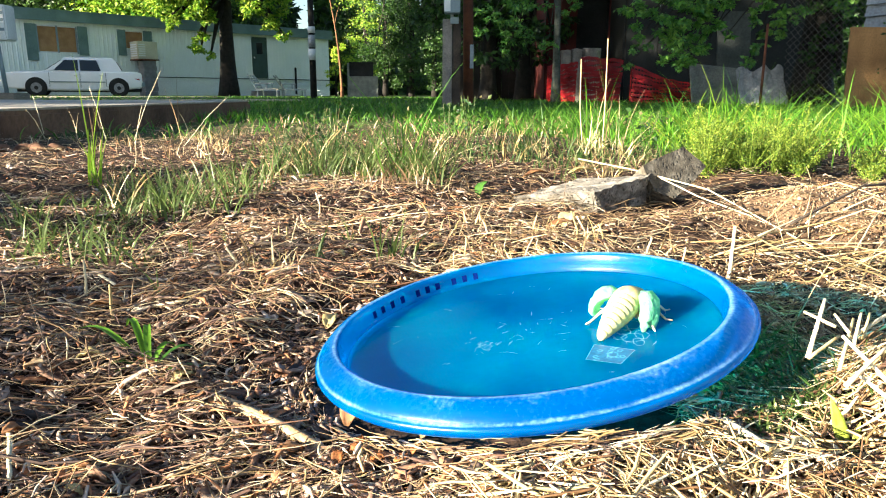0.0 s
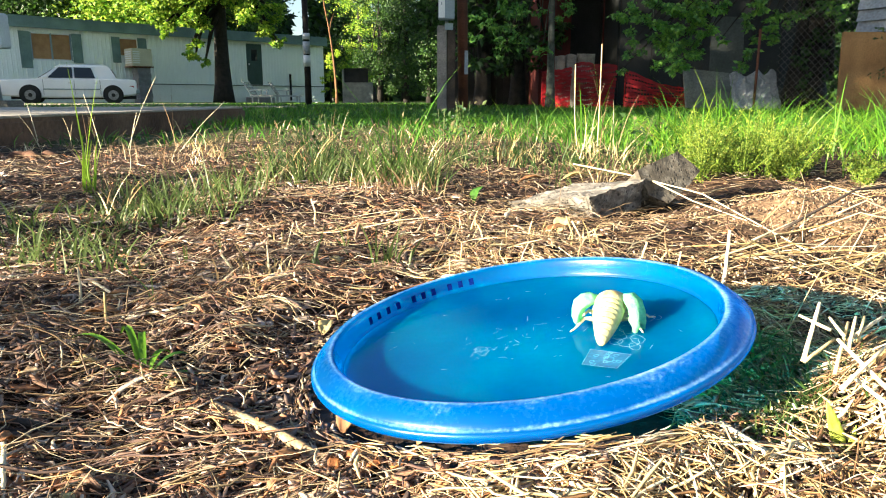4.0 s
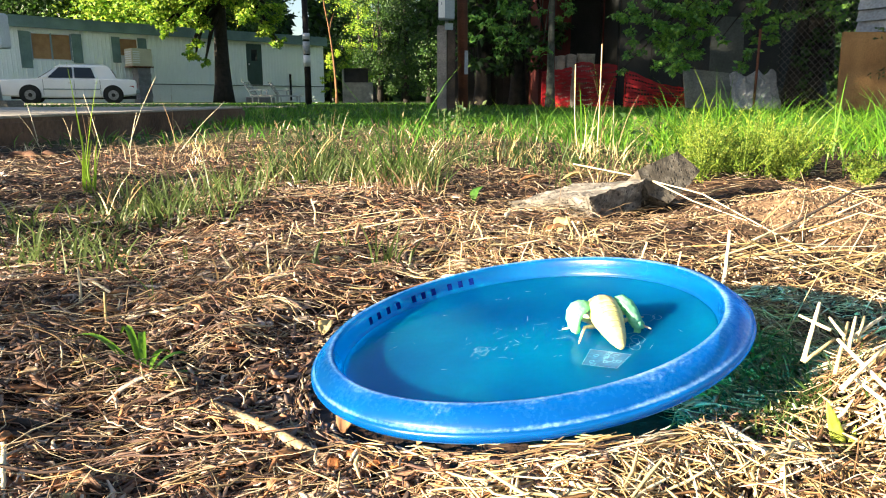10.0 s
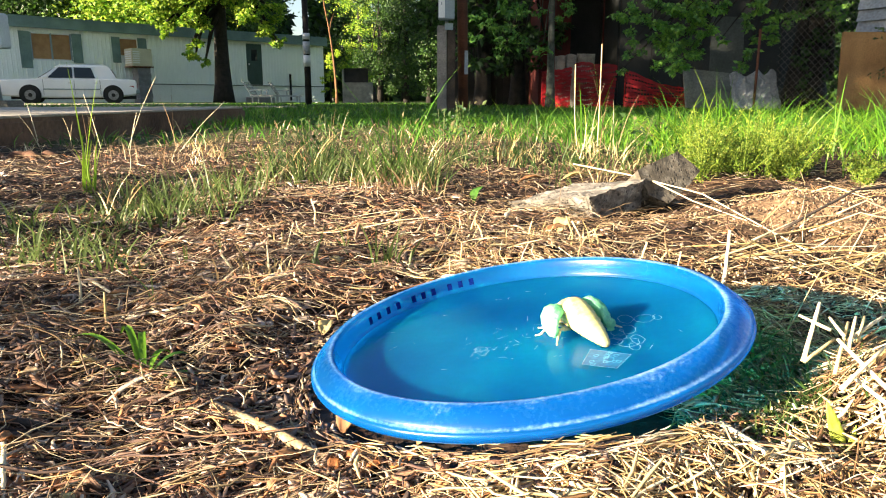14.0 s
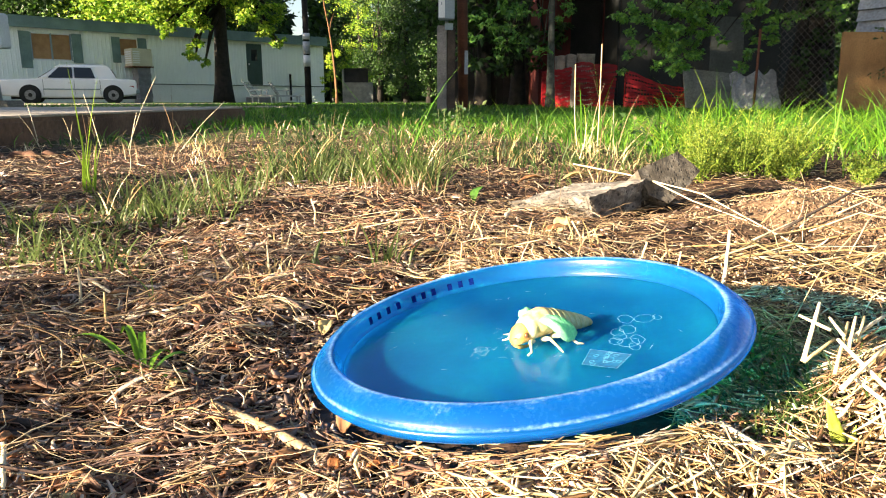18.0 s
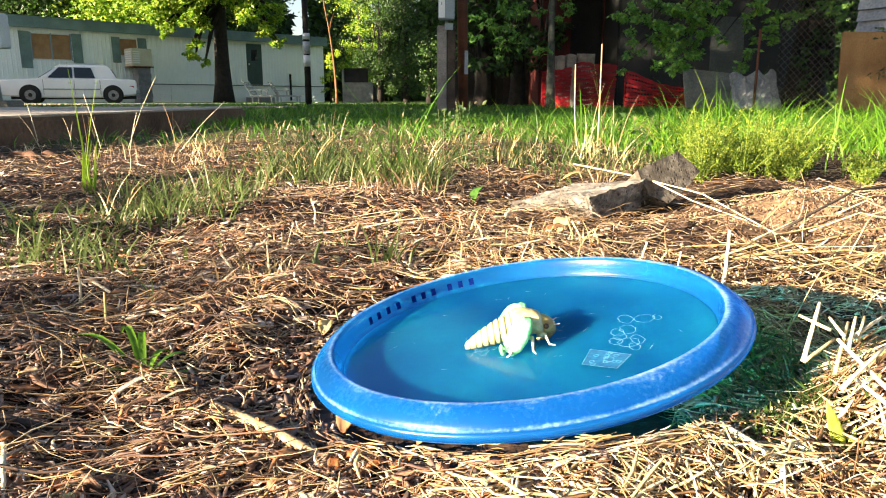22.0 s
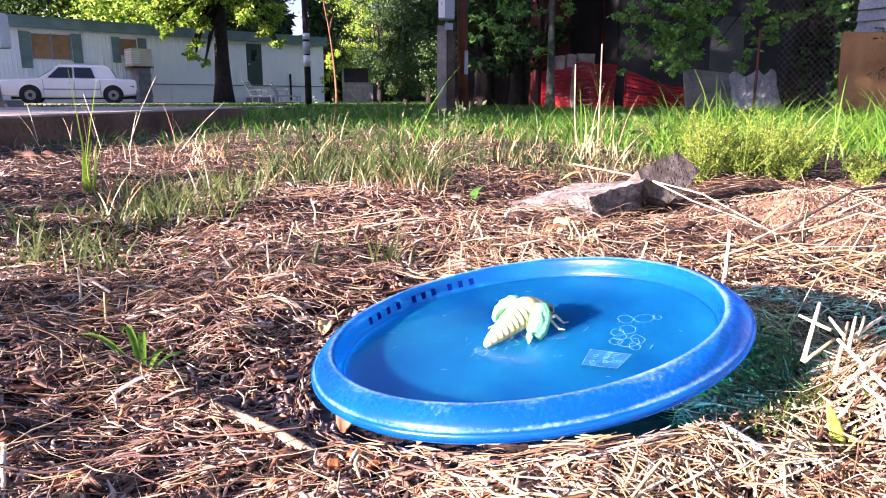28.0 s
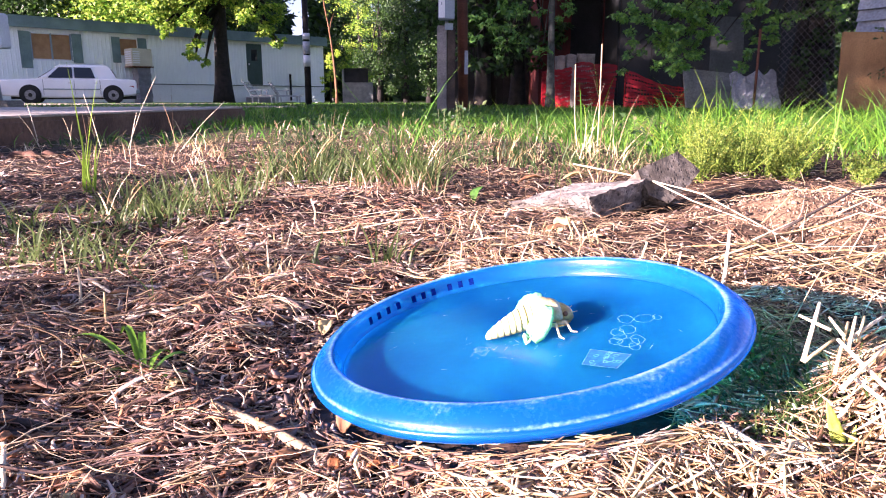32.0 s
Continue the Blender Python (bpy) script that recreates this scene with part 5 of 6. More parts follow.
            LEGS.append((leg, nm, sgn, (base[0], sgn * base[1], base[2])))
    return c


LEGS = []
CICADA = cicada()


# ---- trees ----
def tree(name, label, x, y, r, h, blobs, per, leaf, leafmat, seed, group="trees", lean=(0, 0), barkmat=None, fork=5, limb=0.42):
    """Tapered trunk, limbs towards each mass of leaves, and a crown of separate leaves with gaps."""
    rng = np.random.default_rng(seed)
    t = root(name, Matrix.Translation((x, y, 0)), label, "tree", group)
    pts, rad = [], []
    for i in range(9):
        s = i / 8
        pts.append((lean[0] * s * s + 0.12 * r * math.sin(5 * s + seed), lean[1] * s * s + 0.1 * r * math.cos(4 * s), h * s - 0.05 * (i == 0)))
        rad.append(r * (1.35 - 0.35 * min(1, s * 6) - 0.55 * s))
    part("trunk", tube(pts, rad, 12), barkmat or BARK, t, smooth=True)
    top = Vector(pts[-1])
    P = []
    for bx, by, bz, br in blobs:
        o = Vector((bx - x, by - y, bz))
        start = Vector(pts[fork]).lerp(top, rng.uniform(0, 1))
        mid = start.lerp(o, 0.5) + Vector((0, 0, 0.12 * (o - start).length))
        part("limb", tube([start, mid, o], [r * limb, r * limb * 0.66, r * limb * 0.25], 7), barkmat or BARK, t, smooth=True)
        n = int(per * (br / 1.0) ** 2)
        k = max(7, n // 60)
        d = rng.normal(0, 1, (k, 3))
        d /= np.linalg.norm(d, axis=1, keepdims=True)
        cl = np.array(o) + d * (br * rng.uniform(0.35, 1.05, k) ** 0.6)[:, None] * np.array([1, 1, 0.85])
        P.append((cl[rng.integers(0, k, n)] + rng.normal(0, br * 0.12, (n, 3)) * np.array([1.2, 1.2, 0.75])))
    pos = np.concatenate(P)
    pos = pos[pos[:, 2] > 0.03]
    V, F = leaf_mesh(rng, pos, rng.uniform(0.6, 1.25, len(pos)) * leaf)
    npmesh("crown", V, F, leafmat, t)
    return t


def all_trees():
    # shade tree in front of the mobile home
    tree("shade_tree", "broad leafy tree with a dark trunk before the mobile home", -8.66, 28, 0.33, 5.6,
         [(-11.3, 26.8, 4.1, 0.9), (-10.4, 26.6, 3.6, 0.75), (-11.6, 27, 3.5, 0.45), (-10.15, 26.7, 2.95, 0.4), (-10.25, 26.8, 2.6, 0.28), (-9.2, 26.6, 3.5, 0.55), (-9.1, 27, 2.95, 0.4), (-8.9, 26.6, 4.3, 0.9), (-7.6, 27, 4.2, 0.9),
          (-9.35, 27.2, 1.75, 0.3), (-9.6, 27.2, 1.95, 0.24), (-9.0, 27.2, 1.5, 0.2), (-9.2, 27.2, 2.2, 0.25), (-7.2, 26.8, 3.3, 0.5), (-6.7, 27.4, 2.8, 0.4), (-6.4, 27.5, 3.4, 0.5), (-6.3, 27.6, 2.3, 0.3), (-9, 27, 5.4, 1.6), (-7, 27, 5.6, 1.6), (-11, 27, 5.2, 1.4)],
         4200, 0.125, LEAF_SUN, 1, fork=5, lean=(0.35, 0))
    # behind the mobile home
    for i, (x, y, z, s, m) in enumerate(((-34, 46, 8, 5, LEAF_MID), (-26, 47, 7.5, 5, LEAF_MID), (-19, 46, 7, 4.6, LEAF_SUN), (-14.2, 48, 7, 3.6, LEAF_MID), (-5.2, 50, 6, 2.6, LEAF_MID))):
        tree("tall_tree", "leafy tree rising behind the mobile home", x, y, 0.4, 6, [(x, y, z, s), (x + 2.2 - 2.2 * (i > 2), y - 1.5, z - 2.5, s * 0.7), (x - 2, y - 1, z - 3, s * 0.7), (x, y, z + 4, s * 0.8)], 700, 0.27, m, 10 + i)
    # leafy thicket in the middle, first tree in sun tone, the rest in shade tone
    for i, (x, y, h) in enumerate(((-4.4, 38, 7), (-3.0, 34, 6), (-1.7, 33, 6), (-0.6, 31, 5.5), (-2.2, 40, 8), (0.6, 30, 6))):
        tree("thicket_tree", "young tree leafy to the ground, sun or shade put into its leaf colour", x, y, 0.12, h * 0.7,
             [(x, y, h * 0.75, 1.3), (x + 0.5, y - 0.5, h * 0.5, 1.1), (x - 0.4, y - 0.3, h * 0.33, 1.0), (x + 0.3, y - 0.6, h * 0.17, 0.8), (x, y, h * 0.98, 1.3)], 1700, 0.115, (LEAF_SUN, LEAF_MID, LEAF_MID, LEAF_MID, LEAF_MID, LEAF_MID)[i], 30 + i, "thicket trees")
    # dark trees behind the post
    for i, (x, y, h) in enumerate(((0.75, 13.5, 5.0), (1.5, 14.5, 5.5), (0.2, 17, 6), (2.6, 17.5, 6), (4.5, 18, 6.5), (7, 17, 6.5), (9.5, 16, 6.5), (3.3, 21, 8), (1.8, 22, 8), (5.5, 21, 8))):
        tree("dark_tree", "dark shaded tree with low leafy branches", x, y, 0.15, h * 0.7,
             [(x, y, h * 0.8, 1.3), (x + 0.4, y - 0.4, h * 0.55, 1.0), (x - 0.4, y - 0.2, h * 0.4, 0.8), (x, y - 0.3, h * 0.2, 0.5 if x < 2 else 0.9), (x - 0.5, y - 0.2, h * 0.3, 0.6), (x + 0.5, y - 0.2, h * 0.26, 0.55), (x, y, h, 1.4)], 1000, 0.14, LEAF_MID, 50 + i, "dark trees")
    # overhanging tree by the wire fence
    tree("overhanging_tree", "leafy tree hanging over the wire fence", 4.55, 8.9, 0.17, 3.0,
         [(2.04, 8.2, 1.11, 0.15), (2.21, 8.2, 0.96, 0.13), (2.39, 8.2, 1.14, 0.17), (2.55, 8.1, 0.98, 0.19), (2.73, 8.2, 1.14, 0.2), (2.63, 8.1, 0.77, 0.17), (2.82, 8.2, 0.84, 0.16), (2.44, 8.2, 0.8, 0.11), (2.55, 8.2, 0.62, 0.12),
          (2.71, 8.1, 0.58, 0.13), (2.9, 8.2, 0.65, 0.11), (2.96, 8.2, 1.11, 0.17), (2.97, 8.2, 0.93, 0.12), (2.15, 8.2, 0.77, 0.07), (2.1, 8.2, 0.65, 0.05), (2.25, 8.2, 0.68, 0.06), (2.04, 8.2, 0.46, 0.05), (2.46, 8.2, 0.53, 0.07),
          (2.65, 8.2, 0.46, 0.08), (3.14, 8.2, 1.17, 0.09), (3.22, 8.4, 0.82, 0.06), (3.53, 8.2, 1.11, 0.13), (3.7, 8.2, 0.99, 0.12), (3.64, 8.4, 0.85, 0.08), (3.84, 8.4, 0.82, 0.07), (3.85, 8.2, 1.11, 0.09), (3.59, 8.4, 0.66, 0.09),
          (3.52, 8.5, 0.51, 0.08), (3.89, 8.2, 0.96, 0.07), (4.01, 8.2, 1.05, 0.07), (3.5, 8.4, 0.98, 0.07), (4.32, 8.2, 1.14, 0.11), (4.42, 8.2, 1.08, 0.09), (3.3, 8.3, 1.75, 0.42), (2.6, 8.4, 1.6, 0.35), (4.0, 8.1, 1.7, 0.45), (3.6, 8.6, 2.4, 0.8), (4.8, 8.6, 2.5, 0.8), (3.0, 8.4, 2.0, 0.5)],
         13500, 0.058, LEAF_NEAR, 70, limb=0.10)
    tree("ivy_stump", "thick dark trunk overgrown with ivy behind the wire fence", 4.62, 9.05, 0.24, 2.4,
         [(4.33, 8.8, 0.59, 0.12), (4.45, 8.8, 0.39, 0.12), (4.52, 8.75, 0.75, 0.16), (4.6, 8.75, 0.95, 0.16), (4.72, 8.8, 0.5, 0.14), (4.67, 8.6, 0.36, 0.08), (4.5, 8.8, 1.25, 0.2)], 20000, 0.05, LEAF_MID, 73)
    tree("slim_tree", "slim lichened tree trunk with leafy shoots", 1.56, 10.4, 0.062, 2.6, [(1.60, 10.3, 1.4, 0.22), (1.42, 10.3, 0.86, 0.12), (1.34, 10.3, 0.82, 0.08), (1.9, 10.4, 2.2, 0.5), (1.4, 10.5, 2.0, 0.4), (1.11, 10.5, 1.31, 0.25), (0.95, 10.5, 1.07, 0.2), (0.86, 10.5, 1.38, 0.3), (0.62, 10.5, 1.25, 0.22), (0.45, 10.4, 1.0, 0.12), (0.87, 10.5, 0.83, 0.14), (1.15, 10.5, 0.95, 0.12)], 3600, 0.062, LEAF_NEAR, 71, barkmat=MOSSBARK, limb=0.16)
    tree("shrub", "thin dark-leaved shrub before the orange board", 4.12, 6.5, 0.012, 0.62, [(3.93, 6.5, 0.74, 0.075), (4.05, 6.5, 0.60, 0.075), (3.92, 6.5, 0.36, 0.05), (4.00, 6.5, 0.38, 0.05), (4.12, 6.5, 0.42, 0.07), (4.1, 6.5, 0.74, 0.08)], 3600, 0.036, LEAF_MID, 72)
    # unseen trees added out of view, whose shadow lies over the lawn
    for i, (u, v) in enumerate(((3.9, -9), (5.8, -10.5), (7.8, -9.5), (10.2, -10), (12.6, -10.5), (14.6, -10), (16.6, -10.5), (18.6, -10))):
        x, y = v * 0.875 - u * 0.484, v * 0.484 + u * 0.875
        tree("yard_tree", "unseen leafy tree added to shade the lawn", x, y, 0.22, 3.5,
             [(x, y, 5.8, 1.5), (x + 0.4, y, 4.4, 1.5), (x - 0.3, y + 0.4, 3.1, 1.4), (x, y, 1.8, 1.2), (x, y, 7.0, 1.4), (x + 0.2, y - 0.3, 0.9, 0.8)], 1300, 0.2, LEAF_MID, 80 + i, "yard trees")
    # two more unseen trees, added to keep sun off the drive and car
    for i, (u, v) in enumerate(((28.4, -16), (27.0, -17))):
        x, y = v * 0.875 - u * 0.484, v * 0.484 + u * 0.875
        tree("yard_tree", "unseen leafy tree added to shade the drive", x, y, 0.2, 4.6,
             [(x, y, 6.2, 1.3), (x + 0.3, y, 5.1, 1.4), (x - 0.3, y + 0.3, 4.0, 1.3), (x, y - 0.2, 3.2, 1.0)], 1300, 0.22, LEAF_MID, 150 + i, "yard trees")
    tree("bare_tree", "thin half-bare tree with orange sunlight put into its bark colour", -3.28, 22, 0.04, 3.0, [(-3.6, 22, 3.0, 0.35), (-3.3, 22, 2.7, 0.25), (-3.7, 22, 3.7, 0.5)], 500, 0.08, LEAF_SUN, 160, lean=(-0.32, 0), barkmat=ORANGEBARK)
    tree("sunlit_bush", "bush with direct sun put into its yellow-green leaf colour", -5.35, 34, 0.05, 1.2, [(-5.4, 34, 0.5, 0.35), (-5.35, 34, 1.1, 0.4), (-5.3, 34, 1.7, 0.35), (-5.2, 34.3, 2.2, 0.4)], 2600, 0.09, LEAF_LEMON, 161)
    # unseen shrubs, weeds and a thin sapling added to shade the near grass
    for i, (u, v, h) in enumerate(((2.0, -4.3, 1.1), (2.7, -4.2, 1.2), (3.3, -4.5, 1.3))):
        x, y = v * 0.875 - u * 0.484, v * 0.484 + u * 0.875
        tree("yard_shrub", "unseen shrub added to throw patchy shade over the grass", x, y, 0.03, h * 0.7,
             [(x, y, h * 0.8, 0.26), (x + 0.15, y + 0.1, h * 0.5, 0.26), (x - 0.15, y - 0.1, h * 0.3, 0.26), (x, y + 0.2, h * 0.65, 0.22)], 5200, 0.06, LEAF_MID, 120 + i, "yard shrubs")
    for i, (u, v, h) in enumerate(((0.70, -1.15, 0.24), (0.80, -1.2, 0.29), (0.90, -1.2, 0.33), (1.00, -1.25, 0.34), (1.12, -1.3, 0.34), (1.30, -1.35, 0.40))):
        x, y = v * 0.875 - u * 0.484, v * 0.484 + u * 0.875
        tree("yard_weed", "unseen weed added to throw broken shade over the grass", x, y, 0.008, h * 0.7,
             [(x, y, h * 0.85, 0.09), (x + 0.05, y + 0.04, h * 0.6, 0.09), (x - 0.05, y - 0.03, h * 0.35, 0.09), (x, y + 0.05, h * 0.15, 0.07)], 24000, 0.032, LEAF_MID, 200 + i, "yard weeds")
    # one more unseen weed, added for a dark patch on the near mulch
    x, y = -0.5 * 0.875 - 0.238 * 0.484, -0.5 * 0.484 + 0.238 * 0.875
    tree("yard_weed", "small unseen weed added to throw broken shade over the mulch", x, y, 0.004, 0.12,
         [(x, y, 0.135, 0.020), (x + 0.012, y - 0.022, 0.128, 0.016), (x - 0.01, y + 0.022, 0.115, 0.012)], 30000, 0.014, LEAF_MID, 207, "yard weeds")
    x, y = -10 * 0.875 - 1.0 * 0.484, -10 * 0.484 + 1.0 * 0.875
    spots = []
    for k, (u, v, z) in enumerate(((0.62, -9.2, 2.20), (1.3, -9.4, 2.3), (0.42, -9.2, 2.16))):
        spots.append((v * 0.875 - u * 0.484, v * 0.484 + u * 0.875, z, 0.17))
    tree("yard_sapling", "unseen thin young tree added for dappled shade", x, y, 0.05, 2.2, spots, 1300, 0.09, LEAF_MID, 140)
    # high canopy added above the view to block skylight over the back yard
    for i, (x, y) in enumerate(((0.9, 10.6), (2.9, 11.2), (5.2, 11.0), (2.2, 13.6), (4.8, 14.2), (7.2, 12.5), (6.6, 9.4))):
        tree("canopy_tree", "tree with an unseen crown added to block skylight over the back yard", x, y + 5.5, 0.16, 4.5,
             [(x, y, 4.4, 1.5), (x + 0.8, y + 0.5, 5.4, 1.5), (x - 0.7, y + 0.6, 6.2, 1.4)], 680, 0.26, LEAF_MID, 170 + i, "canopy trees")
    # far woods
    rng = np.random.default_rng(5)
    n = 100000
    a = np.radians(rng.uniform(-52, 60, n))
    d = rng.uniform(58, 75, n)
    top = 9 + 2 * np.sin(a * 17) + 2 * np.sin(a * 41 + 1)
    pos = np.stack([d * np.sin(a), d * np.cos(a), top * rng.random(n) ** 0.8], -1)
    gap = np.abs(np.degrees(a) + 11.3) < 0.9
    pos = pos[~(gap & (pos[:, 2] > 5.2))]
    V, F = leaf_mesh(rng, pos, rng.uniform(0.5, 1.2, len(pos)))
    tagged(npmesh("far_woods", V, F, LEAF_MID), "dense green woods in the distance", "woods", kind="stuff")


all_trees()


# ---- concrete pad, drive, pedestal ----
def pad():
    bm = box(-5.2, -1.24, 1.2, 4.45, -0.15, 0.082)
    ob = part("concrete_pad", bm, PAD, bevel=0.012)
    tagged(ob, "low weathered concrete pad, its stained edge also darkened for shade", "pad", kind="structure")
    # separate pale layer gives the top its lit look against the edge
    part("pad_top", box(-5.2, -1.25, 1.21, 4.44, 0.083, 0.090), PAVE, ob, "pale worn top of the pad, coloured as if lit", bevel=0.003)
    for i, (x0, x1, y0, y1) in enumerate(((-16, -2.6, 11.6, 12.6), (-24, -6.5, 18.5, 21.0))):
        o = part("pavement", box(x0, x1, y0, y1, -0.1, 0.03), PAVE, bevel=0.01)
        tagged(o, "pale worn concrete strip in the grass", "pavement", kind="structure")


pad()


def pedestal():
    r = root("utility_pedestal", Matrix.Translation((-3.98, 6.4, 0)), "white utility box on a thin pipe with a concrete foot", "utility box")
    part("foot", box(-0.14, 0.14, -0.12, 0.12, -0.02, 0.13), CONCRETE, r, bevel=0.01)
    part("pipe", cyl((0, 0, 0.12), (-0.03, 0, 0.62), 0.018), BOXGREY, r, smooth=True)
    part("cabinet", box(-0.13, 0.115, -0.08, 0.08, 0.58, 0.88), WHITEP, r, bevel=0.012)
    for z in (0.66, 0.74, 0.80):
        part("label_bar", box(0.06, 0.10, -0.085, -0.081, z, z + 0.025), BOXGREY, r)


pedestal()


# ---- mobile home ----
def mobile_home():
    h = root("mobile_home", pose(-16.2, 26.0, 0, 0, 0, 44.4), "long white mobile home with green trim and ribbed metal siding", "house")
    S0, S1 = -6.0, 14.3

    def ribbed(name, s0, s1, z0, z1, m=SIDING, y0=0.0, step=0.16):
        xs = [s0]
        x = math.ceil(s0 / step) * step
        prof = []
        k = s0
        while k < s1 - 1e-6:
            e = min(k + step, s1)
            prof += [(k, 0.0), (k + (e - k) * 0.62, 0.0), (k + (e - k) * 0.74, -0.014), (k + (e - k) * 0.9, -0.014)]
            k = e
        prof.append((s1, 0.0))
        bm = bmesh.new()
        lo = [bm.verts.new((s, y0 + y, z0)) for s, y in prof]
        hi = [bm.verts.new((s, y0 + y, z1)) for s, y in prof]
        bl, bh = bm.verts.new((s1, y0 + 0.08, z0)), bm.verts.new((s1, y0 + 0.08, z1))
        al, ah = bm.verts.new((s0, y0 + 0.08, z0)), bm.verts.new((s0, y0 + 0.08, z1))
        for i in range(len(lo) - 1):
            bm.faces.new((lo[i], lo[i + 1], hi[i + 1], hi[i]))
        bm.faces.new((lo[-1], bl, bh, hi[-1]))
        bm.faces.new((al, lo[0], hi[0], ah))
        bm.faces.new((bl, al, ah, bh))
        part(name, bm, m, h)

    holes = ((1.22, 2.64, 1.60, 2.60), (4.44, 5.14, 1.62, 2.58), (10.05, 10.85, 0.80, 2.66))
    edge = S0
    for a, b, z0, z1 in holes:
        ribbed("wall_panel", edge, a, 0.80, 2.76)
        if z0 > 0.85:
            ribbed("wall_panel", a, b, 0.80, z0)
        ribbed("wall_panel", a, b, z1, 2.76)
        edge = b
    ribbed("wall_panel", edge, S1, 0.80, 2.76)
    part("end_wall", box(S1 - 0.08, S1, 0.09, 3.7, 0.0, 2.76), SIDING, h)
    part("end_wall", box(S0, S0 + 0.08, 0.09, 3.7, 0.0, 2.76), SIDING, h)
    part("back_wall", box(S0, S1, 3.71, 3.8, 0.0, 2.76), SIDING, h)
    part("roof", box(S0 - 0.15, S1 + 0.12, -0.18, 3.95, 3.08, 3.16), FASCIA, h, bevel=0.02)
    part("fascia", box(S0 - 0.15, S1 + 0.12, -0.2, -0.12, 2.74, 3.08), FASCIA, h, "dull green roof fascia")
    part("soffit", box(S0, S1, -0.12, 0.2, 2.765, 2.80), FASCIA, h)
    for i in range(6):
        z = 0.03 + i * 0.125
        part("skirting_board", box(S0, S1, 0.02 - 0.012 * (i % 2), 0.06, z, z + 0.115), SIDING, h)
    part("skirting_rail", box(S0, S1, -0.035, 0.02, 0.765, 0.80), DGREEN, h)
    # boarded window with shutters
    w = part("window", box(1.22, 2.64, 0.05, 0.09, 1.60, 2.60), PLY, h, "window boarded with brown plywood")
    for s in (1.22, 1.905, 2.59):
        part("window_frame", box(s, s + 0.05, -0.02, 0.05, 1.60, 2.60), BOXGREY, w)
    for z in (1.60, 2.555):
        part("window_frame", box(1.27, 2.59, -0.02, 0.05, z, z + 0.045), WHITEP, w)
    for a, b, z0 in ((0.84, 1.215, 1.30), (2.645, 3.0, 1.54)):
        part("shutter", box(a, b, -0.06, -0.031, z0, 2.62), FASCIA, h, "dull green shutter")
    w = part("window", box(4.44, 5.14, 0.05, 0.09, 1.62, 2.58), PLY, h, "small window with a brown blind")
    part("window_frame", box(4.44, 5.14, -0.02, 0.05, 2.54, 2.58), WHITEP, w)
    part("window_frame", box(4.44, 5.14, -0.02, 0.05, 1.62, 1.9), WHITEP, w)
    for a, b in ((4.12, 4.435), (5.145, 5.5)):
        part("shutter", box(a, b, -0.06, -0.031, 1.60, 2.60), FASCIA, h, "dull green shutter")
    d = part("door", box(10.06, 10.84, 0.0, 0.05, 0.82, 2.65), DGREEN, h, "dark green door")
    part("handle", box(10.14, 10.19, -0.04, 0.0, 1.7, 1.78), CHROME, d)
    part("door_window", box(10.3, 10.6, -0.006, 0.0, 1.9, 2.4), GLASSD, d)
    part("step", box(9.9, 11.0, -0.7, -0.03, 0.0, 0.25), BLOCK, h)
    part("pipe", cyl((12.3, -0.06, 0.1), (12.3, -0.06, 1.35), 0.05), BLACK, h)
    # cooler
    c = root("swamp_cooler", pose(-16.2, 26.0, 0, 0, 0, 44.4), "cream metal window cooler with louvres", "cooler")
    part("cabinet", box(4.56, 5.36, -0.85, -0.08, 1.46, 2.14), CREAM, c, bevel=0.015)
    for i in range(6):
        z = 1.56 + i * 0.085
        part("louvre", box(4.545, 4.558, -0.78, -0.15, z, z + 0.05), WHITEP, c)
        part("louvre", box(4.60, 4.86, -0.865, -0.852, z, z + 0.05), WHITEP, c)
    part("tray", box(4.53, 5.39, -0.88, -0.07, 1.41, 1.455), RUST, c)
    b = root("block_stand", pose(-16.2, 26.0, 0, 0, 0, 44.4), "stack of grey concrete blocks under the cooler", "blocks")
    for i in range(7):
        part("block", box(4.76 + 0.02 * (i % 2), 5.28 + 0.02 * (i % 2), -0.8, -0.2, i * 0.2, i * 0.2 + 0.195), BLOCK, b, bevel=0.01)


mobile_home()


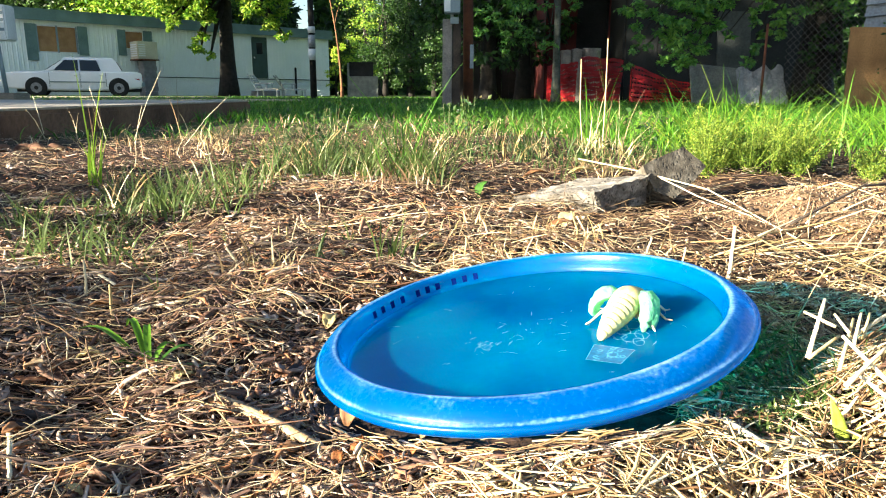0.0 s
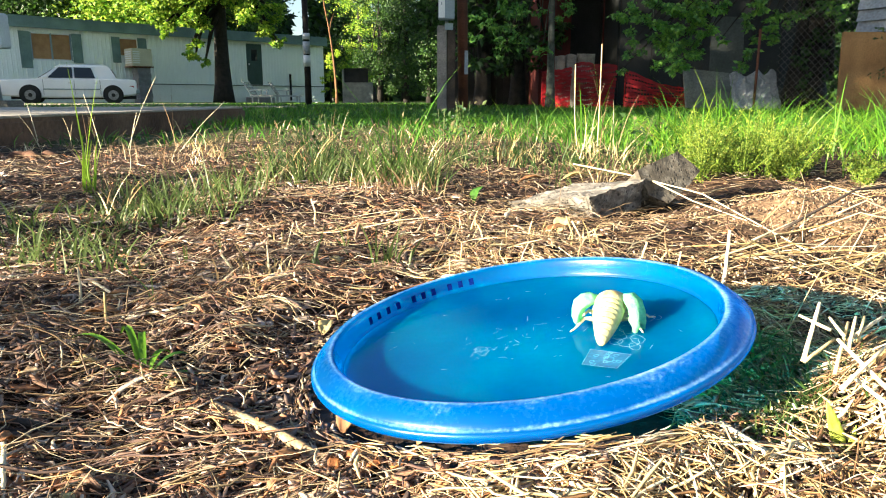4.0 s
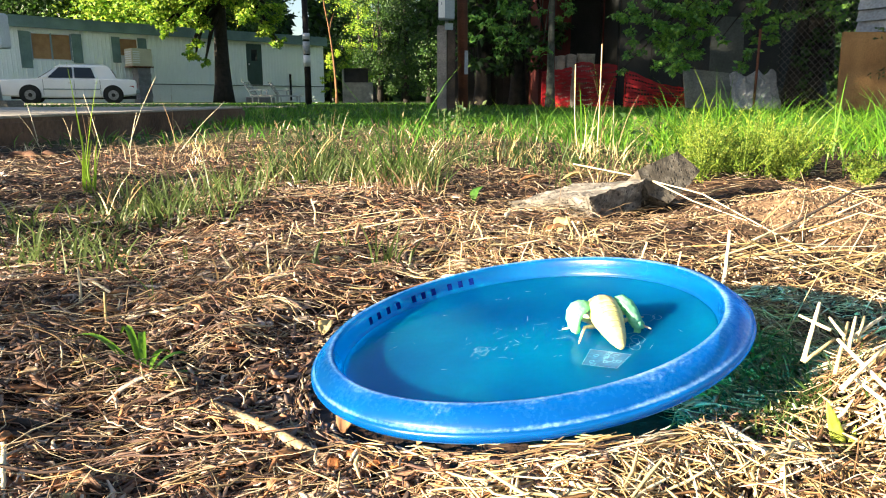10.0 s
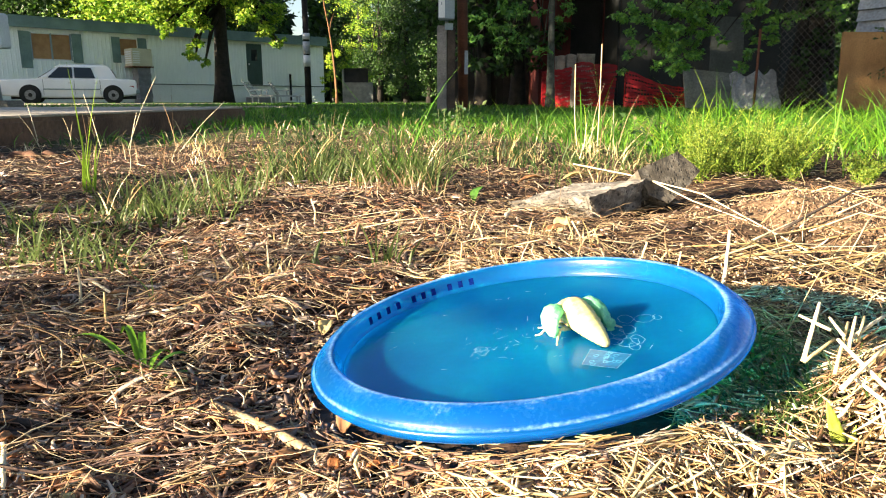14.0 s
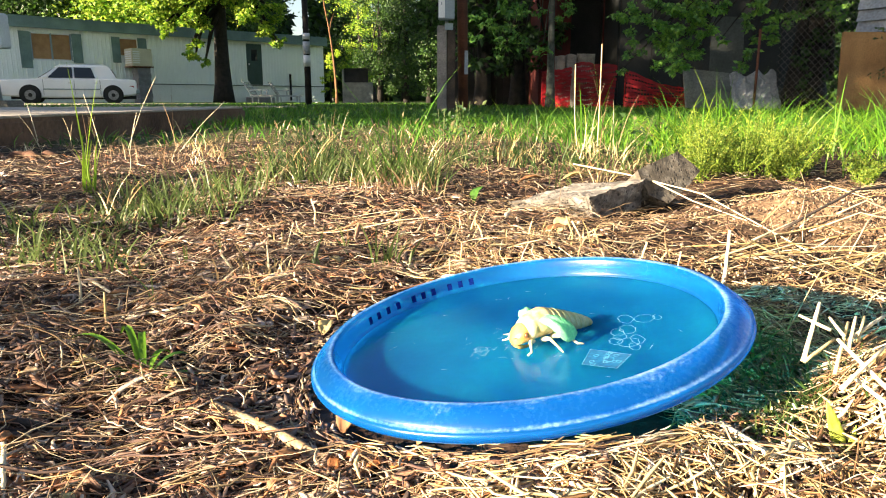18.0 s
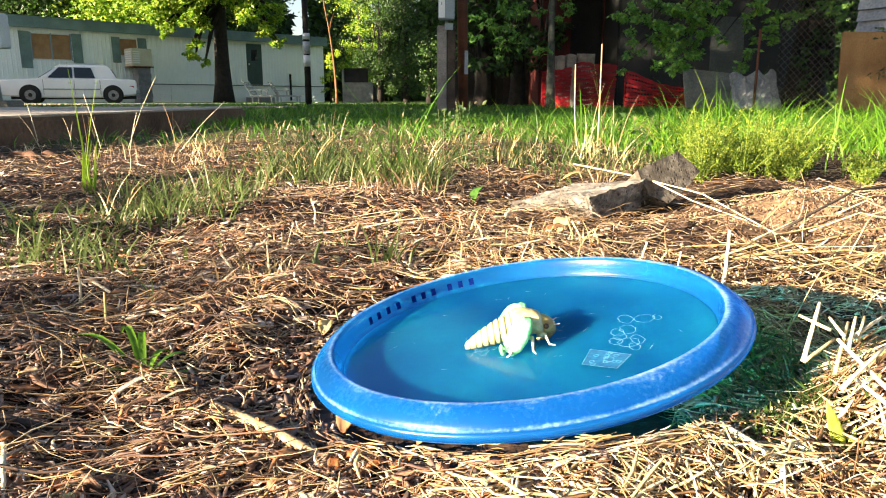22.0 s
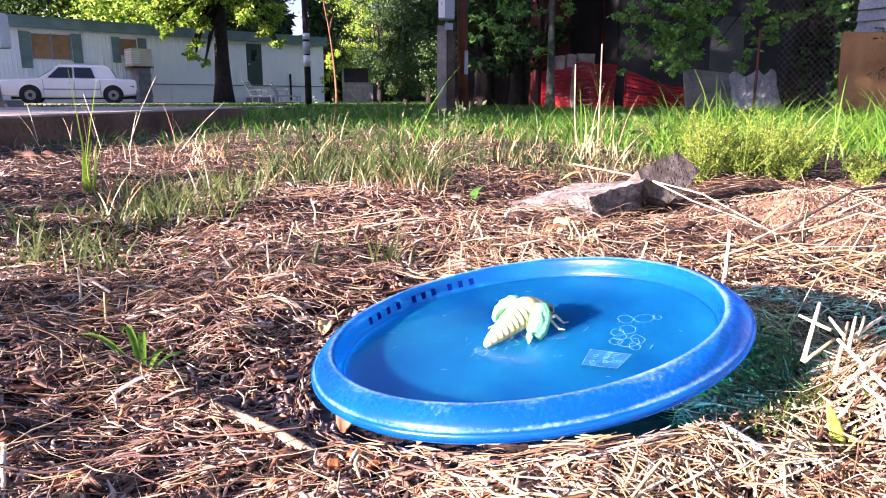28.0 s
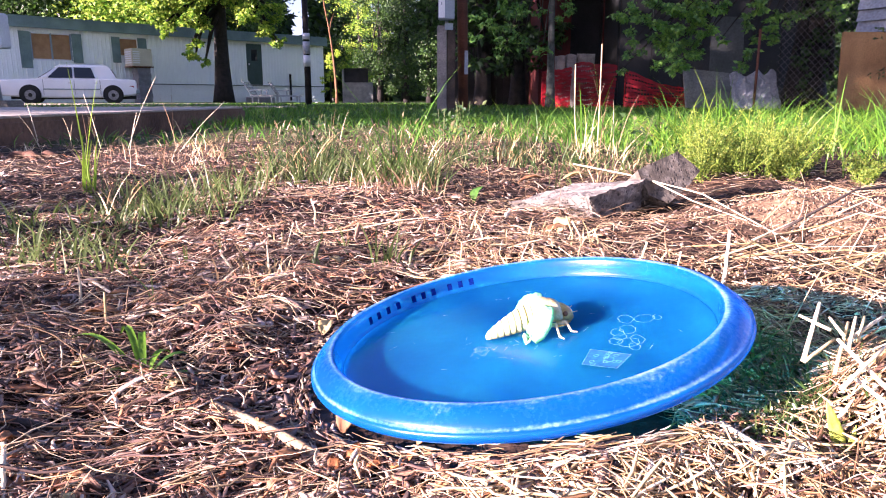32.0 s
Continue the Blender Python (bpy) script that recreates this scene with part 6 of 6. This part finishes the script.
# ---- car ----
def car():
    c = root("car", pose(-14.85, 23.9, 0.0, 0, 0, 25) @ Matrix.Scale(0.925, 4), "white older four-door sedan parked by the mobile home", "car")

    def ring(x, hw, z0, z1, rnd=0.045):
        return [(x, -hw + rnd, z0), (x, -hw, z0 + rnd), (x, -hw - 0.02, (z0 + z1) / 2), (x, -hw + 0.015, z1 - rnd), (x, -hw + rnd + 0.02, z1), (x, 0, z1 + 0.025),
                (x, hw - rnd - 0.02, z1), (x, hw - 0.015, z1 - rnd), (x, hw + 0.02, (z0 + z1) / 2), (x, hw, z0 + rnd), (x, hw - rnd, z0), (x, 0, z0)]

    st = ((-0.1, 0.78, 0.36, 0.76), (-0.06, 0.82, 0.33, 0.81), (0.2, 0.845, 0.28, 0.85), (0.5, 0.85, 0.26, 0.865), (1.0, 0.86, 0.24, 0.88), (1.4, 0.865, 0.22, 0.895), (2.4, 0.87, 0.21, 0.905), (3.5, 0.87, 0.22, 0.91), (3.95, 0.865, 0.25, 0.905), (4.35, 0.85, 0.30, 0.895), (4.5, 0.84, 0.34, 0.875), (4.55, 0.80, 0.38, 0.80))
    part("body", sharp(loft([ring(*s) for s in st])), CARW, c, smooth=True)
    roofx = ((1.30, 3.86, 0.80, 0.90), (1.58, 3.79, 0.755, 1.08), (1.86, 3.68, 0.71, 1.28), (1.93, 3.62, 0.69, 1.35), (2.00, 3.56, 0.65, 1.395), (2.2, 3.42, 0.48, 1.425))
    bm = loft([[(a, -w, z), (a, 0, z + 0.01), (a, w, z), ((a + b) / 2, w + 0.01, z), (b, w, z), (b, 0, z + 0.01), (b, -w, z), ((a + b) / 2, -w - 0.01, z)] for a, b, w, z in roofx])
    part("roof", sharp(bm), CARW, c, "white vinyl-covered roof", smooth=True)

    def pane(name, pts, m=GLASSD, th=0.012):
        bm = bmesh.new()
        f = bm.faces.new([bm.verts.new(p) for p in pts])
        r = bmesh.ops.extrude_face_region(bm, geom=[f])
        bm.normal_update()
        n = f.normal.copy()
        for v in (e for e in r["geom"] if isinstance(e, bmesh.types.BMVert)):
            v.co += Vector((0, th if pts[0][1] < 0 else -th, 0)) if abs(n.y) > 0.5 else Vector((th * 2, 0, 0))
        return part(name, bm, m, c)

    for s in (-1, 1):
        w = lambda z: s * (0.80 - (z - 0.90) * 0.235 + 0.030)
        lo, hi = 0.925, 1.305
        pane("side_window", [(1.60, w(lo), lo), (2.42, w(lo), lo), (2.42, w(hi), hi), (1.99, w(hi), hi)])
        pane("side_window", [(2.48, w(lo), lo), (3.16, w(lo), lo), (3.04, w(hi), hi), (2.48, w(hi), hi)])
        part("door_mirror", box(1.5, 1.64, s * 0.98 - 0.06, s * 0.98 + 0.06, 0.90, 1.0), CARW, c, bevel=0.02)
        part("side_moulding", box(1.45, 3.28, s * 0.895 - 0.012, s * 0.895 + 0.012, 0.50, 0.545), BOXGREY, c)
        for x in (1.45, 2.45, 3.3):
            part("door_seam", box(x, x + 0.012, s * 0.888 - 0.006, s * 0.888 + 0.006, 0.34, 0.86), BLACK, c)
        for x in (2.26, 3.1):
            part("door_handle", box(x, x + 0.13, s * 0.885 - 0.02, s * 0.885 + 0.02, 0.735, 0.765), CHROME, c)
        part("headlight", box(-0.12, -0.08, s * 0.62 - 0.13, s * 0.62 + 0.13, 0.52, 0.64), CHROME, c)
        part("tail_light", box(4.52, 4.57, s * 0.6 - 0.16, s * 0.6 + 0.16, 0.58, 0.72), REDNET, c)
        part("marker_light", box(4.3, 4.45, s * 0.845 - 0.02, s * 0.845 + 0.02, 0.60, 0.66), REDNET, c)
        for x in (1.02, 3.72):
            # black disc on the body side stands in for the shaded wheel well
            part("wheel_arch", cyl((x, s * 0.70, 0.33), (x, s * 0.893, 0.33), 0.352, n=28), BLACK, c)
            wl = part("wheel", cyl((x, s * 0.72, 0.315), (x, s * 0.905, 0.315), 0.315, n=28), RUBBER, c, bevel=0.02)
            part("rim", cyl((x, s * 0.90, 0.315), (x, s * 0.915, 0.315), 0.18, n=24), HUBCAP, wl)
            part("hub", cyl((x, s * 0.915, 0.315), (x, s * 0.925, 0.315), 0.07, n=12), BLACK, wl)
    pane("windscreen", [(1.30, -0.72, 0.92), (1.30, 0.72, 0.92), (1.86, 0.64, 1.30), (1.86, -0.64, 1.30)])
    pane("rear_window", [(3.86, -0.42, 0.98), (3.86, 0.42, 0.98), (3.70, 0.38, 1.28), (3.70, -0.38, 1.28)])
    part("front_bumper", box(-0.2, 0.1, -0.84, 0.84, 0.34, 0.52), CARW, c, bevel=0.03)
    part("rear_bumper", box(4.45, 4.64, -0.84, 0.84, 0.36, 0.54), BOXGREY, c, bevel=0.03)
    part("grille", box(-0.115, -0.1, -0.42, 0.42, 0.50, 0.66), CHROME, c)
    part("underside", box(0.4, 4.5, -0.75, 0.75, 0.17, 0.30), BLACK, c)


car()


# ---- lawn chairs ----
def lounger(m, label):
    r = root("lawn_chair", m, label, "chair", "lawn chairs")
    for y in (-0.28, 0.28):
        part("rail", box(0.0, 1.1, y - 0.025, y + 0.025, 0.30, 0.35), CHAIRP, r)
        for x in (0.08, 0.98):
            part("leg", box(x, x + 0.05, y - 0.025, y + 0.025, -0.01, 0.30), CHAIRP, r)
        part("back_rail", tube([(0.08, y, 0.33), (-0.35, y, 0.98)], 0.028, 8), CHAIRP, r)
        part("armrest", box(0.0, 0.6, y - 0.04, y + 0.04, 0.56, 0.60), CHAIRP, r)
        part("arm_post", box(0.5, 0.55, y - 0.02, y + 0.02, 0.35, 0.56), CHAIRP, r)
    for i in range(8):
        part("seat_slat", box(0.06 + i * 0.13, 0.15 + i * 0.13, -0.25, 0.25, 0.352, 0.37), CHAIRP, r)
    for i in range(6):
        s = 0.1 + i * 0.15
        part("back_slat", tube([(0.08 - 0.43 * s, -0.26, 0.34 + 0.65 * s), (0.08 - 0.43 * s, 0.26, 0.34 + 0.65 * s)], 0.035, 6), CHAIRP, r)
    r.scale = (0.86, 0.86, 0.86)
    return r


a = lounger(pose(-7.2, 27.0, 0.0, 0, 0, -12), "white plastic lawn lounger on the grass")
b = copy_thing(a, pose(-6.75, 29.0, 0.0, 0, 0, 25))
b["label"] = "white plastic lawn chair standing behind the lounger"


# ---- posts ----
def posts():
    p = root("thin_pole", Matrix.Translation((-3.4, 18, 0)), "thin brown wooden pole with white bands", "pole")
    part("shaft", tube([(0, 0, -0.1), (0.0, 0, 1.2), (-0.02, 0, 3.6)], [0.085, 0.075, 0.07], 10), BARK, p, smooth=True)
    for z0, z1, m in ((0.95, 1.22, WHITEP), (1.25, 1.55, PALESHEET), (1.60, 1.75, WHITEP)):
        part("band", cyl((-0.005, 0, z0), (-0.005, 0, z1), 0.092), m, p, smooth=True)
    p = root("meter_post", Matrix.Translation((0.04, 8.0, 0)), "grey timber post with an electric meter box", "post")
    # lit and unlit halves of the post are set apart by colour
    part("timber", box(-0.105, 0.0, -0.07, 0.07, -0.1, 0.93), LITTIMBER, p, "weathered timber lightened as the lit side", bevel=0.008)
    part("timber", box(0.004, 0.095, -0.055, 0.075, -0.1, 0.91), DARKTIMBER, p, "darker brown timber on the unlit side", bevel=0.008)
    part("bracket", box(-0.02, 0.07, -0.095, -0.072, 0.88, 0.95), BOXGREY, p)
    bx = part("meter_box", box(-0.09, 0.085, -0.16, 0.0, 0.985, 1.5), BOXGREY, p, "grey metal meter box", bevel=0.01)
    part("cover", box(-0.088, -0.02, -0.166, -0.161, 1.0, 1.48), WHITEP, bx)
    for i in range(6):
        part("label_bar", box(-0.058, -0.05, -0.171, -0.167, 1.13 + i * 0.05, 1.16 + i * 0.05), BOXGREY, bx)
    part("conduit", cyl((0.0, 0, 0.9), (0.0, 0, 1.0), 0.02), BOXGREY, p)
    p = root("red_pole", Matrix.Translation((0.215, 8.25, 0)), "rusty red-brown wooden pole behind the meter post", "pole")
    part("shaft", tube([(0.02, 0, -0.1), (0, 0, 1.5), (-0.04, 0, 3.6)], [0.06, 0.058, 0.055], 12), RUST, p, smooth=True)
    part("tag", box(0.03, 0.07, -0.075, -0.062, 0.42, 0.68), PALESHEET, p)


posts()


# ---- red plastic fence, shed, sheets, wire fence, board ----
def red_fence():
    r = root("red_plastic_fence", Matrix.Identity(4), "sagging red plastic mesh fence", "fence")
    runs = (((1.66, 12.0), (2.16, 12.0), 0.62, 0.67, 0.0), ((2.28, 12.3), (2.98, 12.3), 0.78, 0.73, 0.0), ((3.04, 11.9), (4.15, 11.4), 0.64, 0.27, 0.06))
    for k, ((x0, y0), (x1, y1), h0, h1, sag) in enumerate(runs):
        nx, nz = 24, 11
        for i in range(nz):
            bm = bmesh.new()
            z0, z1 = i / nz, (i + 0.80) / nz
            prev = None
            for j in range(nx + 1):
                s = j / nx
                h = h0 + (h1 - h0) * s - sag * math.sin(math.pi * s)
                wob = 0.012 * math.sin(s * 11 + i * 1.7 + k) + 0.006 * math.sin(s * 31 + i)
                x, y = x0 + (x1 - x0) * s + 0.03 * (1 - z0) * (0.5 - s), y0 + (y1 - y0) * s + 0.02 * math.sin(s * 8 + k) + 0.05 * math.sin(z0 * 5 + k)
                cur = (bm.verts.new((x, y - 0.012, max(0.0, h * z0 + wob))), bm.verts.new((x, y + 0.012, max(0.004, h * z1 + wob))))
                if prev:
                    bm.faces.new((prev[0], cur[0], cur[1], prev[1]))
                prev = cur
            ob = part("strip", bm, REDNET, r)
            ob.modifiers.new("thick", "SOLIDIFY").thickness = 0.003
        bm = bmesh.new()
        for j in range(0, nx, 1):
            s = j / nx
            h = h0 + (h1 - h0) * s - sag * math.sin(math.pi * s)
            x, y = x0 + (x1 - x0) * s, y0 + (y1 - y0) * s + 0.02 * math.sin(s * 8 + k) + 0.05
            box(x, x + 0.014, y, y + 0.006, 0, h * 0.97, bm)
        part("webbing", bm, REDNET, r)["kind"] = "stuff"
    for x0, x1, h in ((1.99, 2.13, 0.88), (2.18, 2.33, 0.91), (2.37, 2.66, 0.92)):
        bm = box(x0, x1, 12.6, 12.8, -0.02, h)
        bmesh.ops.subdivide_edges(bm, edges=bm.edges[:], cuts=4, use_grid_fill=True)
        for v in bm.verts:
            v.co += Vector((noise.noise(v.co * 9), noise.noise(v.co * 9 + Vector((5, 0, 0))), noise.noise(v.co * 11 + Vector((0, 5, 0))))) * 0.03
        tagged(part("timber_stump", bm, LITTIMBER), "rough grey timber stump behind the red fence", "stump", "timber stumps")


red_fence()


def backyard():
    s = root("red_shed", Matrix.Translation((2.9, 14.6, 0)), "dark red wooden shed deep in the shade", "shed")
    for i in range(9):
        if i in (3, 4, 5):
            continue
        part("board", box(-0.95 + i * 0.21, -0.745 + i * 0.21, -0.02 * (i % 2), 0.05, 0.0, 2.5), REDSHED, s)
    # black sheet stands in for the shade inside the doorway
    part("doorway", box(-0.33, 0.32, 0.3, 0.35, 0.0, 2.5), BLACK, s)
    part("side_wall", box(-0.95, -0.9, 0.06, 1.8, 0, 2.5), REDSHED, s)
    part("side_wall", box(0.9, 0.95, 0.06, 1.8, 0, 2.5), REDSHED, s)
    part("roof", box(-1.1, 1.1, -0.2, 1.9, 2.5, 2.58), GREYSHEET, s)
    # fence added as a dark backdrop where the yard lies in black shade
    bf = root("board_fence", Matrix.Translation((0.25, 16.2, 0)), "near-black board fence added as a backdrop for the deep shade", "fence")
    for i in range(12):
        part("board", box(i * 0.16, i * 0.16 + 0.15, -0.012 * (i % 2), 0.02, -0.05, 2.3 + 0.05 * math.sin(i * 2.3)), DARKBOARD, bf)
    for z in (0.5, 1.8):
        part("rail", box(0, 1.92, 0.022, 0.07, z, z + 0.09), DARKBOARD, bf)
    # sheets coloured near black; the wall also blocks light leaking from behind
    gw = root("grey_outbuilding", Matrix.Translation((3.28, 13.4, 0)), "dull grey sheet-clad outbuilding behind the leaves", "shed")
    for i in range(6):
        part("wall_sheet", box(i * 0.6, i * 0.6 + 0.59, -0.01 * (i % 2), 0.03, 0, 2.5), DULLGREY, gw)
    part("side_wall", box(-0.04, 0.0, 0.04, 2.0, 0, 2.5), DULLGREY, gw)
    part("roof", box(-0.2, 3.8, -0.25, 2.2, 2.5, 2.58), GREYSHEET, gw)
    ps = root("small_shed", Matrix.Translation((-4.5, 30.5, 0)), "small pale shed with a dark roof at the back", "shed")
    part("wall", box(0.2, 1.5, 0, 0.06, 0, 0.86), PALEBOARD, ps)
    part("wall", box(0.2, 0.27, -0.006, 1.2, 0.862, 1.4), PALEBOARD, ps)
    # black panel fills the opening in place of a shaded inside
    part("opening", box(0.28, 1.3, 0.1, 0.16, 0.86, 1.42), BLACK, ps)
    part("roof", box(0.28, 1.3, 0.0, 1.2, 1.41, 1.45), BLACK, ps)
    o = part("metal_sheet", box(-0.26, 0.26, -0.02, 0.02, 0, 1.45), GREYSHEET, bevel=0.004)
    o.matrix_world = pose(4.52, 11.4, -0.02, -6, 0, 0)
    tagged(o, "large grey sheet panel leaning in the shade", "panel")
    o = part("plywood_sheet", box(-0.36, 0.36, -0.012, 0.012, 0, 0.60), PALEBOARD, bevel=0.004)
    o.matrix_world = pose(3.62, 9.6, -0.02, -25, 5, 8)
    tagged(o, "pale board leaning low against the brush", "panel")
    bm = bmesh.new()
    bmesh.ops.create_grid(bm, x_segments=16, y_segments=12, size=0.5)
    for v in bm.verts:
        v.co = Vector((v.co.x * 0.6, v.co.y * 0.3, 0.2 - v.co.y * 0.55 + 0.09 * noise.noise(v.co * 5) + 0.04 * noise.noise(v.co * 13)))
    o = part("plastic_sheet", bm, PALESHEET, smooth=False)
    o.modifiers.new("thick", "SOLIDIFY").thickness = 0.006
    o.matrix_world = pose(3.95, 9.0, -0.02, 0, 0, 180)
    tagged(o, "crumpled pale blue plastic sheet under the tree", "sheet")
    # wire fence
    f = root("wire_fence", Matrix.Translation((3.50, 8.0, 0)), "rusty chain-link fence with diamond mesh", "fence")
    P = []
    w, c = 1.3, 0.075
    for sgn in (-1, 1):
        for i in range(-18, 36):
            x0 = i * c
            pts = []
            for j in range(18):
                z = j * c
                x = x0 + sgn * z
                if 0.2 <= x <= w:
                    pts.append((x, 0.006 * (-1) ** (j + (sgn > 0)), z + 0.02))
            if len(pts) > 2:
                P.append(pts)
    bm = bmesh.new()
    for pts in P:
        tube(pts, 0.0024, 3, bm)
    part("mesh", bm, WIRE, f)
    part("post", cyl((0, 0, -0.1), (0, 0, 0.9), 0.014), RUST, f, "thin rusty post", smooth=True)
    part("post", cyl((1.3, 0, -0.1), (1.3, 0, 1.42), 0.028), WIRE, f, smooth=True)
    part("top_rail", cyl((0.15, 0, 1.36), (1.3, 0, 1.36), 0.018), WIRE, f, smooth=True)
    # orange board and house side
    o = part("orange_board", box(0, 0.62, -0.012, 0.012, 0, 0.78), PLYPALE, bevel=0.003)
    o.matrix_world = pose(3.88, 7.0, 0.0, -3, 0, 2)
    tagged(o, "weathered orange plywood board standing on edge", "board")
    hs = root("grey_house", pose(4.28, 7.5, 0, 0, 0, -55), "blue-grey boarded house wall behind the plywood", "house")
    for i in range(22):
        z = i * 0.115
        lap = loft([[(x, -0.045, z), (x, 0.02, z), (x, 0.02, z + 0.112), (x, -0.008, z + 0.112)] for x in (0, 4.0)])
        part("siding_board", lap, BLUESIDE, hs)
    part("wall", box(0.0, 4.0, 0.03, 0.35, 0, 2.6), BLUESIDE, hs)
    part("roof", box(-0.2, 4.2, -0.3, 0.6, 2.6, 2.7), GREYSHEET, hs)


backyard()


# ---- what moves ----
def motions():
    spots = [(0.0, 0.0446, -0.0087, 48.6), (1.0, 0.0419, -0.0067, 59.9), (3.0, 0.0403, -0.0061, 64.5), (5.5, 0.0410, -0.0073, 73.6), (7.0, 0.0419, -0.0132, 79.8), (8.0, 0.0413, -0.0122, 80.5),
             (9.0, 0.0417, -0.0127, 84.6), (10.0, 0.0380, -0.0117, 91.5), (11.5, 0.0355, -0.0115, 97.2), (12.0, 0.0350, -0.0104, 97.0), (13.0, 0.0275, -0.0086, 106.9), (14.0, 0.0264, -0.0078, 108.0),
             (14.5, 0.0252, -0.0094, 113.5), (16.5, 0.0222, -0.0051, 153.8), (17.0, 0.0226, -0.0030, 171.4), (17.5, 0.0175, -0.0022, 190.0), (18.0, 0.0118, -0.0034, 204.0), (18.5, 0.0085, -0.0070, 227.0),
             (19.0, 0.0023, -0.0065, 263.1), (19.5, -0.0042, -0.0050, 293.0), (20.0, -0.0037, 0.0020, 310.1), (20.5, -0.0030, -0.0060, 324.7), (21.0, -0.0041, -0.0063, 334.0), (21.5, -0.0038, -0.0042, 344.3),
             (22.0, -0.0062, -0.0014, 359.5), (22.5, -0.0061, 0.0060, 386.8), (23.0, -0.0048, 0.0080, 405.1), (24.0, -0.0056, 0.0091, 408.1), (24.5, -0.0038, 0.0085, 399.5), (25.5, -0.0022, 0.0063, 390.8),
             (27.5, 0.0006, 0.0081, 391.0), (28.0, -0.0011, 0.0105, 396.0), (29.0, 0.0001, 0.0078, 387.5), (30.0, -0.0002, 0.0053, 381.0), (31.0, 0.0019, 0.0087, 371.5), (32.0, 0.0043, 0.0093, 366.2)]
    walk(CICADA, [(t, DISC_M @ pose(x, y - 0.0040 - 0.0045 * min(1, max(0, (t - 14) / 2.5)), -0.0130, 0, 0, a)) for t, x, y, a in spots])
    for leg, kind, side, base in LEGS:
        phase = {"front_leg": 0.0, "middle_leg": 2.1, "hind_leg": 4.2}[kind] + (side > 0) * math.pi
        rows = []
        for i in range(65):
            t = i * 0.5
            k = max(range(len(spots)), key=lambda j: -abs(spots[j][0] - t))
            j = min(max(k, 1), len(spots) - 1)
            rate = abs(spots[j][3] - spots[j - 1][3]) / (spots[j][0] - spots[j - 1][0]) + 900 * math.dist(spots[j][1:3], spots[j - 1][1:3])
            amp = min(16, 3 + 0.35 * rate)
            swing = amp * math.sin(phase + 2.6 * t)
            lift = 0.35 * amp * max(0, math.cos(phase + 2.6 * t))
            rows.append((t, pose(*base, side * lift, 0, side * swing)))
        walk(leg, rows)


motions()
